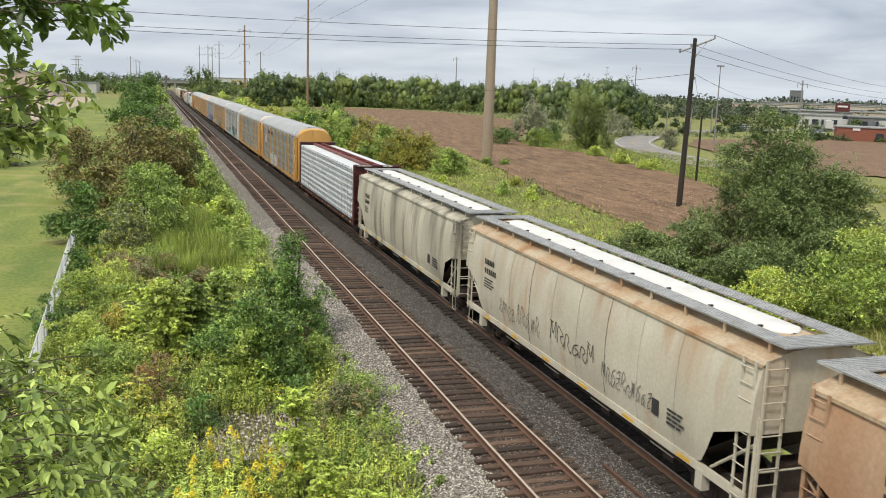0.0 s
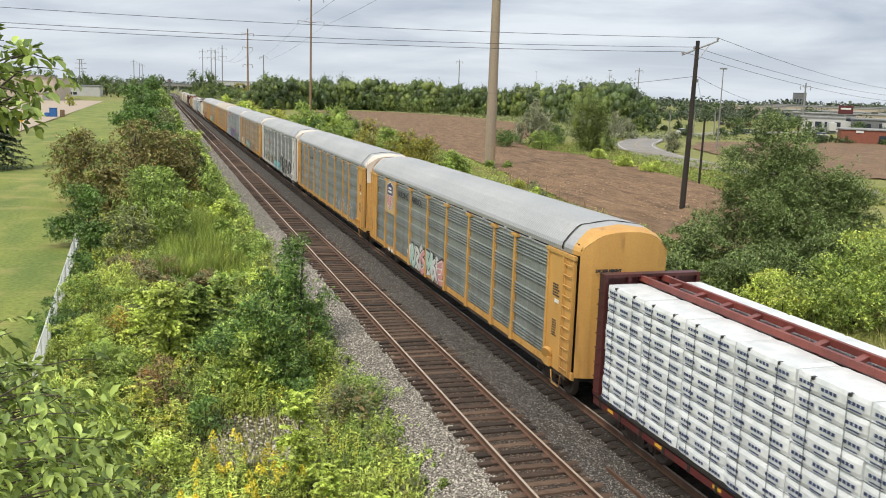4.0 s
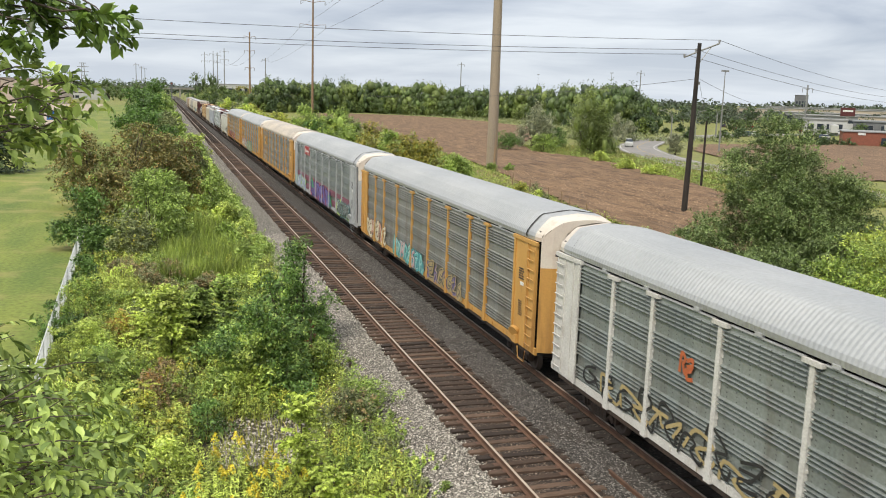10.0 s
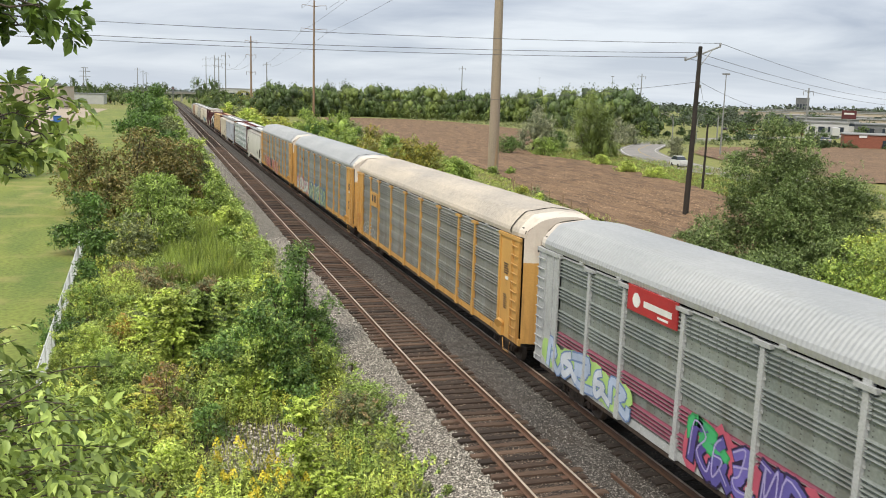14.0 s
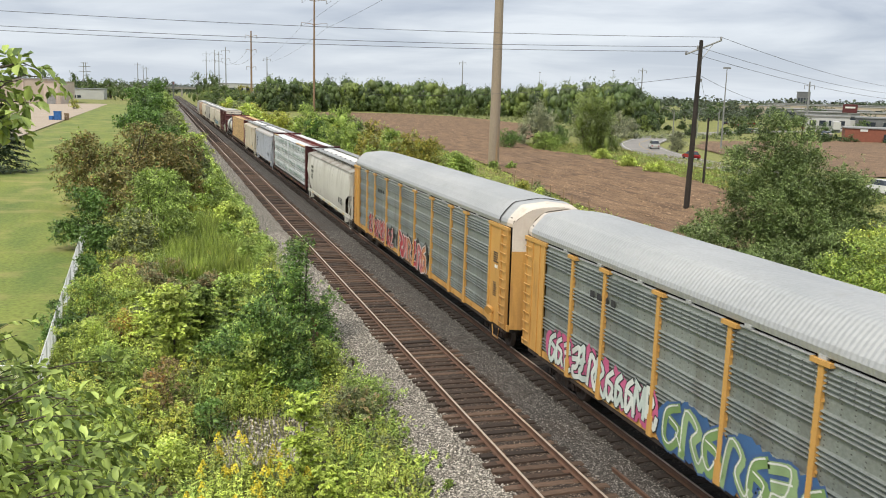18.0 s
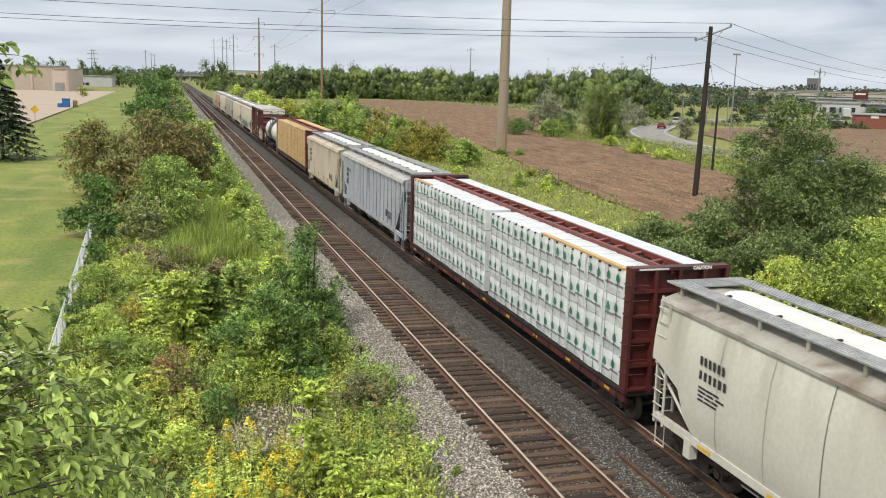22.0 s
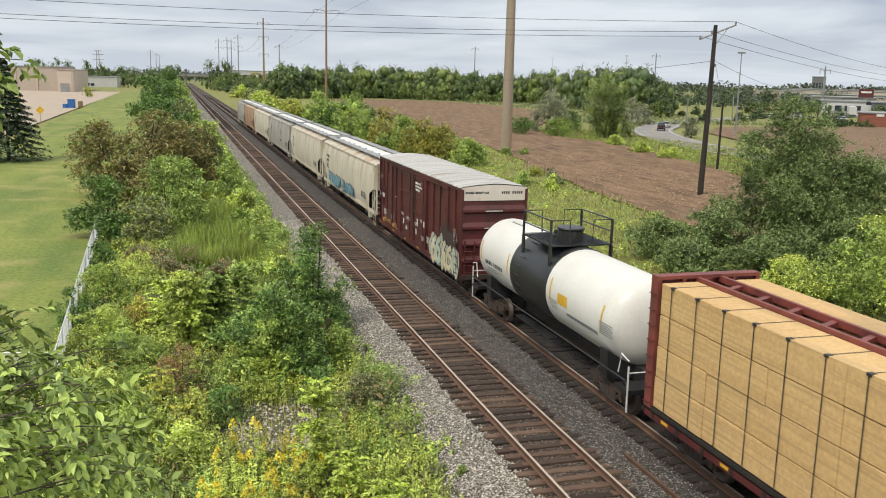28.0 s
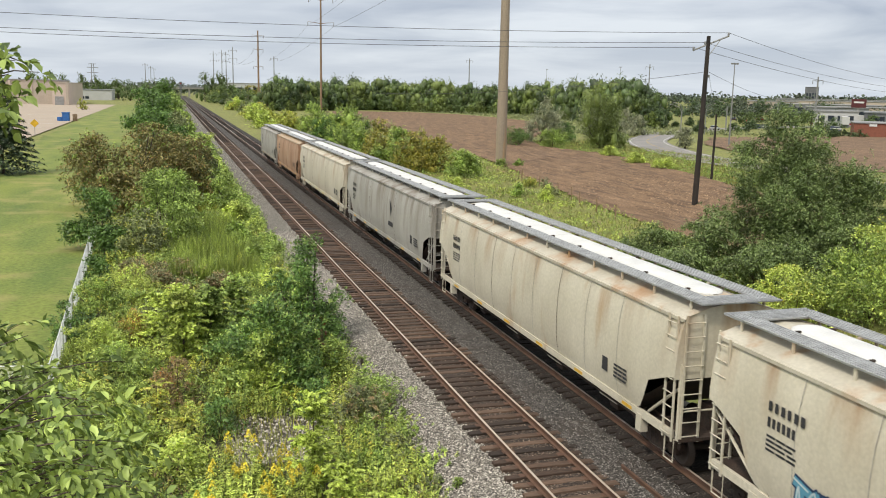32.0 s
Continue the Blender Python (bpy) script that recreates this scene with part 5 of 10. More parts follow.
        part("gate_frame", Geo().box(-1.12, -0.98, y - 0.55, y + 0.55, 0.62, 0.80), paint, c)
    part("brake_pipe", Geo().tube([(-1.15, 2.5, 0.72), (-1.15, L - 2.5, 0.72)], 0.03, 6), UNDER, c)
    # running boards on brackets, end crossovers, long hatch
    zb = 4.55
    for s in (-1, 1):
        x0, x1 = sorted((s * 0.62, s * 1.12))
        g = Geo().box(x0, x1, e0 - 0.1, e1 + 0.1, zb, zb + 0.03)
        for q in range(6):
            g.box(x0 + (x1 - x0) * q / 5 - 0.012, x0 + (x1 - x0) * q / 5 + 0.012, e0 - 0.1, e1 + 0.1, zb + 0.03, zb + 0.05)
        tagged(part("running_board", g, GALV, c), "galvanised grating walkway", kind="stuff")
        for k in range(12):
            y = e0 + 0.3 + (e1 - e0 - 0.6) * k / 11
            xo = s * 1.06
            part("board_bracket", Geo().box(xo - 0.02, xo + 0.02, y - 0.04, y + 0.04, 4.28, zb).box(min(xo, xo - s * 0.5), max(xo, xo - s * 0.5), y - 0.03, y + 0.03, zb - 0.05, zb), roof if not flat else GALV, c)
    for y, s in ((e0, -1), (e1, 1)):
        y0, y1 = sorted((y + s * 0.30, y - s * 0.42))
        g = Geo().box(-1.14, 1.14, y0, y1, zb - 0.004, zb + 0.024)
        for q in range(8):
            g.box(-1.14, 1.14, y0 + (y1 - y0) * q / 7 - 0.01, y0 + (y1 - y0) * q / 7 + 0.01, zb + 0.02, zb + 0.046)
        tagged(part("crossover_platform", g, GALV, c), "galvanised grating platform", kind="stuff")
    if hatch:
        n = 4
        for k in range(n):
            y0, y1 = 1.6 + (L - 3.2) * k / n + 0.02, 1.6 + (L - 3.2) * (k + 1) / n - 0.02
            ends = [(y0, 0.72, 0.3) if k else (y0, 0.15, 0.2), (y0 + 0.06, 0.97, 0.9) if k else (y0 + 0.10, 0.6, 0.6), (y0 + 0.3, 1, 1), (y1 - 0.3, 1, 1), (y1 - 0.06, 0.97, 0.9) if k < n - 1 else (y1 - 0.10, 0.6, 0.6), (y1, 0.72, 0.3) if k < n - 1 else (y1, 0.15, 0.2)]
            rows = [[(x * sc, t, 4.50 + (z - 4.50) * lift) for x, z in ((-0.43, 4.48), (-0.43, 4.53), (-0.38, 4.57), (-0.18, 4.61), (0, 4.62), (0.18, 4.61), (0.38, 4.57), (0.43, 4.53), (0.43, 4.48))] for t, sc, lift in ends]
            part("hatch_cover", Geo().sheet(rows), HATCH, c, "long white domed hatch cover")
        for k in range(9):
            y = 2.2 + (L - 4.4) * k / 8
            part("hatch_latch", Geo().box(-0.52, -0.40, y - 0.03, y + 0.03, 4.50, 4.585).box(0.40, 0.52, y - 0.03, y + 0.03, 4.50, 4.585), UNDER, c)
        part("hatch_coaming", Geo().box(-0.48, 0.48, 1.55, L - 1.55, 4.40, 4.492), roof, c)
    else:
        for k in range(5):
            y = 2.4 + (L - 4.8) * k / 4
            part("hatch_cover", Geo().bbox(-0.42, 0.42, y - 1.0, y + 1.0, 4.42, 4.58, 0.04), paint, c)
    # ladders, end frames, platforms
    for y, s in ((e0, 1), (e1, -1)):
        yy = y + s * 0.12
        ladder(c, -1.50, min(yy, yy + s * 0.42), max(yy, yy + s * 0.42), 0.95, 4.2, 9, rungs, 0.016)
        end_ladder(c, y - s * 0.06, -1.36, -0.86, 0.95, 4.25, 9, rungs, 0.016)
        end_ladder(c, y - s * 0.06, 0.9, 1.36, 0.95, 4.25, 9, rungs, 0.016)
        g = Geo()
        for x in (-1.38, 1.38):
            g.box(x - 0.05, x + 0.05, y - 0.05, y + 0.05, 1.0, 3.0)
            g.tube([(x, y, 2.4), (x * 0.95, y + s * 1.6, 1.2)], 0.04, 6)
        g.tube([(-1.38, y, 1.75), (1.38, y, 1.75)], 0.025, 6)
        part("end_frame", g, paint, c)
        y0, y1 = sorted((y - s * 0.10, y + s * 1.5))
        part("end_platform", Geo().box(-1.40, 1.40, y0, y1, 0.98, 1.06), UNDER, c)
        g = Geo().tube([(-1.42, yy, 1.0), (-1.42, yy, 0.38), (-1.42, yy + s * 0.42, 0.38), (-1.42, yy + s * 0.42, 1.0)], 0.022, 6)
        part("stirrup_step", g, rungs, c)
    part("brake_housing", Geo().box(-0.3, 0.5, e0 + 0.3, e0 + 0.8, 1.06, 1.7).tube([(0.5, e0 + 0.1, 2.0), (0.5, e0 + 0.16, 2.0)], 0.28, 14), UNDER, c)
    # stencils
    bars(c, -1.592 if not flat else -1.62, L - 2.9, 3.35, 1.3, 2, 0.21, 0.14, PRINTK, seed + i, "reporting_mark", words=6)
    bars(c, -1.592 if not flat else -1.62, L - 2.9, 2.62, 1.1, 4, 0.05, 0.05, PRINTK, seed + i + 9)
    bars(c, -1.594 if not flat else -1.62, 3.9, 2.1, 0.9, 4, 0.06, 0.05, PRINTK, seed + i + 5)
    part("placard", Geo().box(-1.589, -1.58, 4.3, 4.62, 1.72, 2.12), PRINTK, c, "small dark placard")
    return c


def make_hoppers():
    h = hopper(0, BROWNH, "rust-brown weathered covered hopper", roof=RUSTROOF, seed=1)
    CARS.append((h, 0))
    h = hopper(1, BEIGE_RUST, "beige covered hopper with rust stains and scrawled tags", roof=RUSTROOF, seed=2)
    tag_scribble(h, 15.3, 11.6, 1.6, 2.35, 9, 81, (0.09, 0.09, 0.09), x=-1.598, width=0.012)
    tag_scribble(h, 10.8, 7.7, 1.8, 2.5, 6, 82, (0.07, 0.07, 0.07), x=-1.598, width=0.016)
    tag_scribble(h, 7.3, 4.6, 1.7, 2.3, 10, 83, (0.09, 0.09, 0.09), x=-1.598, width=0.012)
    CARS.append((h, 1))
    h = hopper(2, BEIGE_DIRT, "beige covered hopper streaked with black soot", seed=3)
    CARS.append((h, 2))
    h = hopper(12, PALE, "pale grey clean covered hopper with white hatches", roof=GREYH, seed=4)
    CARS.append((h, 12))
    h = hopper(14, BLUEGREY, "blue-grey ribbed covered hopper with a rust-patched roof", roof=RUSTGREY, flat=True, seed=5)
    CARS.append((h, 14))
    h = hopper(15, BEIGE, "cream ribbed covered hopper with rust-stained roof edges", roof=BEIGE_RUST, flat=True, hatch=True, seed=6)
    for k in range(6):
        part("yellow_patch", Geo().box(-1.585, -1.576, 3 + 2.3 * k, 3.5 + 2.3 * k, 1.35, 1.62), PRINTY, h, "yellow rectangular mark")
    CARS.append((h, 15))
    h = hopper(19, BEIGE, "cream covered hopper with blue graffiti along its sill", roof=BEIGE_RUST, seed=7)
    graffiti(h, 18.0, 12.8, 1.3, 2.0, 7, 91, [(0.10, 0.30, 0.42), (0.16, 0.40, 0.50)], (0.02, 0.05, 0.12), (0.5, 0.6, 0.62), None, x=-1.60, width=0.10)
    graffiti(h, 12.0, 7.4, 1.3, 1.95, 6, 92, [(0.14, 0.36, 0.46), (0.06, 0.20, 0.32)], (0.02, 0.05, 0.12), (0.5, 0.6, 0.62), None, x=-1.60, width=0.09)
    CARS.append((h, 19))
    h = hopper(20, BEIGE, "cream covered hopper with faint rust runs", roof=BEIGE_RUST, seed=8)
    CARS.append((h, 20))
    h = hopper(21, GREYH, "dull grey covered hopper with a dark emblem", seed=9)
    part("emblem", Geo().add([(-1.596, 9.2, 3.5), (-1.596, 8.7, 3.0), (-1.596, 8.9, 2.5), (-1.596, 9.1, 2.9)], [(0, 1, 2, 3)]).box(-1.598, -1.594, 8.4, 9.5, 1.95, 2.2), PRINTK, h, "dark emblem and bar")
    CARS.append((h, 21))
    h = hopper(22, BEIGE, "cream covered hopper with dirty sides", seed=10)
    CARS.append((h, 22))
    h = hopper(23, BROWNH, "brown rusted covered hopper near the train's end", roof=RUSTROOF, seed=11)
    CARS.append((h, 23))
    h = hopper(24, GREYH, "grey-beige covered hopper at the train's end", seed=12)
    CARS.append((h, 24))


# -- centrebeam flat cars with lumber --
def crumple(y, z, seed):
    """How far the wrap stands out at a place on a pack's face, in metres."""
    return 0.022 * noise.noise((y * 1.3, z * 1.6, seed)) + 0.016 * noise.noise((y * 4.3, z * 3.7, seed + 5.0))


def wrapped_pack(x0, x1, y0, y1, z0, z1, seed, ny=9, nz=4):
    """A pack of lumber in loose plastic: a crumpled face and top with soft edges; the face looks towards -x."""
    rows = []
    for j in range(nz + 1):
        v = j / nz
        rows.append([(x0 - crumple(y0 + (y1 - y0) * i / ny, z0 + (z1 - z0) * v, seed) + (0.035 if i in (0, ny) else 0) + (0.03 if j in (0, nz) else 0), y0 + (y1 - y0) * i / ny, z0 + (z1 - z0) * v) for i in range(ny + 1)])
    for u in (0.12, 0.5, 1.0):
        rows.append([(x0 + (x1 - x0) * u, y0 + (y1 - y0) * i / ny, z1 + 0.5 * crumple(y0 + (y1 - y0) * i / ny, u * 2, seed + 9) + 0.012 - (0.02 if i in (0, ny) else 0)) for i in range(ny + 1)])
    g = Geo().sheet(rows)
    return g.add([(x0 + 0.035, y0, z0), (x1, y0, z0), (x1, y0, z1), (x0 + 0.035, y0, z1), (x0 + 0.035, y1, z0), (x1, y1, z0), (x1, y1, z1), (x0 + 0.035, y1, z1)], [(0, 1, 2, 3), (7, 6, 5, 4), (4, 5, 1, 0)])


def centrebeam(i, label, load):
    L = CUTS[i + 1] - CUTS[i]
    c = thing("centrebeam_car", label, "train car", GROUP)
    running_gear(c, L, 2.5)
    g = Geo().box(-1.5, 1.5, 0.75, L - 0.75, 1.02, 1.16)
    for k in range(20):
        y = 1.2 + (L - 2.4) * k / 19
        g.box(-1.52, 1.52, y - 0.05, y + 0.05, 0.84, 1.03)
    part("deck", g, BLACK, c)
    part("side_sill", Geo().box(-1.50, -1.44, 0.75, L - 0.75, 0.84, 1.05).box(1.44, 1.50, 0.75, L - 0.75, 0.84, 1.05), OXIDE, c)
    for k in range(9):
        y = 1.8 + (L - 3.6) * k / 8
        part("reflector", Geo().box(-1.507, -1.50, y - 0.16, y + 0.16, 0.90, 0.98), PRINTY, c, "yellow reflector strip")
    for y, s in ((0.72, 1), (L - 0.72, -1)):
        y0, y1 = sorted((y, y + s * 0.34))
        red = OXIDE if load != "ply" else MAROON
        b = part("bulkhead", Geo().box(-1.5, 1.5, y + s * 0.20 - 0.03, y + s * 0.20 + 0.03, 1.1, 4.62), red, c)
        for x in (-1.47, -0.75, 0, 0.75, 1.47):
            part("bulkhead_post", Geo().box(x - 0.05, x + 0.05, y0, y1, 1.1, 4.66), red, b)
        for z in (1.2, 1.9, 2.6, 3.3, 4.0, 4.62):
            part("bulkhead_rail", Geo().box(-1.523, 1.523, y0 + 0.003, y1 - 0.003, z - 0.04, z + 0.05), red, b)
        if s > 0:
            writing("CAUTION", 0.13, PRINTW, b, Matrix(((1, 0, 0, 0.35), (0, 0, -1, y0 - 0.004), (0, 1, 0, 4.585), (0, 0, 0, 1))))
            bars_g = Geo().box(-1.3, -0.4, y0 - 0.004, y0, 4.60, 4.65)
            part("stencil", bars_g, PRINTW, b)
        g = Geo()
        for z in [1.25 + 0.42 * k for k in range(8)]:
            g.tube([(-1.50, y0 + 0.03, z), (-1.57, y0 + 0.04, z), (-1.57, y1 - 0.04, z), (-1.50, y1 - 0.03, z)], 0.016, 5)
            g.tube([(-1.45, y0 - s * 0.05 if s > 0 else y1 + 0.05, z), (-1.0, y0 - 0.05 if s > 0 else y1 + 0.05, z)], 0.016, 5)
        part("ladder_rungs", g, OXIDE, c)
    # centre beam: web, posts and the open top chord
    part("centre_web", Geo().box(-0.05, 0.05, 1.0, L - 1.0, 1.1, 4.4), MAROON, c)
    g = Geo()
    for s in (-1, 1):
        g.box(min(s * 0.30, s * 0.40), max(s * 0.30, s * 0.40), 0.9, L - 0.9, 4.46, 4.62)
    part("top_chord", g, MAROON, c)
    n = int((L - 2) / 1.15)
    for k in range(n + 1):
        y = 1.0 + (L - 2.0) * k / n
        part("chord_crossbar", Geo().add([(sx * 0.31, y + sx * 0.16 + d, z) for z in (4.47, 4.57) for sx in (-1, 1) for d in (-0.09, 0.09)], [(0, 1, 3, 2), (4, 6, 7, 5), (0, 2, 6, 4), (1, 5, 7, 3)]), MAROON, c)
    # dark sheet added below the open chord in place of its shadow
    part("chord_shadow_fill", Geo().box(-0.30, 0.30, 0.95, L - 0.95, 4.36, 4.40), OXIDE, c)
    r = random.Random(i)
    if load == "small":
        rows, z0, z1, spans = 9, 1.06, 4.42, [(1.15, L - 1.15, 11)]
    elif load == "tree":
        rows, z0, z1, spans = 4, 1.18, 4.50, [(1.2, 12.25, 9), (12.75, L - 1.2, 9)]
    else:
        rows, z0, z1, spans = 4, 1.18, 4.52, [(1.15, L - 1.15, 10)]
    for a, b, n in spans:
        for s in (-1, 1):
            if load == "ply":
                _ply(c, a, b, n, rows, z0, z1, s, r)
                continue
            h = (z1 - z0) / rows
            w = (b - a) / n
            for k in range(n):
                for q in range(rows):
                    if s > 0 and q < rows - 1:
                        continue
                    x0, x1 = sorted((s * (1.49 + r.uniform(-0.025, 0.02)), s * 0.42))
                    zz = z0 + q * h
                    seed = r.uniform(0, 90)
                    box = (a + k * w + 0.012, a + (k + 1) * w - 0.012, zz + (0.025 if load == "small" else 0.018), zz + h - 0.004)
                    p = part("lumber_pack", wrapped_pack(x0, x1, *box, seed) if s < 0 else Geo().bbox(x0, x1, *box, 0.035), WRAP, c, "white-wrapped pack of lumber")
                    x0 -= 0.012
                    if s < 0 and load == "tree" and q >= 0:
                        for d in ((0.27, 0.73) if w > 1.1 else (0.5,)):
                            y = a + (k + d) * w + r.uniform(-0.06, 0.06)
                            zc = zz + h * (0.56 + r.uniform(-0.06, 0.06))
                            t = Geo().add([(x0 - 0.005, y + 0.10, zc - 0.05), (x0 - 0.005, y - 0.10, zc - 0.05), (x0 - 0.005, y - 0.105, zc + 0.06), (x0 - 0.005, y - 0.05, zc + 0.15), (x0 - 0.005, y, zc + 0.19), (x0 - 0.005, y + 0.05, zc + 0.15), (x0 - 0.005, y + 0.105, zc + 0.06)], [tuple(range(7))])
                            t.box(x0 - 0.006, x0 - 0.004, y - 0.022, y + 0.022, zc - 0.10, zc - 0.05)
                            part("green_print", t, PRINTG, p, "green printed tree emblem")
                            part("print_bar", Geo().box(x0 - 0.006, x0 - 0.004, y - 0.34, y + 0.16, zc - 0.185, zc - 0.125), PRINTGR, p)
                    elif s < 0 and load == "small":
                        t = Geo()
                        for d in (0.18, 0.5, 0.82):
                            y = a + (k + d) * w + r.uniform(-0.05, 0.05)
                            for e in range(4):
                                t.box(x0 - 0.006, x0 - 0.003, y - 0.20 + e * 0.11, y - 0.12 + e * 0.11, zz + h * 0.46, zz + h * 0.64)
                            t.box(x0 - 0.006, x0 - 0.003, y - 0.15, y + 0.18, zz + h * 0.20, zz + h * 0.27)
                        part("print_bar", t, WRAPDARK, p)
            if s < 0 and load != "ply":
                for k in range(n * 2):
                    y = a + (b - a) * (k + 0.5) / (n * 2)
                    part("strap", Geo().box(-1.524, -1.518, y - 0.007, y + 0.007, z0, z1), STRAP, c)
                    part("corner_strap", Geo().box(-1.50, -1.40, y - 0.03, y + 0.03, z1 - 0.06, z1 + 0.004), STRAP, c)
    if load == "tree":
        for y0, y1 in ((1.3, 7.2), (21.0, L - 1.3)):
            part("wood_cap", Geo().box(-1.47, -1.30, y0, y1, 4.50, 4.56), PLY, c, "bare yellow wood batten")
    return c


def _ply(c, a, b, n, rows, z0, z1, s, r):
    w, h = (b - a) / n, (z1 - z0) / rows
    for k in range(n):
        for q in range(rows):
            if s > 0 and q < rows - 1:
                continue
            x0, x1 = sorted((s * (1.48 + r.uniform(-0.03, 0.02)), s * 0.42))
            part("plywood_pack", Geo().bbox(x0, x1, a + k * w + 0.006, a + (k + 1) * w - 0.006, z0 + q * h + 0.02, z0 + (q + 1) * h - 0.004, 0.01), PLY, c, "stack of tan plywood sheets")
    if s < 0:
        for k in range(n):
            for d in (0.25, 0.75):
                y = a + (k + d) * w
                part("strap", Geo().box(-1.515, -1.505, y - 0.012, y + 0.012, z0, z1).box(-1.515, -0.45, y - 0.012, y + 0.012, z1 + 0.001, z1 + 0.006), STRAP, c)
                part("corner_guard", Geo().box(-1.52, -1.40, y - 0.06, y + 0.06, z1 - 0.05, z1 + 0.01), STRAP, c)


def make_centrebeams():
    CARS.append((centrebeam(3, "maroon centrebeam car loaded with small white-wrapped lumber", "small"), 3))
    CARS.append((centrebeam(13, "maroon centrebeam car of white lumber packs with green prints", "tree"), 13))
    CARS.append((centrebeam(16, "maroon centrebeam car stacked with tan plywood", "ply"), 16))


# -- tank car --
def make_tank():
    i = 17
    L = CUTS[i + 1] - CUTS[i]
    c = thing("tank_car", "white tank car with a black middle band and platform", "train car", GROUP)
    running_gear(c, L, 2.2)
    R, zc = 1.39, 2.52
    y0, y1 = 1.45, L - 0.62
    head = [(0.0, 0.0), (0.02, 0.35), (0.08, 0.7), (0.20, 1.0), (0.36, 1.22), (0.58, 1.37), (0.8, R)]
    m0, m1 = 6.5, 9.95
    rings = [(y0 + a, r) for a, r in head] + [(m0, R)]
    part("tank_shell", Geo().lathe_y(0, zc, rings, 48), TANKW, c, smooth=True)
    rings = [(m1, R)] + [(y1 - a, r) for a, r in head[::-1]]
    part("tank_shell", Geo().lathe_y(0, zc, rings, 48), TANKW, c, smooth=True)
    part("black_band", Geo().lathe_y(0, zc, [(m0, R), (m0, R + 0.02), (m0 + 0.02, R + 0.025), (m1 - 0.02, R + 0.025), (m1, R + 0.02), (m1, R)], 48), TANKK, c, "black painted middle band", smooth=True)
    for y in (y0 + 0.84, m0 - 0.35, m1 + 0.35, y1 - 0.84):
        g = Geo().sheet([[(R * 1.004 * math.cos(a), y + d, zc + R * 1.004 * math.sin(a)) for a in [2.75 + 0.07 * k for k in range(9)]] for d in (-0.045, 0.045)])
        part("reflector", g, PRINTY, c, "yellow reflective stripe")
    side = lambda y, a: (R * 1.006 * math.cos(a), y, zc + R * 1.006 * math.sin(a))

    def curved_bar(ya, yb, a0, a1, material, name):
        part(name, Geo().sheet([[side(y, a0 + (a1 - a0) * k / 3) for k in range(4)] for y in (ya, yb)]), material, c)
    for k in range(4):
        curved_bar(y1 - 1.50 - 0.20 * k, y1 - 1.38 - 0.20 * k, 3.24, 3.36, PRINTK, "reporting_mark")
    for k in range(6):
        curved_bar(y1 - 2.45 - 0.17 * k, y1 - 2.35 - 0.17 * k, 3.24, 3.36, PRINTK, "reporting_mark")
    for q in range(3):
        curved_bar(y1 - 3.3 + 0.3 * q, y1 - 1.5, 3.44 + 0.05 * q, 3.455 + 0.05 * q, PRINTGR, "stencil")
    for k in range(4):
        curved_bar(y1 - 1.6 - 0.30 * k, y1 - 1.42 - 0.30 * k, 1.72, 1.80, PRINTGR, "reporting_mark")
    curved_bar(m0 - 1.75, m0 - 1.0, 3.02, 3.28, PRINTY, "placard")
    for q in range(6):
        curved_bar(m0 - 5.0 + 0.08 * (q % 2), m0 - 4.1, 3.10 + 0.05 * q, 3.122 + 0.05 * q, PRINTGR, "stencil")
        curved_bar(m0 - 0.95, m0 - 0.15 - 0.1 * (q % 3), 3.25 + 0.04 * q, 3.262 + 0.04 * q, PRINTGR, "stencil")
    al = 3.46
    writing("SODIUM HYDROXIDE SOLUTION", 0.15, PRINTGR, c, Matrix(((0, math.sin(al), math.cos(al), 1.01 * R * math.cos(al)), (-1, 0, 0, m0 - 1.7), (0, -math.cos(al), math.sin(al), zc + 1.01 * R * math.sin(al)), (0, 0, 0, 1))), label="grey lettering low on the tank")
    # platform, railings, dome
    PC = (m0 + m1) / 2 - 0.15
    zt = zc + R + 0.05
    g = Geo().box(-1.15, 1.15, PC - 1.25, PC + 1.25, zt, zt + 0.05)
    for k in range(14):
        y = PC - 1.3 + 0.2 * k
        g.box(-1.15, 1.15, y - 0.02, y + 0.02, zt + 0.05, zt + 0.07)
    tagged(part("platform", g, TANKK, c, "black grating platform"), kind="stuff")
    for x in (-1.15, 1.15):
        g = Geo()
        for y in (PC - 1.25, PC + 1.25):
            g.box(x - 0.035, x + 0.035, y - 0.035, y + 0.035, zt - 0.05, zt + 0.93)
            g.box(x - 0.03, x + 0.03, y - 0.09, y + 0.09, zc + 0.7, zt)
        g.tube([(x, PC - 1.25, zt + 0.92), (x, PC + 1.25, zt + 0.92)], 0.03, 6)
        g.tube([(x, PC - 1.25, zt + 0.5), (x, PC + 1.25, zt + 0.5)], 0.025, 6)
        part("railing", g, TANKK, c)
    for y in (PC - 1.25, PC + 1.25):
        g = Geo()
        for s in (-1, 1):
            g.tube([(s * 1.15, y, zt + 0.92), (s * 0.45, y, zt + 0.92), (s * 0.42, y, zt + 0.1)], 0.025, 6)
        part("railing", g, TANKK, c)
    part("dome_cover", Geo().lathe_z(0, PC - 0.35, [(zt, 0.46), (zt + 0.42, 0.46), (zt + 0.50, 0.50), (zt + 0.54, 0.48), (zt + 0.56, 0.1)], 20), TANKK, c)
    part("valve", Geo().lathe_z(0, PC + 0.75, [(zt, 0.28), (zt + 0.1, 0.28), (zt + 0.12, 0.16), (zt + 0.26, 0.16), (zt + 0.28, 0.05)], 12), TANKK, c)
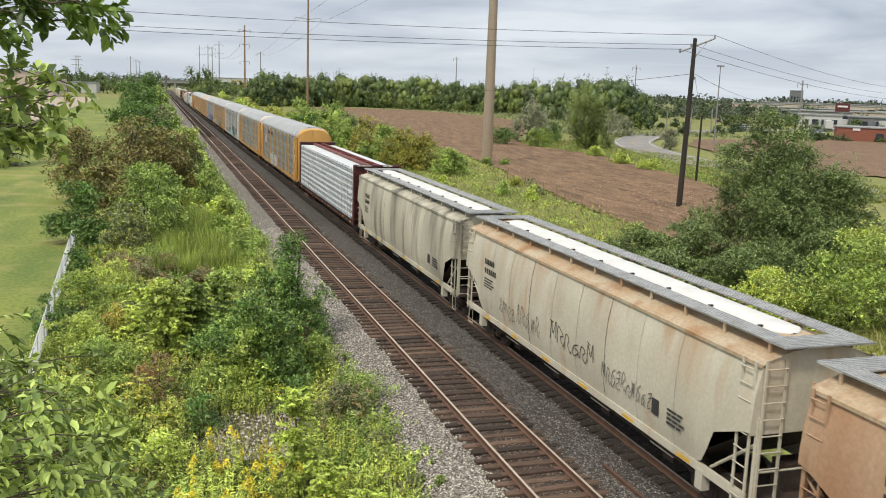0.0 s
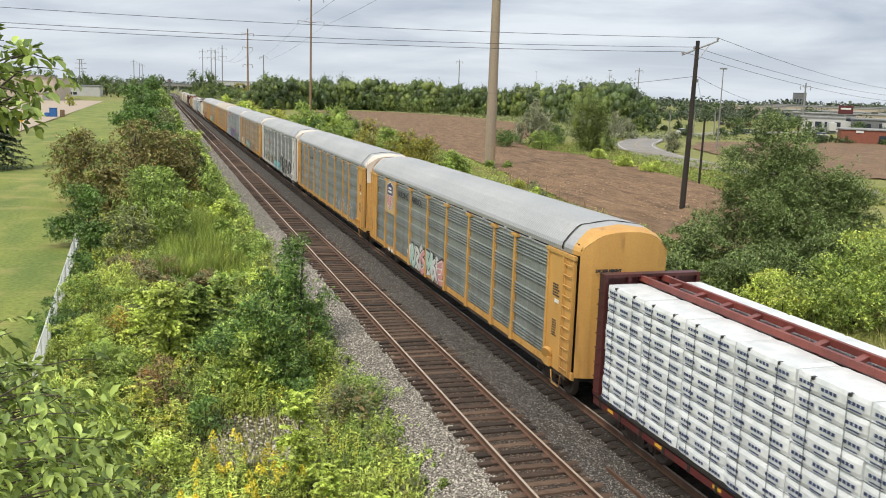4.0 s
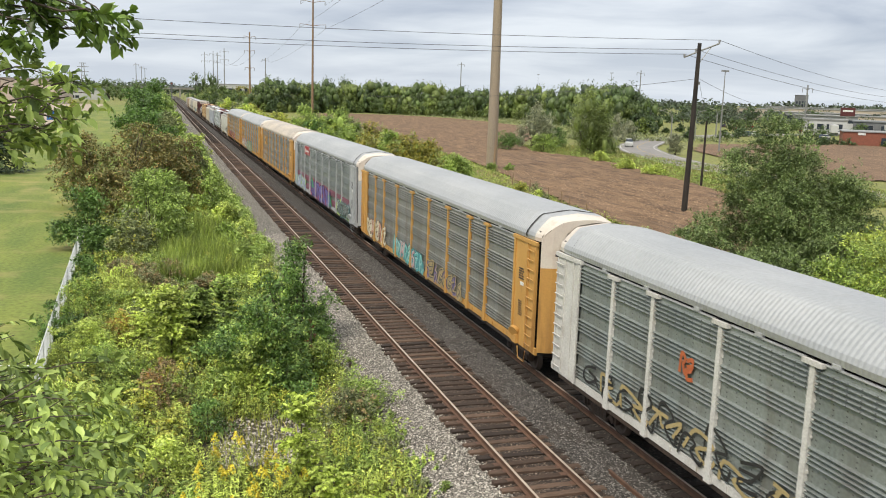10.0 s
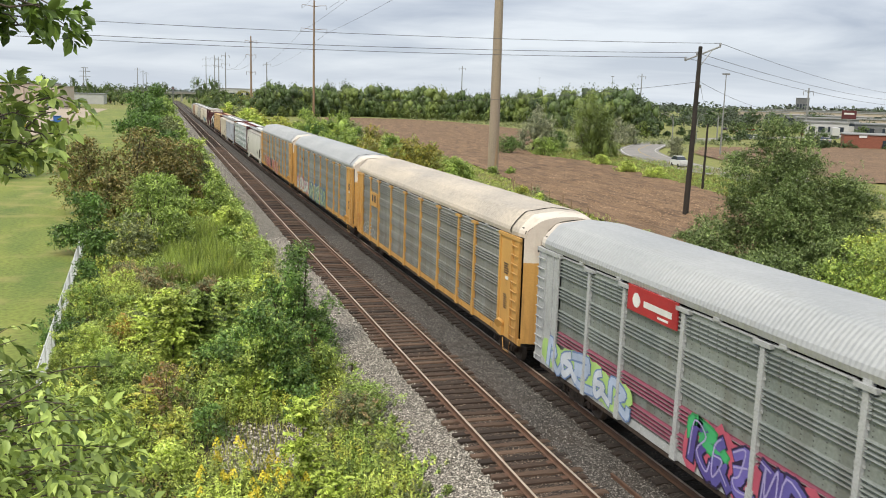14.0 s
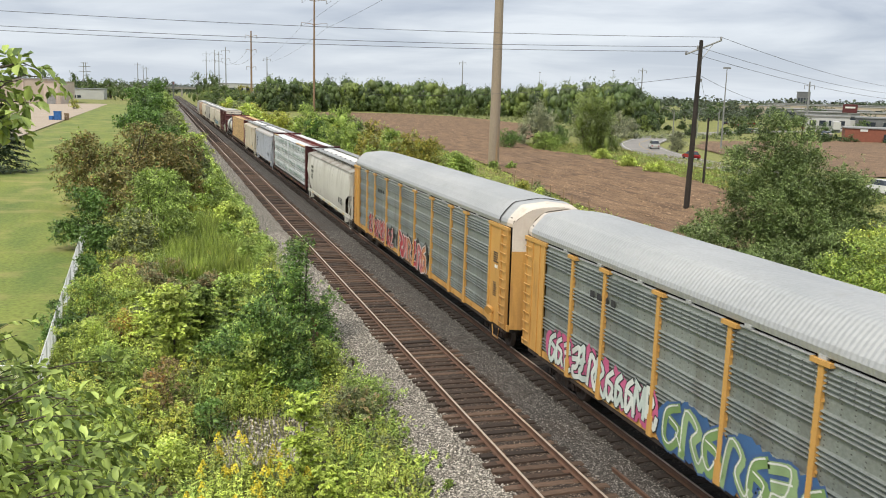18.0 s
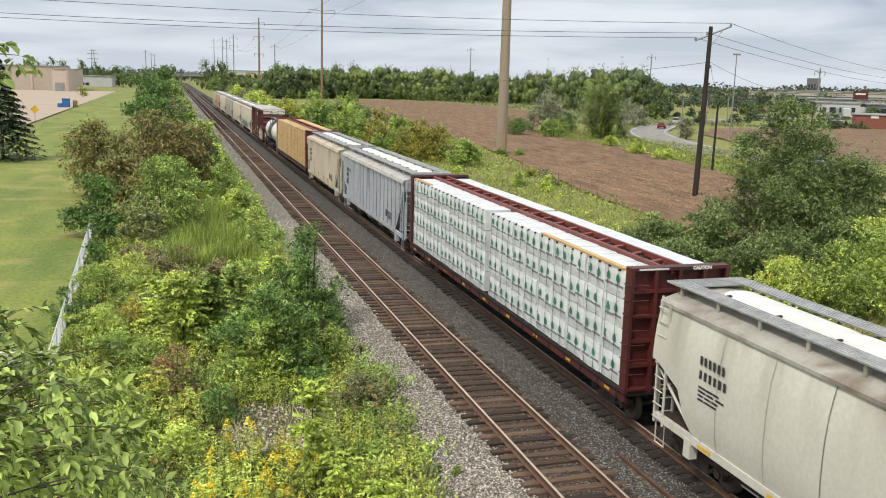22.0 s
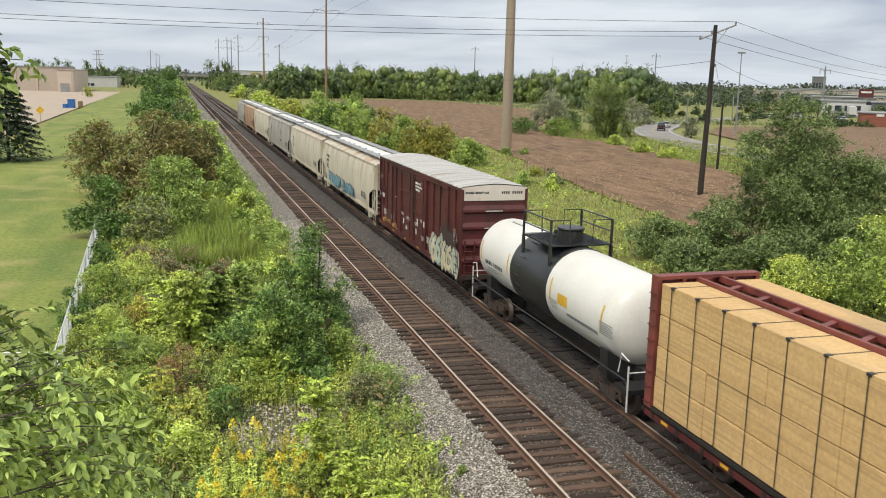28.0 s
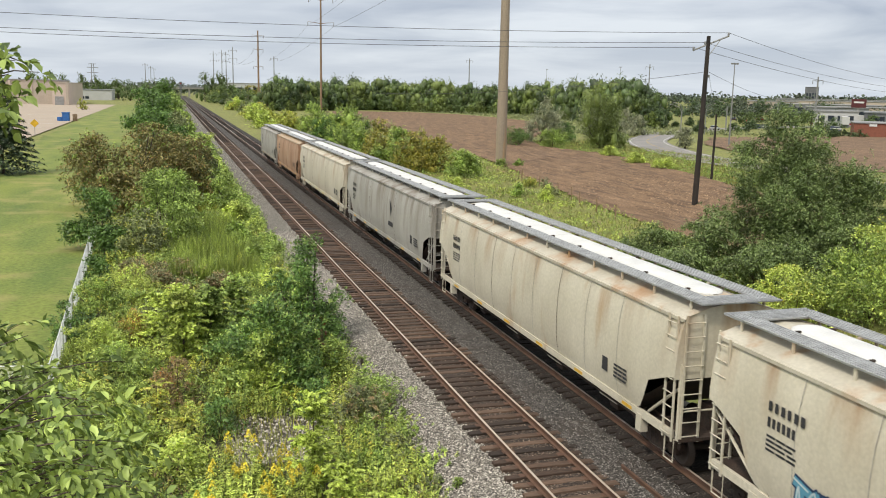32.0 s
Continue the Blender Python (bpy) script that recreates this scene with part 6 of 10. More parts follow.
    # ladders on the band, bolsters, walkway and end platforms
    for s in (-1, 1):
        g = Geo()
        for k in range(8):
            a = (3.1416 + 0.75 - 0.25 * k) if s < 0 else (-0.75 + 0.25 * k)
            q = (1.015 * R * math.cos(a) + s * 0.05, zc + 1.015 * R * math.sin(a))
            g.tube([(q[0], PC + 0.75, q[1]), (q[0], PC + 1.25, q[1])], 0.02, 5)
        part("ladder", g, TANKK, c)
        g = Geo().tube([(s * 1.42, 0.5, 1.32), (s * 1.42, L - 0.5, 1.32)], 0.025, 6)
        for k in range(7):
            y = 0.9 + (L - 1.8) * k / 6
            g.tube([(s * 1.42, y, 1.32), (s * 1.2, y, 1.0)], 0.02, 5)
        part("handrail", g, TANKK, c, "thin black handrail along the frame")
        part("side_walk", Geo().box(min(s * 1.48, s * 1.15), max(s * 1.48, s * 1.15), L / 2 - 1.6, L / 2 + 1.6, 0.98, 1.03), TANKK, c)
    for y in (2.2, L - 2.2):
        part("saddle", Geo().prism([(-1.25, 0.85), (1.25, 0.85), (1.28, 1.75), (0.75, 1.42), (0, 1.25), (-0.75, 1.42), (-1.28, 1.75)], y - 0.25, y + 0.25), TANKK, c)
        part("stub_sill", Geo().box(-0.35, 0.35, (0.4 if y < L / 2 else y - 1.5), (y + 1.5 if y < L / 2 else L - 0.4), 0.7, 1.25), TANKK, c)
    for y, s in ((0.45, 1), (L - 0.45, -1)):
        a, b = sorted((y, y + s * 0.75))
        part("end_platform", Geo().box(-1.4, 1.4, a, b, 0.90, 1.03), TANKK, c)
        g = Geo()
        for x in (-1.38, 1.38):
            g.box(x - 0.02, x + 0.02, y - 0.02, y + 0.02, 0.4, 1.75)
            g.tube([(x, y, 1.9), (x, y + s * 0.45, 2.0), (x, y + s * 0.6, 1.4)], 0.022, 6)
        g.tube([(-1.38, y, 1.55), (1.38, y, 1.55)], 0.02, 6)
        part("grab_iron", g, HATCH, c, "white grab irons")
    CARS.append((c, i))


# -- boxcar --
def make_boxcar():
    i = 18
    L = CUTS[i + 1] - CUTS[i]
    c = thing("boxcar", "red-brown steel boxcar with a pale roof and graffiti", "train car", GROUP)
    running_gear(c, L, 2.4)
    y0, y1 = 1.0, L - 0.9
    z0, z1 = 1.0, 4.86
    part("body", Geo().box(-1.46, 1.46, y0 + 0.05, y1, z0, z1), OXIDE, c)
    part("side_sill", Geo().box(-1.54, -1.44, y0, y1, 0.82, 1.10).box(1.44, 1.54, y0, y1, 0.82, 1.10), OXIDE, c)
    part("top_chord", Geo().box(-1.54, -1.44, y0, y1, 4.74, 4.88).box(1.44, 1.54, y0, y1, 4.74, 4.88), OXIDE, c)
    ribs = [y0 + 0.06, 1.95, 3.05, 4.35, 5.5, 13.25, 14.2, 15.4, 16.4, y1 - 0.06]
    for y in ribs:
        part("side_post", Geo().prism([(-1.54, 1.05), (-1.45, 1.05), (-1.45, 4.78), (-1.54, 4.78)], y - 0.07, y + 0.07), OXIDE, c)
    for a, b in ((6.6, 9.18), (9.24, 11.9)):
        d = part("sliding_door", Geo().box(-1.53, -1.46, a, b, 1.1, 4.62), OXIDE, c)
        for y in (a + 0.06, b - 0.06):
            part("door_stile", Geo().box(-1.59, -1.532, y - 0.06, y + 0.06, 1.12, 4.60), OXIDE, d)
        for z in (1.16, 1.95, 2.75, 3.55, 4.52):
            part("door_rail", Geo().box(-1.575, -1.532, a + 0.125, b - 0.125, z - 0.045, z + 0.045), OXIDE, d)
        part("door_bar", Geo().tube([(-1.59, a + 0.5, 1.15), (-1.59, a + 0.5, 4.6)], 0.022, 6).tube([(-1.59, b - 0.5, 1.15), (-1.59, b - 0.5, 4.6)], 0.022, 6), OXIDE, d)
    part("door_track", Geo().box(-1.58, -1.46, 3.0, 14.5, 1.02, 1.09).box(-1.58, -1.46, 3.0, 14.5, 4.64, 4.72), OXIDE, c)
    rows = []
    for k in range(int((y1 - y0) / 0.06) + 1):
        y = y0 - 0.03 + k * 0.0602
        d = 0.035 if k % 12 in (0, 1) else 0.0
        rows.append([(x, y, z + d) for x, z in ((-1.55, 4.88), (-1.5, 4.93), (-0.7, 5.02), (0, 5.06), (0.7, 5.02), (1.5, 4.93), (1.55, 4.88))])
    part("roof", Geo().sheet(rows), ROOFBOX, c, "pale galvanised panelled roof")
    for y, s in ((y0, -1), (y1, 1)):
        e = part("end_wall", Geo().box(-1.5, 1.5, min(y, y - s * 0.06), max(y, y - s * 0.06), 0.95, 4.35), OXIDE, c)
        for z in (1.55, 2.30, 3.05, 3.80):
            u0, u1 = y, y + s * 0.11
            part("end_rib", Geo().add([(x, yy, zz) for x in (-1.46, 1.46) for yy, zz in ((u0, z - 0.04), (u1, z + 0.06), (u1, z + 0.16), (u0, z + 0.34))], [(0, 1, 5, 4), (1, 2, 6, 5), (2, 3, 7, 6), (0, 3, 2, 1), (4, 5, 6, 7)]), OXIDE, e)
        for x in (-1.48, 1.48):
            part("corner_post", Geo().box(x - 0.06, x + 0.06, min(y, y + s * 0.05), max(y, y + s * 0.05), 0.95, 4.85), OXIDE, e)
        a, b = sorted((y, y + s * 0.03))
        part("end_fascia", Geo().add([(x, yy, z) for yy in (a, b) for x, z in ((-1.5, 4.35), (1.5, 4.35), (1.5, 4.93), (0.7, 5.01), (0, 5.05), (-0.7, 5.01), (-1.5, 4.93))], [tuple(range(7)), tuple(range(13, 6, -1))] + [(k, (k + 1) % 7, 7 + (k + 1) % 7, 7 + k) for k in range(7)]), CREAM, e, "cream end fascia")
        part("end_reflector", Geo().box(-0.45, 0.35, a - 0.126, a - 0.12, 3.88, 3.92), PRINTW, e)
        part("end_reflector", Geo().box(-0.5, 0.4, a - 0.126, a - 0.12, 3.13, 3.16), PRINTW, e)
        part("end_reflector", Geo().box(-0.3, 0.2, a - 0.126, a - 0.12, 2.38, 2.43), PRINTW, e)
        if s < 0:
            writing("EXCESS HEIGHT CAR", 0.115, PRINTK, e, Matrix(((1, 0, 0, -1.35), (0, 0, -1, a - 0.004), (0, 1, 0, 4.66), (0, 0, 0, 1))))
            for k in range(10):
                part("reporting_mark", Geo().box(0.32 + k * 0.1, 0.385 + k * 0.1, a - 0.005, a, 4.64, 4.76), PRINTK, e) if k != 4 else None
        end_ladder(c, y + s * 0.10, -1.35, -0.9, 1.0, 2.6, 5, OXIDE)
        part("brake_housing", Geo().box(0.2, 0.7, min(y, y + s * 0.3), max(y, y + s * 0.3), 1.7, 2.4), OXIDE, c)
        part("cushion_beam", Geo().box(-1.45, 1.45, min(y, y + s * 0.18), max(y, y + s * 0.18), 0.85, 1.05), UNDER, c)
    ladder(c, -1.56, y0 + 0.15, y0 + 0.6, 0.9, 2.7, 5, OXIDE)
    ladder(c, -1.56, y1 - 0.6, y1 - 0.15, 0.9, 4.7, 11, OXIDE)
    for k, word in enumerate(("CLOSE AND LOCK", "BOTH DOORS BEFORE", "MOVING CAR")):
        writing(word, 0.13, PRINTW, c, SIDE(8.75 - 0.12 * (k == 2), 4.22 - 0.17 * k, -1.58), label="white door instruction")
    for y, z, w, n, q in ((13.1, 3.0, 0.35, 1, 1), (15.9, 1.9, 0.8, 4, 3), (11.6, 2.35, 0.7, 2, 4), (10.4, 2.25, 0.8, 2, 5), (8.8, 2.2, 0.9, 2, 6), (7.6, 2.5, 0.6, 2, 7), (10.6, 1.75, 0.5, 3, 8), (7.3, 1.7, 0.5, 3, 9), (6.3, 1.85, 0.4, 4, 10), (5.2, 2.0, 0.5, 4, 11)):
        bars(c, -1.585, y, z, w, n, 0.04, 0.04, PRINTW, q, words=4)
    for k in range(6):
        if k != 2:
            part("reporting_mark", Geo().box(-1.548, -1.543, 16.95 - k * 0.2, 17.07 - k * 0.2, 2.55, 2.80), PRINTW, c)
    for k in range(2):
        part("reporting_mark", Geo().box(-1.549, -1.541, 16.7 - k * 0.75, 16.98 - k * 0.75, 2.95, 3.16), PRINTK, c)
    for y, z in ((11.1, 1.9), (8.4, 1.75), (8.2, 2.3), (6.9, 2.35)):
        part("placard", Geo().box(-1.584, -1.576, y - 0.1, y + 0.1, z - 0.14, z + 0.14), PRINTW, c, "small white placard")
    for y in (16.9, 13.6, 10.9, 8.2, 5.4, 2.6):
        part("reflector", Geo().box(-1.546, -1.54, y - 0.26, y + 0.26, 0.92, 1.02), PRINTY, c, "yellow reflector strip")
    part("hatch_frame", Geo().box(-1.50, -1.455, 3.2, 4.2, 1.3, 4.1).box(-1.53, -1.455, 3.35, 3.6, 3.55, 3.7), OXIDE, c, "recessed panel with a small bracket")
    part("hatch_frame", Geo().box(-1.50, -1.455, 14.35, 15.25, 1.3, 4.1).box(-1.53, -1.455, 14.75, 14.95, 3.75, 3.95), OXIDE, c, "recessed panel with a small bracket")
    tag_scribble(c, 16.6, 13.0, 1.25, 2.1, 5, 97, (0.40, 0.36, 0.33), x=-1.56, width=0.009)
    tag_scribble(c, 16.4, 12.6, 1.12, 1.45, 5, 98, (0.55, 0.32, 0.08), x=-1.565, width=0.03)
    tag_scribble(c, 17.0, 16.4, 3.5, 4.0, 2, 99, (0.45, 0.35, 0.33), x=-1.55, width=0.016)
    tag_scribble(c, 1.9, 1.3, 2.3, 3.0, 2, 100, (0.50, 0.45, 0.42), x=-1.56, width=0.018)
    part("paint_patch", Geo().box(-1.545, -1.535, 1.5, 4.2, 2.05, 2.75), OVERPAINT, c, "dark over-painted patch")
    graffiti(c, 5.6, 1.25, 0.95, 2.15, 5, 95, [(0.60, 0.55, 0.36), (0.45, 0.55, 0.42), (0.56, 0.50, 0.30)], (0.05, 0.05, 0.06), (0.72, 0.70, 0.60), (0.42, 0.44, 0.36), x=-1.575, width=0.13)
    tag_scribble(c, 3.4, 2.4, 2.7, 3.2, 3, 96, (0.04, 0.03, 0.04), x=-1.575)
    CARS.append((c, i))


make_autoracks()
make_hoppers()
make_centrebeams()
make_tank()
make_boxcar()


# ---- plants ----
BARK = mat("grey_brown_bark", (0.11, 0.085, 0.065), 0.9, color2=(0.07, 0.055, 0.045), scale=3, stretch=(1, 1, 0.3), fine=0.3, bump=0.5)
L_DARK = leaf_mat("dark_green_leaves", (0.067, 0.137, 0.030), (0.202, 0.343, 0.072))
L_MID = leaf_mat("mid_green_leaves", (0.160, 0.265, 0.055), (0.470, 0.600, 0.140))
L_LIGHT = leaf_mat("light_green_leaves", (0.310, 0.430, 0.075), (0.720, 0.810, 0.180))
L_YELL = leaf_mat("yellow_green_leaves", (0.290, 0.340, 0.060), (0.660, 0.680, 0.130), (0.720, 0.52, 0.085))
L_BROWN = leaf_mat("browning_olive_leaves", (0.150, 0.160, 0.048), (0.400, 0.330, 0.115), (0.44, 0.24, 0.09))
L_OLIVE = leaf_mat("grey_green_leaves", (0.151, 0.193, 0.078), (0.362, 0.396, 0.178))
L_SILVER = leaf_mat("silvery_leaves", (0.210, 0.232, 0.135), (0.420, 0.432, 0.270))
L_RUST = leaf_mat("orange_tinged_leaves", (0.228, 0.160, 0.041), (0.595, 0.320, 0.068), (0.630, 0.160, 0.041))
L_DRY = leaf_mat("dry_pinkish_weeds", (0.263, 0.192, 0.088), (0.473, 0.344, 0.162))
L_FAR = leaf_mat("far_woodland_leaves", (0.085, 0.130, 0.036), (0.135, 0.195, 0.052), drift=0.12, depth=1.1)
L_FARL = leaf_mat("far_woodland_light_leaves", (0.135, 0.185, 0.045), (0.235, 0.295, 0.072), drift=0.12, depth=1.15)
L_FARD = leaf_mat("far_woodland_dark_leaves", (0.055, 0.092, 0.032), (0.095, 0.145, 0.047), drift=0.12, depth=1.1)
# blue-grey green puts the haze of distance into the leaf colour
L_HAZE = leaf_mat("hazy_distant_leaves", (0.050, 0.072, 0.046), (0.085, 0.115, 0.066), drift=0.05, depth=1.0)
L_WILLOW = leaf_mat("dull_green_narrow_leaves", (0.092, 0.148, 0.046), (0.260, 0.350, 0.110))
L_SAGE = leaf_mat("pale_sage_narrow_leaves", (0.16, 0.22, 0.085), (0.37, 0.45, 0.17))
L_OLIVEY = leaf_mat("olive_yellow_leaves", (0.172, 0.178, 0.030), (0.460, 0.414, 0.065), (0.529, 0.391, 0.060))
L_VERGE = leaf_mat("short_verge_grass_blades", (0.150, 0.185, 0.040), (0.36, 0.36, 0.095), (0.46, 0.36, 0.16))
L_SAPLING = leaf_mat("fresh_sapling_leaves", (0.32, 0.42, 0.06), (0.58, 0.70, 0.13))
RUSTRED = leaf_mat("dead_red_brown_leaves", (0.10, 0.022, 0.012), (0.24, 0.055, 0.025))
L_NEEDLE = leaf_mat("spruce_needles", (0.021, 0.045, 0.019), (0.070, 0.104, 0.043), trans=0.1)
L_GRASS = leaf_mat("tall_grass_blades", (0.25, 0.31, 0.05), (0.58, 0.60, 0.11), (0.64, 0.50, 0.18))
L_REED = leaf_mat("reed_blades", (0.17, 0.25, 0.045), (0.38, 0.46, 0.09))
L_GOLD = leaf_mat("golden_flower_heads", (0.78, 0.62, 0.04), (0.90, 0.78, 0.10))
STEMG = mat("green_stems", (0.13, 0.16, 0.045), 0.8, scale=4)
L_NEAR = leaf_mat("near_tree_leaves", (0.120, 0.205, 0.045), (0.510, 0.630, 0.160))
# darker copy of the near leaves: the upper bough's shade put into colour
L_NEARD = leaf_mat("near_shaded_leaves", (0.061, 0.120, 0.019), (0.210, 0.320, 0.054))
L_WHITE = leaf_mat("small_white_flowers", (0.6, 0.6, 0.55), (0.75, 0.75, 0.70))


def leaf_quads(P, Nrm, size, r, aspect=0.5, droop=0.0):
    """Pointed leaves as four-cornered blades at P, facing Nrm."""
    n = len(P)
    t = r.normal(size=(n, 3))
    t[:, 2] -= droop
    t -= (t * Nrm).sum(1, keepdims=True) * Nrm
    t /= np.linalg.norm(t, axis=1, keepdims=True) + 1e-9
    b = np.cross(Nrm, t)
    s = size * r.uniform(0.6, 1.3, (n, 1))
    fold = Nrm * s * 0.10
    V = np.stack([P - t * s * 0.5, P + b * s * aspect * 0.5 - t * s * 0.06 + fold, P + t * s * 0.5, P - b * s * aspect * 0.5 - t * s * 0.06 + fold], 1)
    F = np.arange(4 * n, dtype=np.int32).reshape(-1, 4)
    return V.reshape(-1, 3), F


def crown_points(blobs, n, r, shell=0.55, up=0.35):
    """Points in and near the skins of ellipsoid clumps (x, y, z, rx, ry, rz)."""
    B = np.asarray(blobs, float)
    w = B[:, 3] * B[:, 5] + B[:, 3] * B[:, 4]
    k = r.choice(len(B), n, p=w / w.sum())
    d = r.normal(size=(n, 3))
    d /= np.linalg.norm(d, axis=1, keepdims=True)
    d[:, 2] = np.where(d[:, 2] < -0.45, -d[:, 2], d[:, 2])
    rad = shell + (1 - shell) * r.uniform(0, 1, (n, 1)) ** 0.7
    rad *= 1 + 0.16 * r.normal(size=(n, 1))
    P = B[k, :3] + d * rad * B[k, 3:6]
    N = d * 0.7 + r.normal(size=(n, 3)) * 0.65
    N[:, 2] += up
    N /= np.linalg.norm(N, axis=1, keepdims=True)
    return P, N


def shoot_leaves(P0, D, L, per, size, r, aspect=0.42, sag=0.3, spread=0.85):
    """Leafy shoots: from P0 along D for length L, with leaves set round each, drooping towards the tip."""
    m = len(P0)
    u = np.linspace(0.12, 1, per)
    C = P0[:, None] + D[:, None] * (u[None, :, None] * L[:, None, None])
    C[:, :, 2] -= sag * L[:, None] * u[None] ** 2
    C = C.reshape(-1, 3)
    Dn = np.repeat(D, per, 0)
    q = r.normal(size=(m * per, 3))
    q -= (q * Dn).sum(1, keepdims=True) * Dn
    q /= np.linalg.norm(q, axis=1, keepdims=True) + 1e-9
    t = Dn * 0.6 + q * spread
    t[:, 2] -= sag * 0.8
    t /= np.linalg.norm(t, axis=1, keepdims=True)
    N = np.array([0, 0, 1.0]) + r.normal(size=(m * per, 3)) * 0.45
    N -= (N * t).sum(1, keepdims=True) * t
    N /= np.linalg.norm(N, axis=1, keepdims=True) + 1e-9
    b = np.cross(N, t)
    s = size * r.uniform(0.55, 1.25, (m * per, 1))
    P = C + t * s * 0.55
    fold = N * s * 0.08
    if size < 0.08:
        w = b * s * aspect * 0.5
        V = np.stack([P - t * s * 0.5, P - t * s * 0.25 + w * 0.8 + fold, P + t * s * 0.12 + w * 0.85 + fold, P + t * s * 0.5 - N * s * 0.16, P + t * s * 0.12 - w * 0.85 + fold, P - t * s * 0.25 - w * 0.8 + fold], 1).reshape(-1, 3)
        k = 6 * np.arange(m * per, dtype=np.int32)[:, None]
        return V, np.vstack([k + np.array([0, 1, 2, 3]), k + np.array([0, 3, 4, 5])])
    if size > 0.26:
        V = np.stack([P - t * s * 0.5 + b * s * aspect * 0.55, P + t * s * 0.55, P - t * s * 0.5 - b * s * aspect * 0.55], 1)
        return V.reshape(-1, 3), np.arange(3 * m * per, dtype=np.int32).reshape(-1, 3)
    V = np.stack([P - t * s * 0.5, P + b * s * aspect * 0.5 - t * s * 0.04 + fold, P + t * s * 0.5 - N * s * 0.10, P - b * s * aspect * 0.5 - t * s * 0.04 + fold], 1)
    return V.reshape(-1, 3), np.arange(4 * m * per, dtype=np.int32).reshape(-1, 4)


def crown_leaves(bl, n, size, r, per=9, shell=0.55, aspect=0.45, sag=0.3, reach=3.4, up=0.35):
    """A crown of shoots that start inside the clumps and end at their skins."""
    m = max(8, n // per)
    P, N = crown_points(bl, m, r, shell, up)
    D = N + np.array([0, 0, 0.25])
    D /= np.linalg.norm(D, axis=1, keepdims=True)
    L = size * reach * r.uniform(0.5, 1.5, m)
    return shoot_leaves(P - D * (L * 0.55)[:, None], D, L, per, size, r, aspect, sag)


def clump_hulls(bl, r, shrink=0.45):
    """Uneven shaded masses inside far crowns, one to a clump, so that no sky shows through them."""
    la, lo = np.meshgrid(np.linspace(-1.2, 1.45, 4), np.linspace(0, 2 * np.pi, 7, endpoint=False), indexing="ij")
    U = np.stack([np.cos(la) * np.cos(lo), np.cos(la) * np.sin(lo), np.sin(la)], -1).reshape(-1, 3)
    F = []
    for i in range(3):
        for j in range(7):
            a, b = i * 7 + j, i * 7 + (j + 1) % 7
            F += [(a, b, b + 7), (a, b + 7, a + 7)]
    F = np.array(F, dtype=np.int32)
    V, G = [], []
    for k, b in enumerate(bl):
        V.append(np.array(b[:3]) + U * np.array(b[3:6]) * shrink * r.uniform(0.82, 1.1, (len(U), 1)))
        G.append(F + k * len(U))
    return np.vstack(V), np.vstack(G)


def lumps(rx, ry, h, k, r, low=0.25, squat=0.6):
    """An uneven crown: clumps of many sizes spread about an egg of those half-widths and that height."""
    out = [(0, 0, h * 0.45, rx * 0.55, ry * 0.55, h * 0.36)]
    lean = r.normal(size=2) * 0.16
    for i in range(k + 9):
        a = r.uniform(0, 6.283)
        v = r.uniform(low * 0.6, 0.98) if i > 2 else 0.16
        e = math.sqrt(max(0.04, 1 - (1.9 * v - 0.75) ** 2)) if v > 0.4 else 1.0
        e *= r.uniform(0.35, 1.02)
        s = r.uniform(0.16, 0.46) * (1.1 - 0.35 * v)
        sx = rx * s * r.uniform(0.8, 1.25)
        x, y = (math.cos(a) * e * 0.9 + lean[0] * v) * rx, (math.sin(a) * e * 0.9 + lean[1] * v) * ry
        out.append((x, y, min(h * v, h - h * s * squat * 0.5), sx, sx * ry / rx, max(h * s * squat, sx * 0.5)))
    return out


def stems_geo(blobs, h, r, thick, k=5):
    g = Geo()
    picks = [blobs[0]] + r.permutation(np.array(blobs[1:])).tolist()[:k]
    for b in picks:
        x, y, z = b[0], b[1], b[2]
        j = r.uniform(-0.06, 0.06, 2) * h
        g.tube([(r.uniform(-thick, thick), r.uniform(-thick, thick), -0.3), (x * 0.3 + j[0], y * 0.3 + j[1], z * 0.45), (x * 0.75, y * 0.75, z * 0.85), (x, y, z + b[5] * 0.5)], thick, 6, thick * 0.2)
    return g


_pl = [0]


def plant(name, label, cat, x, y, rx, h, n, size, material, group="", ry=None, k=10, blobs=None, thick=None, shell=0.55, z=GZ, aspect=0.5, low=0.2, squat=0.55, extra=None, droop=0.0, per=9, hull=0.45):
    _pl[0] += 1
    r = np.random.default_rng(100 + _pl[0])
    t = thing(name, label, cat, group, at=(x, y, z - 0.02))
    bl = blobs or lumps(rx, ry or rx, h, k, r, low, squat)
    thick = thick or max(0.02, h * 0.013)
    trunk = name.endswith("tree") or name == "spruce"
    part("trunk" if trunk else "stem", stems_geo(bl, h, r, thick), BARK, t)
    V, F = crown_leaves(bl, n, size, r, per, shell, aspect, 0.3 + droop)
    if size > 0.26:
        V2, F2 = clump_hulls(bl[:13] if hull < 0.5 else bl, r, hull)
        V, F = np.vstack([V, V2]), np.vstack([F, F2 + len(V)])
    part("crown", skin("crown", V, F, material), None, t)
    if extra:
        m2, n2 = extra
        V, F = crown_leaves(bl, n2, size * 0.95, r, per, 0.85, aspect, 0.2 + droop, up=0.7)
        part("foliage", skin("foliage", V, F, m2), None, t)
    return t


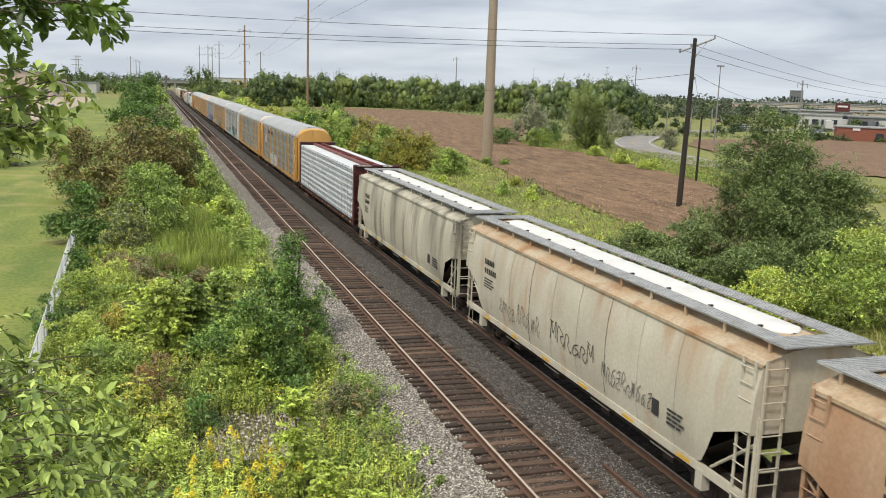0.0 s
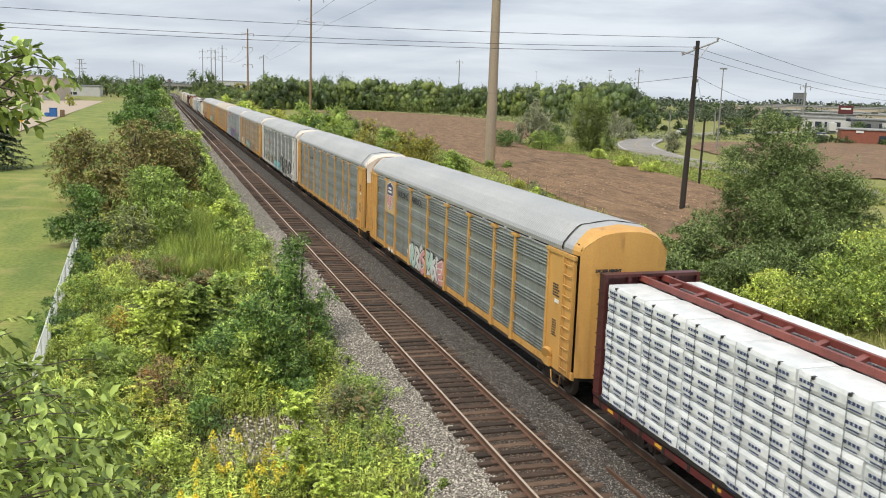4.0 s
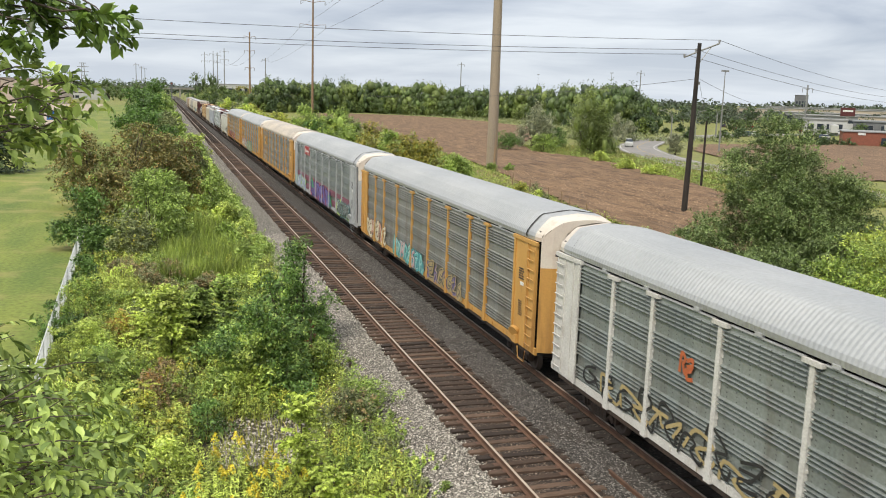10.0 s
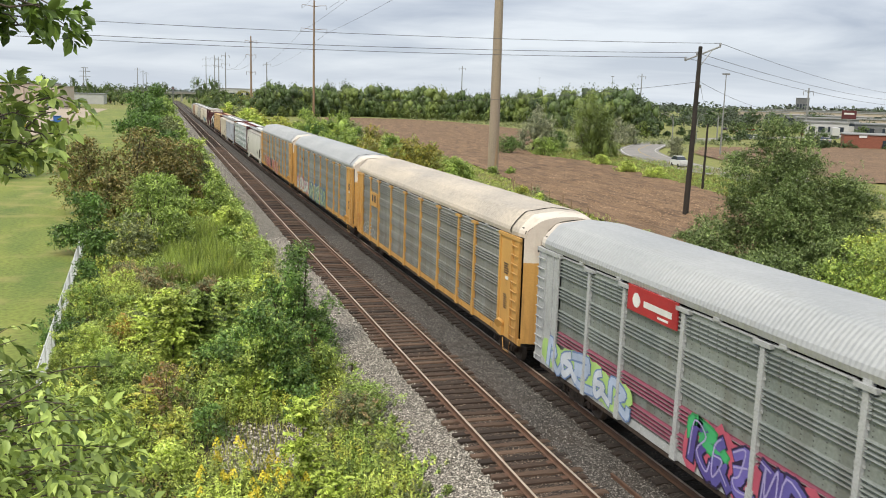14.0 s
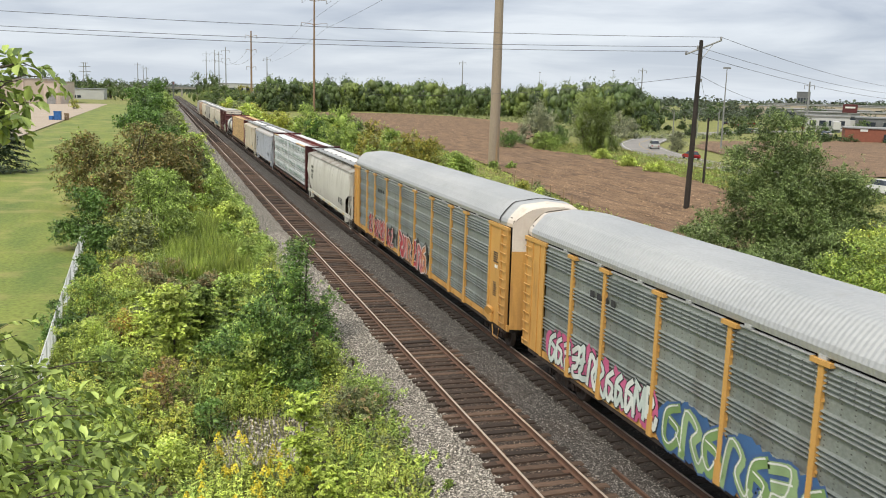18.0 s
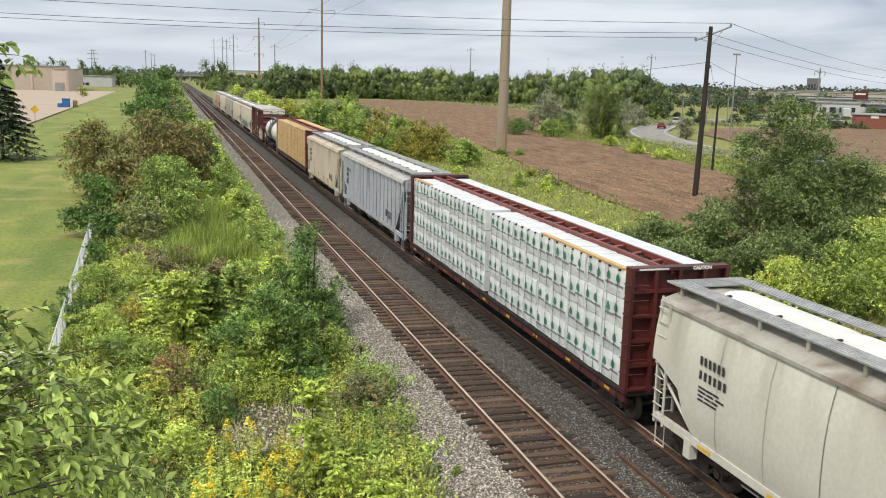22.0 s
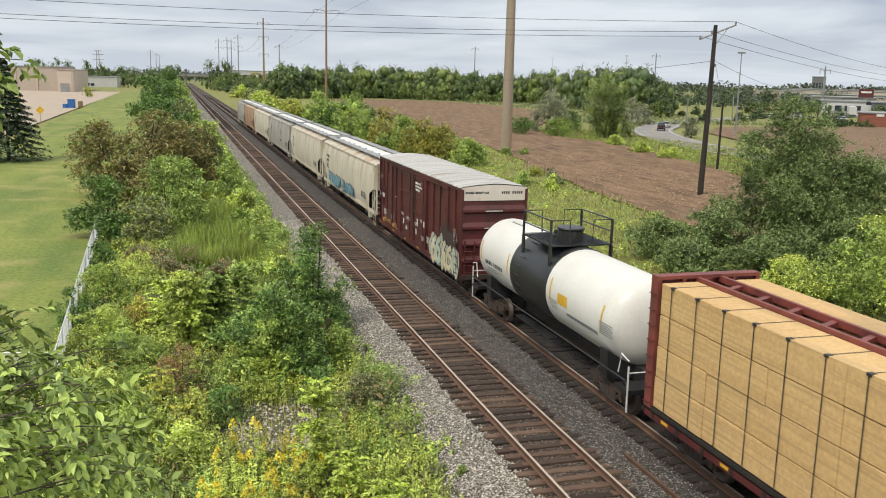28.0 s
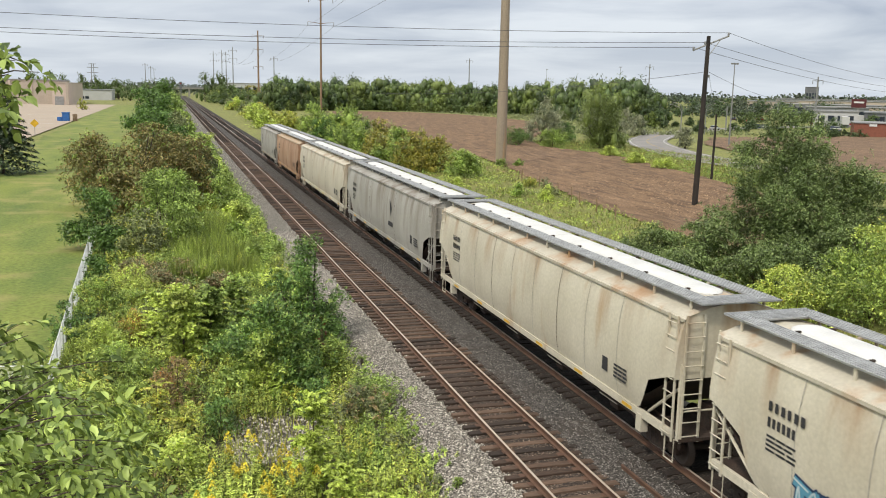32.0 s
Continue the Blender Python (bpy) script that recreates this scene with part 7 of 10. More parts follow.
def blades(name, label, n, region, h, w, material, seed, lean=0.35, zf=None, cat="grass"):
    """Grass blades: bent triangles, too many to count."""
    r = np.random.default_rng(seed)
    P = np.empty((0, 3))
    while len(P) < n:
        x = r.uniform(region[0], region[1], n)
        y = region[2] + (region[3] - region[2]) * r.uniform(0, 1, n) ** 1.5
        keep = np.array([noise.noise((a * 0.35, b * 0.35, seed)) > r.uniform(-0.9, 0.35) and not (a > 20 and inside(FIELD, a, b)) for a, b in zip(x, y)])
        z = np.full(n, GZ - 0.05) if zf is None else np.array([zf(a) for a in x])
        P = np.vstack([P, np.stack([x, y, z], 1)[keep]])
    P = P[:n]
    hh = r.uniform(h[0], h[1], (n, 1))
    a = r.uniform(0, 6.283, n)
    side = np.stack([np.cos(a), np.sin(a), np.zeros(n)], 1) * (w * r.uniform(0.6, 1.3, (n, 1)))
    tip = np.stack([r.normal(size=n) * lean, r.normal(size=n) * lean, np.ones(n)], 1) * hh
    mid = tip * np.array([0.35, 0.35, 0.6])
    V = np.stack([P - side, P + side, P + mid + side * 0.7, P + tip, P + mid - side * 0.7], 1).reshape(-1, 3)
    F = (np.array([[0, 1, 2, 4], [4, 2, 3, 3]])[None] + 5 * np.arange(n)[:, None, None]).reshape(-1, 4)
    Q = F[0::2]
    T = F[1::2][:, :3]
    me = skin(name, V, np.vstack([np.stack([Q[:, 0], Q[:, 1], Q[:, 2]], 1), np.stack([Q[:, 0], Q[:, 2], Q[:, 3]], 1), T]), material)
    return tagged(new(name, me), label, cat, kind="stuff")


def carpet(name, label, n, region, h, size, material, seed, cut=0.0, zf=None, per=8, aspect=0.4, spread=0.85, field_ok=False):
    """Leafy weeds in drifts, too many to count: upright shoots whose height follows a slow noise."""
    r = np.random.default_rng(seed)
    out = []
    while len(out) < n:
        x, y = r.uniform(region[0], region[1]), region[2] + (region[3] - region[2]) * r.uniform() ** 1.4
        v = noise.noise((x * 0.42, y * 0.30, seed * 3.1)) + 0.5 * noise.noise((x * 1.3, y * 1.0, seed))
        if math.hypot((x + 6.3) / 2.0, (y - 26.2) / 2.5) < 1 + 0.4 * v or math.hypot(x + 9.8, (y - 33.6) / 1.4) < 0.8:
            continue
        if v + r.normal() * 0.12 < cut or (x > 20 and not field_ok and inside(FIELD, x, y)):
            continue
        out.append((x, y, GZ - 0.05 if zf is None else zf(x), h[0] + (h[1] - h[0]) * min(1.0, max(0.0, (v - cut) * 1.3)) * r.uniform(0.6, 1.1)))
    A = np.array(out)
    D = np.column_stack([r.normal(size=(n, 2)) * 0.32, np.ones(n)])
    D /= np.linalg.norm(D, axis=1, keepdims=True)
    V, F = shoot_leaves(A[:, :3], D, A[:, 3], per, size, r, aspect, 0.12, spread)
    return tagged(new(name, skin(name, V, F, material)), label, "weeds", kind="stuff")


def goldenrod(x, y, h, flowers, seed, material, z=GZ):
    """A clump of upright leafy stems, some with yellow plumes."""
    r = np.random.default_rng(seed)
    t = thing("goldenrod_clump" if flowers else "weed_clump", "clump of goldenrod with yellow plumes" if flowers else "clump of tall leafy green weeds", "weeds", "goldenrod clumps" if flowers else "tall weeds beside the track", at=(x, y, z - 0.05))
    k = 16
    base = r.normal(size=(k, 2)) * 0.28
    top = base + r.normal(size=(k, 2)) * 0.14
    hh = h * r.uniform(0.65, 1.05, k)
    g = Geo()
    for i in range(k):
        g.tube([(*base[i], 0), (*(base[i] * 0.5 + top[i] * 0.5), hh[i] * 0.55), (*top[i], hh[i])], 0.010, 4, 0.004)
    tagged(part("stem", g, STEMG, t), kind="stuff")
    n = k * 36
    i = r.integers(0, k, n)
    u = r.uniform(0.12, 1.0, n)
    c = base[i] * (1 - u[:, None]) + top[i] * u[:, None]
    a = r.uniform(0, 6.283, n)
    d = np.stack([np.cos(a), np.sin(a)], 1)
    P = np.column_stack([c + d * (0.10 * (1.15 - u))[:, None], hh[i] * u])
    N = np.column_stack([d * 0.45, np.ones(n)])
    N /= np.linalg.norm(N, axis=1, keepdims=True)
    V, F = leaf_quads(P, N, 0.15, r, 0.26, 0.2)
    tagged(part("leaf_mass", skin("leaf_mass", V, F, material), None, t), kind="stuff")
    if flowers:
        n = 6 * 60
        i = r.integers(0, 6, n)
        a, u = r.uniform(0, 6.283, n), r.uniform(0, 1, n)
        d = np.stack([np.cos(a), np.sin(a)], 1) * (0.11 * (1 - u) + 0.015)[:, None]
        P = np.column_stack([top[i] + d, hh[i] - 0.04 + u * 0.26])
        N = r.normal(size=(n, 3))
        N /= np.linalg.norm(N, axis=1, keepdims=True)
        V, F = leaf_quads(P, N, 0.062, r, 0.7)
        tagged(part("flower_plume", skin("flower_plume", V, F, L_GOLD), None, t, "golden-yellow flower plumes"), kind="stuff")
    return t


def pinnate(name, label, x, y, h, n_frond, length, material, seed, z=GZ, trunk=0.03):
    """A young tree with long feathery leaves, each of many leaflets."""
    r = np.random.default_rng(seed)
    t = thing(name, label, "tree", at=(x, y, z - 0.05))
    g = Geo().tube([(0, 0, -0.2), (0.03, 0.02, h * 0.4), (0.0, 0.05, h * 0.75), (0.04, 0.0, h)], trunk, 6, trunk * 0.3)
    Ps, Ns = [], []
    for k in range(n_frond):
        u = r.uniform(0.1, 1.0)
        a = r.uniform(0, 6.283)
        L = length * (1.15 - 0.45 * u) * r.uniform(0.7, 1.1)
        e = r.uniform(0.25, 1.15)
        d = np.array([math.cos(a) * math.cos(e), math.sin(a) * math.cos(e), math.sin(e)])
        p0 = np.array([0.02, 0.02, h * u])
        s = np.linspace(0.12, 1, 15)
        line = p0 + np.outer(s, d) * L
        line[:, 2] -= 0.45 * L * s ** 2
        g.tube([tuple(line[0]), tuple(line[7]), tuple(line[-1])], 0.006, 3, 0.003)
        side = np.cross(d, (0, 0, 1.0))
        side /= np.linalg.norm(side)
        for sg in (-1, 1):
            q = line + sg * side * (0.075 * L * np.sin(np.pi * np.clip(s * 0.85 + 0.1, 0, 1)))[:, None]
            Ps.append(q)
            nn = np.tile(np.array([0, 0, 1.0]) + sg * side * 0.3, (15, 1)) + r.normal(size=(15, 3)) * 0.42
            Ns.append(nn / np.linalg.norm(nn, axis=1, keepdims=True))
    part("trunk", g, BARK, t)
    P, N = np.vstack(Ps), np.vstack(Ns)
    V, F = leaf_quads(P, N, length * 0.17, r, 0.40)
    part("crown", skin("crown", V, F, material), None, t)
    return t


def spruce(x, y, h, R, seed, label="dark green spruce with drooping boughs", n=9000, size=0.32):
    r = np.random.default_rng(seed)
    t = thing("spruce", label, "tree", at=(x, y, GZ - 0.05))
    part("trunk", Geo().tube([(0, 0, -0.2), (0, 0, h * 0.97)], h * 0.018, 8, 0.03), BARK, t)
    u = r.uniform(0, 1, n) ** 0.65
    tier = np.floor(u * 17) / 17 + 0.5 / 17
    a = r.uniform(0, 6.283, n)
    lobe = 0.75 + 0.25 * np.cos(a * 9 + tier * 31)
    rad = R * (1.02 - tier * 0.98) * lobe * r.uniform(0.35, 1, n) ** 0.6
    z = h * (0.04 + 0.95 * tier) + h * 0.02 - rad * 0.28 + r.normal(size=n) * 0.08
    P = np.column_stack([np.cos(a) * rad, np.sin(a) * rad, z])
    N = np.column_stack([np.cos(a) * 0.5, np.sin(a) * 0.5, np.ones(n)]) + r.normal(size=(n, 3)) * 0.35
    N /= np.linalg.norm(N, axis=1, keepdims=True)
    V, F = leaf_quads(P, N, size, r, 0.35, 0.5)
    part("crown", skin("crown", V, F, L_NEEDLE), None, t)


def make_left_plants():
    g = "shrubs beside the railway"
    P = plant
    P("shrub", "dense dark green leafy shrub beside the ballast", "shrub", -5.9, 32.0, 2.1, 3.1, 12500, 0.13, L_DARK, g, k=18, extra=(L_MID, 2600))
    P("shrub", "tall dark green leafy shrub beside the ballast", "shrub", -4.3, 34.4, 1.5, 4.9, 11000, 0.135, L_DARK, g, k=18, extra=(L_MID, 1100))
    P("shrub", "bright green leafy shrub with pale new growth", "shrub", -6.7, 31.3, 1.5, 2.1, 5200, 0.14, L_MID, g, k=14, extra=(L_LIGHT, 1200))
    P("shrub", "bright leafy shrub among the goldenrod", "shrub", -6.5, 30.2, 0.8, 1.5, 1700, 0.11, L_SAPLING, g, k=9)
    P("shrub", "bright leafy shrub among the goldenrod", "shrub", -9.3, 24.8, 0.9, 1.3, 1700, 0.11, L_LIGHT, g, k=9, extra=(L_SAPLING, 500))
    P("shrub", "dark green low shrub among the weeds", "shrub", -8.2, 27.6, 0.9, 1.1, 1500, 0.11, L_DARK, g, k=8)
    P("shrub", "bright leafy shrub among the weeds", "shrub", -10.6, 26.6, 1.0, 1.5, 2000, 0.11, L_SAPLING, g, k=9, extra=(L_MID, 700))
    P("shrub", "dark green low shrub among the weeds", "shrub", -4.9, 28.6, 0.8, 1.2, 1500, 0.11, L_DARK, g, k=8)
    P("shrub", "low leafy green shrub with bright upright shoots", "shrub", -4.1, 31.8, 0.9, 2.0, 2600, 0.13, L_MID, g, k=10, extra=(L_LIGHT, 900))
    P("shrub", "low leafy green shrub beside the tall ones", "shrub", -3.35, 36.6, 0.8, 1.7, 2200, 0.14, L_DARK, g, k=10, z=-1.1)
    P("shrub", "small dead red-brown leafy branch end", "shrub", -4.05, 32.7, 0.22, 2.1, 120, 0.10, RUSTRED, k=3, low=0.7)
    pinnate("sumac_tree", "young tree with feathery light green leaves", -9.1, 34.9, 3.0, 150, 1.4, L_LIGHT, 41, trunk=0.05)
    pinnate("sumac_tree", "young tree with feathery light green leaves", -8.0, 36.2, 2.8, 140, 1.35, L_MID, 42, trunk=0.05)
    pinnate("sumac_tree", "young tree with feathery mid-green leaves", -6.9, 38.8, 2.6, 80, 1.3, L_MID, 43, trunk=0.05)
    pinnate("sumac_tree", "young tree with feathery light green leaves", -10.1, 38.2, 2.2, 70, 1.1, L_LIGHT, 44, trunk=0.04)
    P("shrub", "low shrub with grey-brown stems beside the ballast", "shrub", -3.05, 27.5, 1.1, 1.75, 3200, 0.10, L_MID, g, k=12, extra=(L_OLIVE, 900), z=-1.0)
    P("shrub", "low shrub with grey-brown stems beside the ballast", "shrub", -4.0, 26.3, 1.1, 1.5, 3000, 0.10, L_OLIVE, g, k=10, extra=(L_DRY, 700))
    P("shrub", "yellowing green shrub beside the fence", "shrub", -12.5, 42.6, 1.7, 2.1, 9000, 0.10, L_MID, g, extra=(L_YELL, 1500))
    P("shrub", "yellowing green shrub beside the fence", "shrub", -11.3, 46.5, 1.7, 1.8, 8000, 0.10, L_LIGHT, g, extra=(L_YELL, 1300))
    P("shrub", "dark green shrub beside the fence", "shrub", -13.2, 48.2, 1.0, 2.0, 2200, 0.17, L_DARK, g)
    P("shrub", "dark green shrub beside the fence", "shrub", -13.3, 56.5, 1.3, 2.3, 2400, 0.2, L_DARK, g)
    P("shrub", "small shrub with orange-tinged dry leaves", "shrub", -9.4, 30.4, 0.9, 1.7, 3200, 0.075, L_DRY, g, extra=(L_RUST, 500))
    P("shrub", "small shrub with orange-tinged dry leaves", "shrub", -11.2, 38.6, 0.9, 1.4, 1900, 0.10, L_YELL, g, extra=(L_RUST, 900))
    P("shrub", "leafy light green shrub beside the fence", "shrub", -12.3, 36.4, 1.5, 1.7, 8500, 0.09, L_LIGHT, g, extra=(L_MID, 1500))
    P("shrub", "leafy light green shrub beside the fence", "shrub", -11.2, 33.0, 1.4, 1.6, 8000, 0.09, L_MID, g, extra=(L_LIGHT, 1500))
    P("shrub", "leafy light green shrub beside the fence", "shrub", -12.2, 29.0, 1.5, 1.7, 8500, 0.085, L_LIGHT, g, extra=(L_MID, 1200))
    P("shrub", "dark green shrub beside the fence", "shrub", -13.5, 39.2, 1.0, 1.9, 2600, 0.13, L_DARK, g)
    P("shrub", "olive green shrub in the rough", "shrub", -10.0, 41.6, 1.3, 1.7, 3000, 0.13, L_OLIVE, g, extra=(L_MID, 900))
    for x, y, rx, h in ((-10.6, 52.0, 1.7, 1.2), (-8.8, 51.0, 1.8, 1.1), (-9.6, 48.4, 1.3, 1.1), (-7.2, 47.6, 1.3, 1.2)):
        P("shrub", "dry pinkish-brown brush among green weeds", "shrub", x, y, rx, h, 2400, 0.12, L_DRY, g, extra=(L_OLIVE, 1600))
    P("shrub", "large dark green bush by the fence's end", "shrub", -14.0, 62.7, 2.0, 4.0, 8000, 0.19, L_DARK, g, k=13)
    P("shrub", "olive shrub with yellowing leaves", "shrub", -11.1, 60.0, 1.8, 2.9, 6000, 0.16, L_OLIVE, g, extra=(L_YELL, 1200))
    P("shrub", "large rounded bright green bush", "shrub", -9.9, 64.0, 3.0, 4.9, 11000, 0.19, L_MID, g, k=13)
    P("shrub", "large rounded bright green bush", "shrub", -8.8, 72.5, 2.0, 4.0, 6000, 0.21, L_MID, g, k=10)
    for x, y, rx, h, m in ((-15.0, 83, 3.6, 6.2, L_BROWN), (-11.9, 85, 4.2, 7.2, L_BROWN), (-8.6, 88, 3.2, 6.4, L_BROWN), (-6.9, 93, 2.2, 4.8, L_OLIVE), (-12.6, 78.5, 2.8, 3.8, L_BROWN), (-9.4, 79.5, 2.6, 3.4, L_OLIVE)):
        P("tree", "broad low tree with browning olive leaves", "tree", x, y, rx, h, 9000, 0.25, m, "browning trees by the lawn", k=15, thick=0.13, extra=(L_MID, 900))
    for x, y, rx, h, m in ((-5.0, 63, 1.0, 1.5, L_MID), (-4.6, 72, 1.1, 1.6, L_LIGHT), (-4.9, 81.5, 2.0, 3.6, L_MID), (-4.4, 139, 2.2, 4.0, L_LIGHT), (-4.4, 55, 0.8, 1.2, L_MID), (-4.2, 47.5, 0.7, 1.1, L_LIGHT), (-3.9, 43.0, 0.55, 1.0, L_SILVER), (-5.6, 88, 1.6, 2.2, L_YELL), (-6.4, 96, 1.5, 2.4, L_LIGHT), (-5.2, 104, 2.2, 3.2, L_MID), (-4.7, 112, 1.5, 2.4, L_LIGHT), (-5.4, 137, 2.4, 4.0, L_MID), (-4.6, 146, 1.8, 3.0, L_MID)):
        P("shrub", "rounded green shrub beside the track", "shrub", x, y, rx, h, 2600, 0.2 + y * 0.0007, m, g)
    for x, y, rx, h, m in ((-13.4, 205, 5.0, 9.8, L_DARK), (-11, 190, 4.2, 8.4, L_DARK), (-8.6, 160, 3.2, 6.0, L_OLIVE), (-10.8, 150, 3.6, 6.6, L_DARK), (-14, 172, 3.8, 6.8, L_DARK), (-8.5, 225, 4.0, 7.5, L_MID), (-12, 255, 5.0, 8.0, L_DARK), (-9, 300, 4.5, 7.0, L_MID), (-14, 330, 6, 9.0, L_DARK), (-9.5, 380, 5, 7.5, L_MID), (-11, 430, 5.5, 13.5, L_DARK), (-8, 120, 2.6, 3.6, L_MID), (-10.4, 118, 2.8, 4.2, L_OLIVE), (-11.6, 128, 2.8, 4.6, L_OLIVE), (-7.2, 180, 2.6, 4.4, L_MID), (-7.0, 205, 2.4, 4.0, L_LIGHT)):
        P("tree", "broad-leaved tree in the hedgerow beside the railway", "tree", x, y, rx, h, 5200, 0.27 + y * 0.0010, m, "hedgerow trees", k=14, thick=0.14, low=0.12)
    spruce(-28.4, 117.0, 11.8, 5.6, 5, n=16000, size=0.55)
    spruce(-36.0, 121.0, 12.0, 4.0, 6, n=6000, size=0.6)
    r = random.Random(12)
    pinnate("sapling_tree", "young sapling with feathery light green leaves", -5.95, 22.4, 2.9, 95, 1.0, L_SAPLING, 51)
    pinnate("sapling_tree", "young sapling with feathery light green leaves", -5.3, 21.2, 1.5, 40, 0.9, L_SAPLING, 52)
    pinnate("sapling_tree", "young sapling with feathery light green leaves", -4.6, 19.9, 1.3, 36, 0.85, L_SAPLING, 53)
    pinnate("sapling_tree", "young sapling with feathery yellow-green leaves", -10.0, 28.4, 1.6, 45, 0.8, L_YELL, 54)
    pinnate("sapling_tree", "young sapling with feathery yellow-green leaves", -9.2, 26.4, 1.3, 40, 0.8, L_YELL, 55)
    for x, y in ((-8.2, 22.6), (-7.3, 21.6), (-7.0, 20.3), (-6.9, 23.0), (-8.0, 24.2), (-6.6, 18.6), (-9.0, 17.6), (-7.7, 20.6), (-8.6, 19.4), (-7.4, 18.4), (-8.9, 21.2), (-6.3, 21.9)):
        goldenrod(x, y, r.uniform(0.85, 1.25), True, r.randrange(9999), L_LIGHT)
    spots = [(-6.4, 29.4), (-5.6, 29.8), (-4.9, 30.6), (-7.4, 29.2), (-8.2, 29.8), (-4.6, 28.9), (-4.4, 24.2), (-5.0, 25.2), (-3.9, 23.0), (-4.1, 21.4), (-3.7, 19.6), (-4.6, 18.2), (-5.6, 18.9), (-3.5, 17.6), (-8.9, 33.2), (-9.4, 30.2), (-10.9, 27.0), (-10.5, 25.0), (-11.6, 29.4), (-11.9, 32.8), (-12.3, 35.6), (-11.0, 34.6), (-12.0, 38.4), (-12.4, 25.8), (-10.8, 22.6), (-11.8, 23.4), (-3.6, 33.2), (-3.4, 38.2), (-4.0, 40.6), (-5.0, 41.6), (-6.2, 42.2), (-7.4, 41.2), (-6.0, 39.4), (-8.6, 40.8), (-10.2, 40.4), (-9.8, 43.4), (-8.2, 44.4), (-6.6, 45.4), (-5.2, 45.2), (-4.6, 50.2), (-5.6, 52.6), (-4.3, 59.0)]
    for x, y in spots:
        goldenrod(x, y, r.uniform(0.8, 1.35), False, r.randrange(9999), r.choice([L_LIGHT, L_MID, L_LIGHT, L_YELL]))
    for _ in range(78):
        y = 16 + 46 * r.random() ** 1.4
        x = r.uniform(-13.0, -3.2)
        if math.hypot((x + 6.3) / 2.0, (y - 26.0) / 2.9) < 1:
            continue
        goldenrod(x, y, r.uniform(0.55, 1.25), r.random() < 0.05 and y < 26, r.randrange(9999), r.choice([L_LIGHT, L_MID, L_LIGHT, L_YELL, L_OLIVE]), z=GZ if x < -3.9 else -1.05)
    for _ in range(16):
        goldenrod(r.uniform(-3.5, -2.65), r.uniform(15.5, 30), r.uniform(0.3, 0.7), False, r.randrange(9999), r.choice([L_MID, L_OLIVE, L_LIGHT]), z=-0.8)
    for x, y, s in ((-2.75, 31.6, 0.22), (-2.5, 20.6, 0.14), (-2.4, 39.5, 0.2), (-2.2, 48.5, 0.22), (-2.65, 26.0, 0.15)):
        P("weed", "small green weed growing in the ballast", "weed", x, y, s, s * 1.5, 260, 0.07, L_MID, "weeds in the ballast", k=5, z=-0.42)
    left = lambda x: -1.25 if x < -4.2 else float(np.interp(x, [-4.3, -3.6, -3.1, -2.7], [-1.36, -1.1, -0.8, -0.55]))
    blades("verge_grass", "rough green grass and weeds on the verge", 44000, (-14.3, -3.1, 14, 95), (0.18, 0.5), 0.012, L_GRASS, 3, zf=left)
    carpet("bright_weeds", "drifts of bright green leafy weeds on the verge", 8000, (-14.2, -3.0, 14, 62), (0.25, 1.05), 0.12, L_LIGHT, 21, -0.05, left)
    carpet("green_weeds", "drifts of mid-green leafy weeds on the verge", 7500, (-14.2, -2.75, 14, 72), (0.2, 0.9), 0.12, L_MID, 22, -0.1, left)
    carpet("dark_weeds", "low dark green weeds among the shrubs", 5200, (-14.2, -2.9, 14, 72), (0.12, 0.55), 0.11, L_DARK, 23, -0.1, left)
    carpet("yellowing_weeds", "yellowing leafy weeds on the verge", 3000, (-14.0, -3.2, 14, 60), (0.25, 0.95), 0.11, L_YELL, 24, 0.15, left)
    carpet("dry_weeds", "dry brown seeding weeds on the verge", 2400, (-14.0, -3.0, 14, 66), (0.3, 0.9), 0.07, L_DRY, 25, 0.18, left)
    carpet("ballast_edge_weeds", "low green weeds creeping over the ballast's edge", 2600, (-3.5, -2.45, 14, 90), (0.05, 0.3), 0.08, L_MID, 26, 0.0, left)
    carpet("trackside_weeds", "leafy weeds crowding the edge of the ballast", 4200, (-5.4, -2.75, 56, 160), (0.3, 1.3), 0.19, L_MID, 32, -0.25, left)
    carpet("trackside_bright_weeds", "bright weeds crowding the edge of the ballast", 2200, (-5.4, -3.0, 56, 150), (0.3, 1.1), 0.19, L_LIGHT, 33, 0.0, left)
    blades("reeds", "tall green reeds in the wet hollow", 8000, (-9.6, -4.6, 50, 72), (0.6, 1.6), 0.018, L_REED, 5, lean=0.22)
    carpet("hollow_weeds", "leafy weeds among the reeds", 4000, (-10.2, -4.2, 48, 76), (0.3, 1.2), 0.16, L_MID, 27, -0.05, left)
    blades("far_verge_grass", "rough grass along the verge farther off", 20000, (-12, -4.2, 80, 240), (0.3, 0.8), 0.05, L_GRASS, 6)


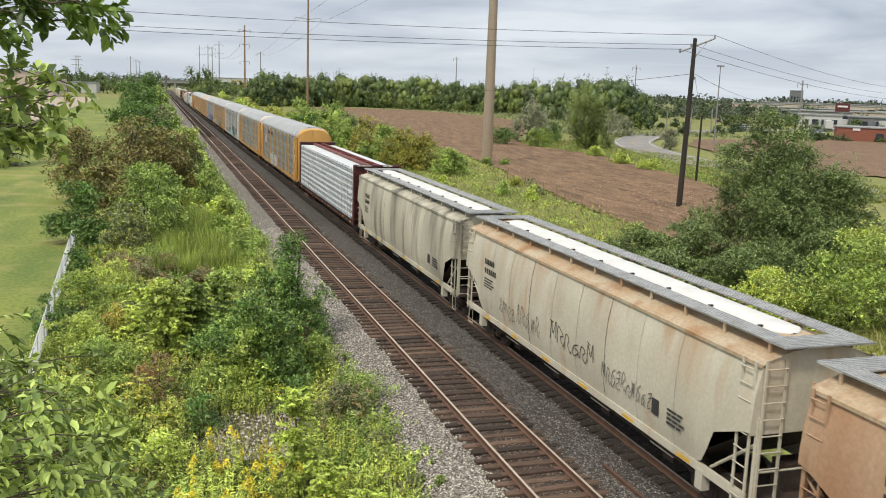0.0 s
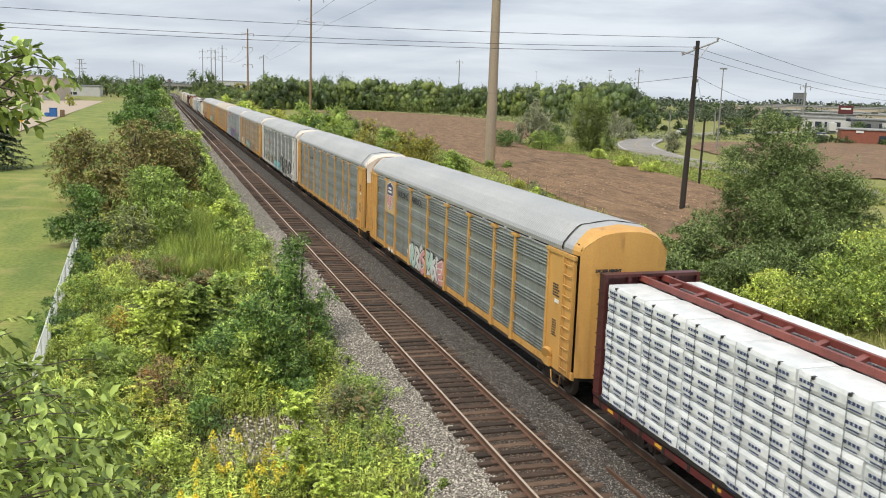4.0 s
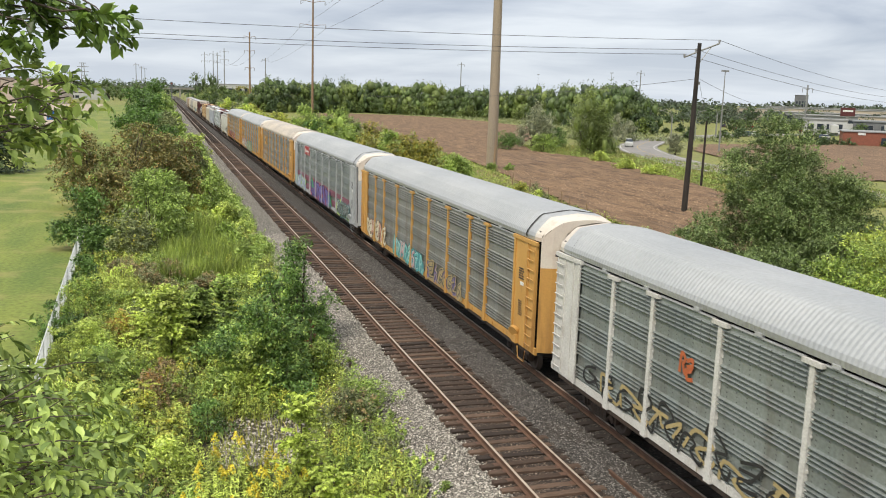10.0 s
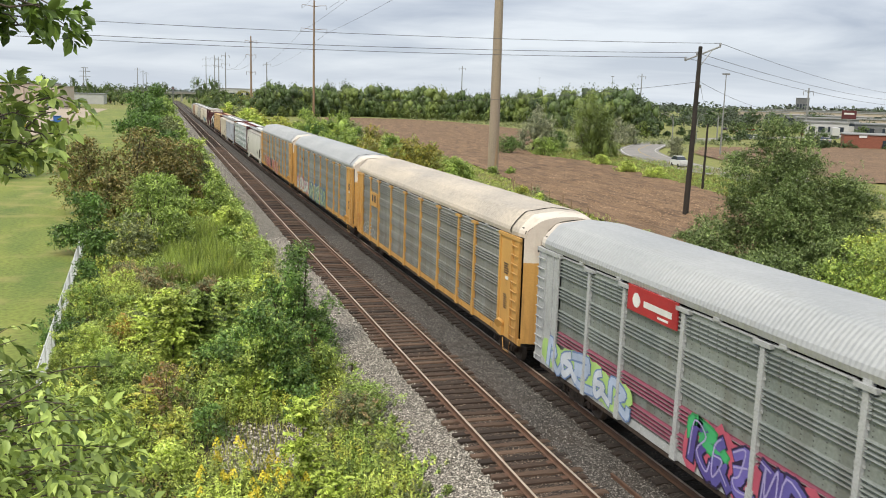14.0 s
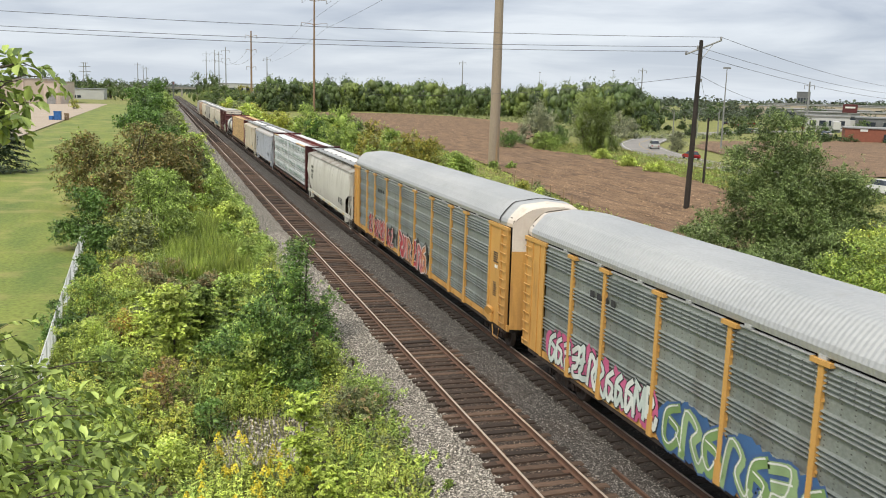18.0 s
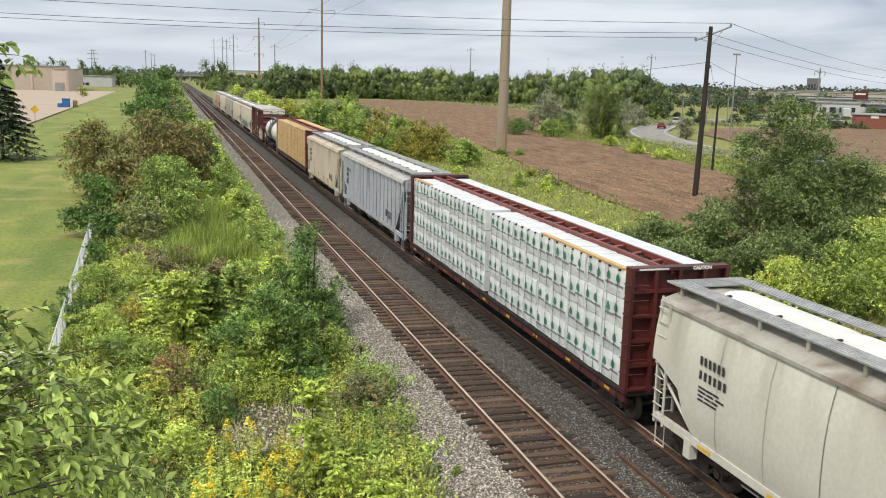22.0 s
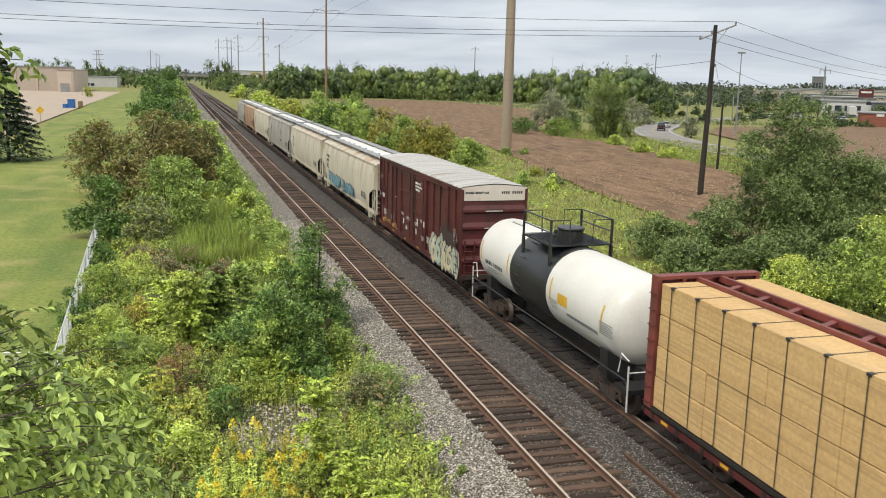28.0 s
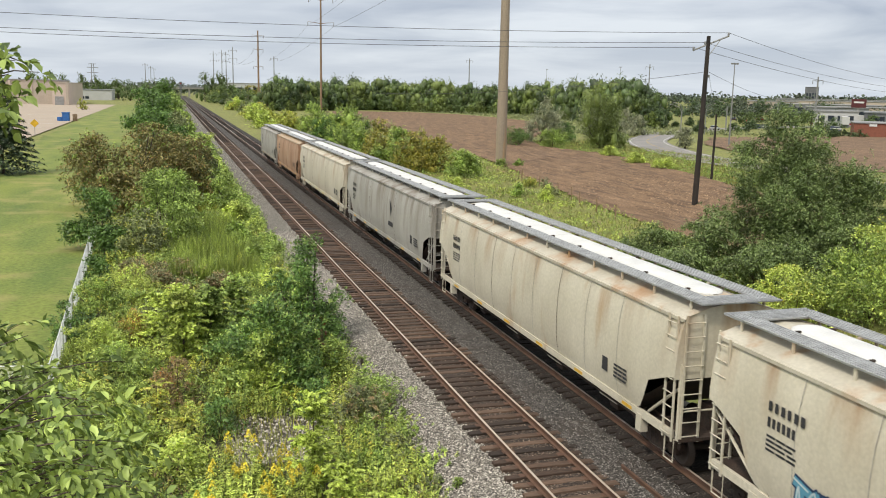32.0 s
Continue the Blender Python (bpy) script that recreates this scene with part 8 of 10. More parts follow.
def make_right_plants():
    r = random.Random(3)
    P = plant
    R3 = np.random.default_rng(8)
    lobes = [(0.2, -0.2, 6.4, 3.2, 3.2, 3.0), (-0.7, 0.6, 10.7, 1.6, 1.6, 1.8), (-1.5, 1.2, 8.4, 2.2, 2.2, 1.9), (2.5, -1.9, 6.5, 1.7, 1.7, 2.2), (-0.5, 0.4, 8.6, 2.1, 2.1, 2.4), (1.4, -1.0, 5.2, 2.4, 2.4, 2.6), (-1.8, 1.4, 5.8, 2.0, 2.0, 2.4), (-1.8, -2.2, 2.8, 2.5, 2.5, 2.4), (-1.2, -1.5, 5.2, 2.3, 2.3, 2.5), (-1.6, 1.2, 2.7, 2.5, 2.5, 2.3), (1.2, -2.4, 3.0, 2.4, 2.4, 2.4), (0.9, -0.6, 3.6, 3.4, 3.4, 2.6), (3.1, -2.3, 3.6, 1.8, 1.8, 2.4), (-3.4, 2.6, 3.0, 2.0, 2.0, 2.0), (-2.2, 1.7, 5.0, 1.3, 1.3, 1.6), (0.5, -0.4, 1.0, 3.8, 3.8, 1.5), (3.4, -2.4, 1.0, 2.6, 2.6, 1.4), (-3.4, 2.4, 0.9, 2.4, 2.4, 1.4), (-1.4, -1.8, 1.4, 2.6, 2.6, 1.9), (1.8, -3.6, 1.4, 2.4, 2.4, 1.7)]
    lobes = [(x, y, z * 0.82, a, b, c * 0.84) for x, y, z, a, b, c in lobes]
    for b in list(lobes):
        for _ in range(9):
            a, v = R3.uniform(0, 6.283), R3.uniform(-0.4, 0.95)
            c = math.sqrt(1 - v * v)
            lobes.append((b[0] + math.cos(a) * c * b[3] * 0.85, b[1] + math.sin(a) * c * b[4] * 0.85, b[2] + v * b[5] * 0.82, b[3] * R3.uniform(0.26, 0.46), b[4] * 0.38, b[5] * R3.uniform(0.3, 0.46)))
    P("tree", "large spreading grey-green tree beside the track", "tree", 27.4, 45.7, 6, 9.5, 140000, 0.155, L_WILLOW, blobs=lobes, thick=0.13, extra=(L_SAGE, 34000), shell=0.4, aspect=0.42, per=11)
    for x, y, rx, h in ((20.6, 40.6, 2.3, 2.6), (18.4, 44.0, 2.0, 2.2), (21.6, 46.5, 2.6, 3.4), (23.0, 42.2, 2.8, 3.2), (20.2, 50.5, 2.2, 2.6), (26.0, 40.6, 2.6, 3.6)):
        P("shrub", "dull green undergrowth below the large tree", "shrub", x, y, rx, h, 9000, 0.18, L_WILLOW, "undergrowth by the track", k=14, extra=(L_SAGE, 1800), aspect=0.42)
    P("shrub", "bright yellow-green bush beside the track", "shrub", 23.2, 35.0, 3.3, 4.3, 15000, 0.15, L_MID, "bushes along the field", k=14, extra=(L_LIGHT, 4200))
    P("shrub", "bright yellow-green bush beside the track", "shrub", 28.2, 38.4, 3.2, 4.6, 13000, 0.16, L_LIGHT, "bushes along the field", k=14, extra=(L_YELL, 1500))
    P("shrub", "bright yellow-green bush beside the track", "shrub", 20.0, 36.2, 2.2, 2.4, 6000, 0.14, L_LIGHT, "bushes along the field", k=12, extra=(L_YELL, 1500))
    for x, y, rx, h, m in ((23.4, 121, 3.4, 5.2, L_OLIVEY), (20.5, 131, 3.8, 6.0, L_OLIVEY), (24.6, 116, 3.0, 4.4, L_OLIVEY), (22.0, 126, 3.4, 5.0, L_MID), (26.4, 109, 2.4, 3.4, L_MID), (18.8, 137, 3.2, 6.0, L_MID), (17.6, 142, 3.6, 7.4, L_MID), (21.6, 150, 3.4, 6.0, L_OLIVE), (15.8, 158, 3.0, 5.6, L_DARK), (20.5, 172, 3.0, 5.6, L_MID), (22.5, 207, 4.2, 6.6, L_MID), (18.5, 222, 3.4, 5.0, L_YELL), (26, 190, 3.0, 4.4, L_YELL)):
        P("shrub", "tall rounded bush between track and field", "shrub", x, y, rx, h, 7000, 0.17 + y * 0.0008, m, "bushes along the field", k=18, extra=(L_MID if m is L_OLIVEY else L_LIGHT, 700), low=0.05, squat=0.75)
    for x, y, rx, h, m in ((28.6, 87, 1.1, 1.9, L_OLIVE), (27.0, 83.5, 0.9, 1.5, L_LIGHT), (25.6, 88, 0.9, 1.3, L_MID), (30.5, 97, 0.8, 1.0, L_YELL), (22, 98, 1.0, 1.2, L_LIGHT), (37.2, 124.5, 0.9, 1.2, L_MID), (39.8, 124, 0.8, 1.0, L_MID)):
        P("shrub", "small bush at the field's edge", "shrub", x, y, rx, h, 1300, 0.2, m, "bushes along the field", k=8)
    for k in range(26):
        y = 245 + k * 11
        x = 17 + r.uniform(-5, 7) + k * 0.35
        P("shrub", "scrubby bush along the railway", "shrub", x, y, r.uniform(2.5, 4.2), r.uniform(2.2, 5.5), 1100, 0.7, r.choice([L_MID, L_YELL, L_OLIVE, L_LIGHT]), "scrub along the railway", k=9)
    blades("field_edge_grass", "yellow-green grass between track and field", 30000, (8.5, 36, 30, 175), (0.15, 0.5), 0.022, L_VERGE, 7, lean=0.5)
    carpet("field_edge_weeds", "bright green weeds between track and field", 5000, (8.8, 42, 34, 175), (0.2, 0.8), 0.17, L_MID, 28, -0.05)
    carpet("field_edge_bright_weeds", "pale yellow-green weeds between track and field", 5000, (8.8, 42, 34, 190), (0.2, 0.9), 0.17, L_LIGHT, 29, 0.12)
    blades("road_verge_grass", "grass and weeds on the road's verge", 26000, (50, 82, 80, 190), (0.15, 0.6), 0.04, L_VERGE, 9, lean=0.5)
    carpet("road_verge_weeds", "bright leafy weeds on the road's verge", 4200, (48, 80, 80, 185), (0.2, 0.8), 0.24, L_MID, 30, 0.1)
    carpet("wood_edge_weeds", "rough yellow-green weeds along the woodland's edge", 2200, (72, 150, 215, 430), (0.4, 1.5), 0.6, L_OLIVE, 31, -0.1)
    # by the road
    for x, y, rx, h, m, n in ((72.5, 163, 4.2, 11.4, L_FARL, 4200), (76, 166, 3.2, 8.5, L_FARL, 2600), (58.5, 172, 2.6, 3.8, L_DARK, 1500), (63.5, 166, 3.0, 3.4, L_MID, 1500), (72.8, 183, 3.4, 4.4, L_DARK, 1700), (70, 177, 2.2, 3.0, L_MID, 900), (67, 180, 4.2, 8.6, L_SILVER, 2600), (90, 203, 4, 6.4, L_SILVER, 1600), (92.5, 164, 2.3, 4.0, L_SILVER, 1200), (108, 214, 3.2, 5.0, L_SILVER, 1000), (99.5, 205, 3.6, 6.6, L_SILVER, 1200), (101, 224, 3.6, 6.0, L_OLIVE, 1000), (93, 143, 1.6, 2.6, L_SILVER, 700), (104, 137, 1.5, 2.4, L_OLIVE, 600), (64.5, 143, 1.6, 1.6, L_LIGHT, 700), (61, 118, 1.8, 1.5, L_LIGHT, 800), (60.6, 127, 1.7, 1.6, L_LIGHT, 700)):
        P("tree" if h > 4.5 else "shrub", "dark green tree beside the field" if m is L_DARK else ("silvery grey-green tree by the road" if m is L_SILVER else "green bush beside the road"), "tree" if h > 4.5 else "shrub", x, y, rx, h, n * 4, 0.29 if h > 4.5 else 0.24, m, "trees by the road", k=14, squat=0.8)


def make_woods():
    """The far woodland edge and the distant trees out to the horizon."""
    r = random.Random(9)
    edge = catmull([(36, 440), (52, 446), (78, 470), (100, 470), (123, 448), (145, 430), (157, 400), (150, 350), (142, 310), (140, 290), (137, 272)], 7)
    n = 0
    for x, y in edge:
        for row in range(3):
            h = (r.uniform(3.5, 8.0), r.uniform(10.0, 15.0), r.uniform(13.0, 18.0))[row]
            plant("tree", "broad-leaved tree of the far woodland", "tree", x + r.uniform(-5, 5) + row * 4, y + r.uniform(-4, 4) - 12 + row * 11, h * r.uniform(0.45, 0.65), h * 0.93, 2100, 0.56, r.choice([L_FAR, L_FARL, L_FARL, L_FAR, L_FARD]), "far woodland trees", k=12, thick=0.2, low=0.1, squat=0.85, hull=0.55)
            n += 1
    for k in range(16):
        x, y = r.uniform(215, 330), r.uniform(400, 540)
        plant("tree", "broad-leaved tree of the far woodland", "tree", x, y, r.uniform(5, 8), r.uniform(7, 10), 800, 1.0, L_FARD, "far woodland trees", k=12, low=0.05)
    for k in range(24):
        x, y = 20 + r.uniform(-2, 40), r.uniform(520, 760)
        plant("tree", "distant tree beyond the field", "tree", x, y, r.uniform(5, 8), r.uniform(6, 12), 1300, 0.8, r.choice([L_FAR, L_FARL, L_OLIVEY]), "distant trees", k=10, low=0.05)
    for x, y, h in ((-24, 690, 12), (-14, 640, 11), (-60, 720, 15), (-75, 760, 18), (-86, 740, 17), (-98, 780, 20), (-116, 800, 19), (-48, 760, 14), (15, 640, 19), (22, 655, 20), (28, 670, 18), (-9, 660, 15), (-18, 600, 14), (-34, 640, 13), (-44, 700, 14)):
        plant("tree", "distant dark tree near the skyline", "tree", x, y, r.uniform(6, 9), h, 1800, 0.8, L_FAR, "distant trees", k=12, low=0.05, squat=0.8)
    # a band of skyline trees
    bl, rr = [], np.random.default_rng(4)
    for k in range(420):
        a = radians(rr.uniform(-32, 62))
        d = rr.uniform(1000, 1900)
        h = rr.uniform(7, 15)
        bl.append((d * math.sin(a), d * math.cos(a), h * 0.4 + GZ, rr.uniform(9, 24), rr.uniform(9, 20), h * 0.6))
    P, N = crown_points(bl, 26000, rr, 0.7)
    V, F = leaf_quads(P, N, 4.2, rr, 0.7)
    tagged(new("skyline_woods", skin("skyline_woods", V, F, L_HAZE)), "distant dark woods along the skyline", "woods", kind="stuff")
    bl = []
    for k in range(150):
        a = radians(rr.uniform(31, 52))
        d = rr.uniform(420, 900)
        h = rr.uniform(4, 8)
        bl.append((d * math.sin(a), d * math.cos(a), h * 0.4 + GZ, rr.uniform(3, 9), rr.uniform(3, 9), h * 0.6))
    P, N = crown_points(bl, 24000, rr, 0.7)
    V, F = leaf_quads(P, N, 1.0, rr, 0.7)
    tagged(new("business_park_trees", skin("business_park_trees", V, F, L_HAZE)), "scattered trees among distant buildings", "trees", kind="stuff")


SWAY = []


def branch(name, clusters, joint, seed, leaf=0.10, per=42, material=None, sag=0.45, reach=(0.12, 0.32), aspect=0.46):
    """A leafy bough of the near tree: twigs from a joint to each cluster, with hanging leafy shoots."""
    r = np.random.default_rng(seed)
    g = Geo()
    Ps, Ds = [], []
    J = np.array(joint)
    for i, c in enumerate(clusters):
        c = np.array(c[:3])
        m = J * 0.25 + c * 0.75 + r.normal(size=3) * 0.07
        g.tube([tuple(m), tuple(m * 0.4 + c * 0.6 + np.array([0, 0, 0.03])), tuple(c)], 0.006, 4, 0.002)
        if i % 9 == 0:
            g.tube([tuple(J), tuple(J * 0.6 + c * 0.4 + np.array([0, 0, 0.08])), tuple(m)], 0.016, 5, 0.006)
        k = max(2, per // 9)
        d = (c - J) / np.linalg.norm(c - J) * 0.6 + r.normal(size=(k, 3)) * 0.6 + np.array([0, 0, -0.15])
        Ps.append(c - (c - m) * r.uniform(0, 0.6, (k, 1)))
        Ds.append(d / np.linalg.norm(d, axis=1, keepdims=True))
    P, D = np.vstack(Ps), np.vstack(Ds)
    V, F = shoot_leaves(P, D, r.uniform(*reach, len(P)), 9, leaf, r, aspect, sag)
    return g, skin("leaf_mass", V, F, material or L_NEAR)


def make_near_tree():
    """The tree beside the bridge whose boughs reach into the view; two boughs sway in the wind."""
    t = thing("near_tree", "broad-leaved tree beside the bridge with swaying leafy boughs", "tree", at=(-13.0, 4.6, GZ))
    inv = Matrix.Translation((13.0, -4.6, -GZ))
    loc = lambda p: (p[0] + 13.0, p[1] - 4.6, p[2] - GZ)
    g = Geo().tube([(0, 0, -0.3), (0.1, 0.1, 4), (0.3, 0.3, 7.5), (0.2, 0.4, 10.5), (0.3, 0.4, 12.5)], 0.16, 10, 0.03)
    part("trunk", g, BARK, t)
    for base, tip in (((0.3, 0.3, 7.4), (1.0, 0.9, 8.3)), ((0.2, 0.4, 9.6), (2.2, 0.9, 10.6)), ((0.2, 0.4, 10.2), (2.4, 0.9, 11.2))):
        mid = tuple((p + q) / 2 + e for p, q, e in zip(base, tip, (0, 0, 0.12)))
        part("limb", Geo().tube([base, mid, tip], 0.06, 7, 0.03), BARK, t)
    r = np.random.default_rng(77)
    # the low bough: fills the lower corner
    cl = []
    while len(cl) < 120:
        px, py, d = r.uniform(-90, 255), r.uniform(560, 900), r.uniform(4.8, 7.4)
        edge = 20 + 1.05 * (py - 540) if py < 700 else 195 + 0.3 * (py - 700)
        if px < edge + r.normal() * 22:
            cl.append((px, py, d))
    pts = [loc(tuple(EYE + ray13(px, py) * d)) for px, py, d in cl]
    g, me = branch("bough", pts, (1.0, 0.9, 8.3), 5, 0.0795, 40, L_NEAR, 0.75, (0.10, 0.34), 0.50)
    b = part("bough", g, BARK, t)
    tagged(part("leaf_mass", me, None, b), kind="stuff")
    # the two swaying boughs, drawn at their farthest reach
    upper = [(-10, 20), (20, 45), (55, 30), (85, 25), (60, 75), (95, 55), (120, 70), (140, 40), (150, 75), (180, 62), (205, 58), (228, 78), (12, 85), (35, 5), (100, 5), (-40, 50)]
    pts = [loc(tuple(EYE + ray13(px + r.normal() * 9, py - 14 + r.normal() * 6) * r.uniform(5.2, 5.8))) for px, py in upper for _ in (0, 1)]
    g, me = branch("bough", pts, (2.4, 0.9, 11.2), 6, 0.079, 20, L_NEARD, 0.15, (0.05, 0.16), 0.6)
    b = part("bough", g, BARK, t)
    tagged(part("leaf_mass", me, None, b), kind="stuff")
    SWAY.append((b, "upper"))
    mid = [(-20, 150), (15, 135), (35, 170), (60, 190), (85, 160), (95, 215), (120, 195), (140, 175), (165, 190), (60, 240), (100, 255), (20, 230), (125, 240), (30, 275), (-15, 260), (80, 285), (-40, 200), (5, 190)]
    pts = [loc(tuple(EYE + ray13(px - 8 + r.normal() * 9, py - 6 + r.normal() * 8) * r.uniform(5.4, 6.2))) for px, py in mid for _ in (0, 1)]
    g, me = branch("bough", pts, (2.2, 0.9, 10.6), 7, 0.079, 24, L_NEAR, 0.2, (0.06, 0.18), 0.6)
    b = part("bough", g, BARK, t)
    tagged(part("leaf_mass", me, None, b), kind="stuff")
    SWAY.append((b, "mid"))


def ray13(px, py):
    """A direction of the view at thirteen seconds, for placing the near boughs round its edge."""
    m = aim(17.37, 9.55, 1.65).to_3x3()
    k = 784 / math.tan(radians(26.25))
    return (m @ Vector(((px - 784) / k, (441 - py) / k, -1))).normalized()


make_left_plants()
make_right_plants()
make_woods()
make_near_tree()


# ---- poles, wires, fence, buildings, vehicles ----
STEELP = mat("weathering_steel_pole", (0.33, 0.265, 0.195), 0.75, color2=(0.25, 0.205, 0.16), scale=0.5, stretch=(1, 1, 0.1), stain=(0.42, 0.25, 0.10), sscale=0.6, sstretch=(1, 1, 0.08), slo=0.58, shi=0.75)
WOODP = mat("dark_creosoted_pole", (0.036, 0.027, 0.021), 0.9, color2=(0.016, 0.013, 0.011), scale=2.2, stretch=(1, 1, 0.25), fine=0.25, bump=0.4)
WOODB = mat("brown_wood_pole", (0.28, 0.185, 0.11), 0.9, color2=(0.22, 0.15, 0.095), scale=1.0, stretch=(1, 1, 0.08), fine=0.2)
GREYP = mat("grey_metal_pole", (0.32, 0.32, 0.31), 0.5, 0.4, scale=2)
WIREM = mat("dark_cable", (0.07, 0.07, 0.075), 0.6, scale=2, bump=0)
PORCEL = mat("grey_insulator", (0.30, 0.30, 0.31), 0.3, scale=2)
CHAIN = mat("galvanised_chain_link", (0.80, 0.81, 0.81), 0.45, 0.15, scale=3, bump=0.05)
TANW = mat("tan_block_wall", (0.47, 0.40, 0.33), 0.85, color2=(0.42, 0.36, 0.30), scale=0.15, fine=0.06, bump=0.1)
TANW2 = mat("pale_pinkish_wall", (0.57, 0.47, 0.40), 0.85, color2=(0.52, 0.43, 0.37), scale=0.2, fine=0.06)
COPING = mat("grey_metal_coping", (0.30, 0.30, 0.30), 0.6, scale=1)
BRICK = mat("red_brick_wall", (0.27, 0.095, 0.06), 0.85, color2=(0.22, 0.08, 0.052), scale=1.5, fine=0.2)
WHITEW = mat("white_metal_cladding", (0.50, 0.50, 0.50), 0.6, color2=(0.44, 0.44, 0.44), scale=0.2, fine=0.04)
GREYW = mat("grey_metal_cladding", (0.22, 0.23, 0.24), 0.6, color2=(0.18, 0.19, 0.20), scale=0.2, fine=0.04)
DARKW = mat("dark_grey_cladding", (0.15, 0.155, 0.165), 0.6, scale=0.3, fine=0.04)
GLASS = mat("dark_window_glass", (0.035, 0.045, 0.06), 0.12, 0.0, scale=0.5, fine=0.02, bump=0)
BLUEP = mat("blue_container_paint", (0.03, 0.14, 0.42), 0.5, scale=1.5)
SIGNY = mat("yellow_road_sign", (0.70, 0.42, 0.02), 0.5, scale=3, fine=0.03)
CONC = mat("weathered_concrete", (0.38, 0.36, 0.33), 0.85, scale=0.6, fine=0.1)
TYRE = mat("black_tyre_rubber", (0.02, 0.02, 0.02), 0.8, scale=4)
REDD = mat("dark_red_sign_panel", (0.10, 0.02, 0.022), 0.5, scale=1)
REDL = mat("red_lamp_lens", (0.35, 0.02, 0.02), 0.3, scale=4, fine=0)


def sagging(a, b, sag, n=20):
    return [(a[0] + (b[0] - a[0]) * k / n, a[1] + (b[1] - a[1]) * k / n, a[2] + (b[2] - a[2]) * k / n - 4 * sag * (k / n) * (1 - k / n)) for k in range(n + 1)]


def wire(a, b, sag, r, label="dark overhead cable between poles", group="overhead cables"):
    g = Geo().tube(sagging(a, b, sag), r, 4)
    return solid("overhead_cable", g, WIREM, label, "cable", group)


def line_tower(x, y, top, arms, base_r, top_r, material, label, group="transmission poles", seg=10):
    t = thing("transmission_pole", label, "utility pole", group, at=(x, y, GZ - 0.1))
    part("pole", Geo().lathe_z(0, 0, [(-0.5, base_r), (top - GZ, top_r)], seg), material, t)
    for z, hw in arms:
        zz = z - GZ
        for s in (-1, 1):
            part("crossarm", Geo().tube([(0, 0, zz - 0.5), (s * hw * 0.5, 0, zz), (s * hw, 0, zz + 0.2)], 0.16, 6, 0.09), material, t)
            part("insulator", Geo().lathe_z(s * hw, 0, [(zz - 1.6, 0.08), (zz - 1.5, 0.16), (zz - 0.2, 0.16), (zz + 0.1, 0.06)], 6), PORCEL, t)
    return t


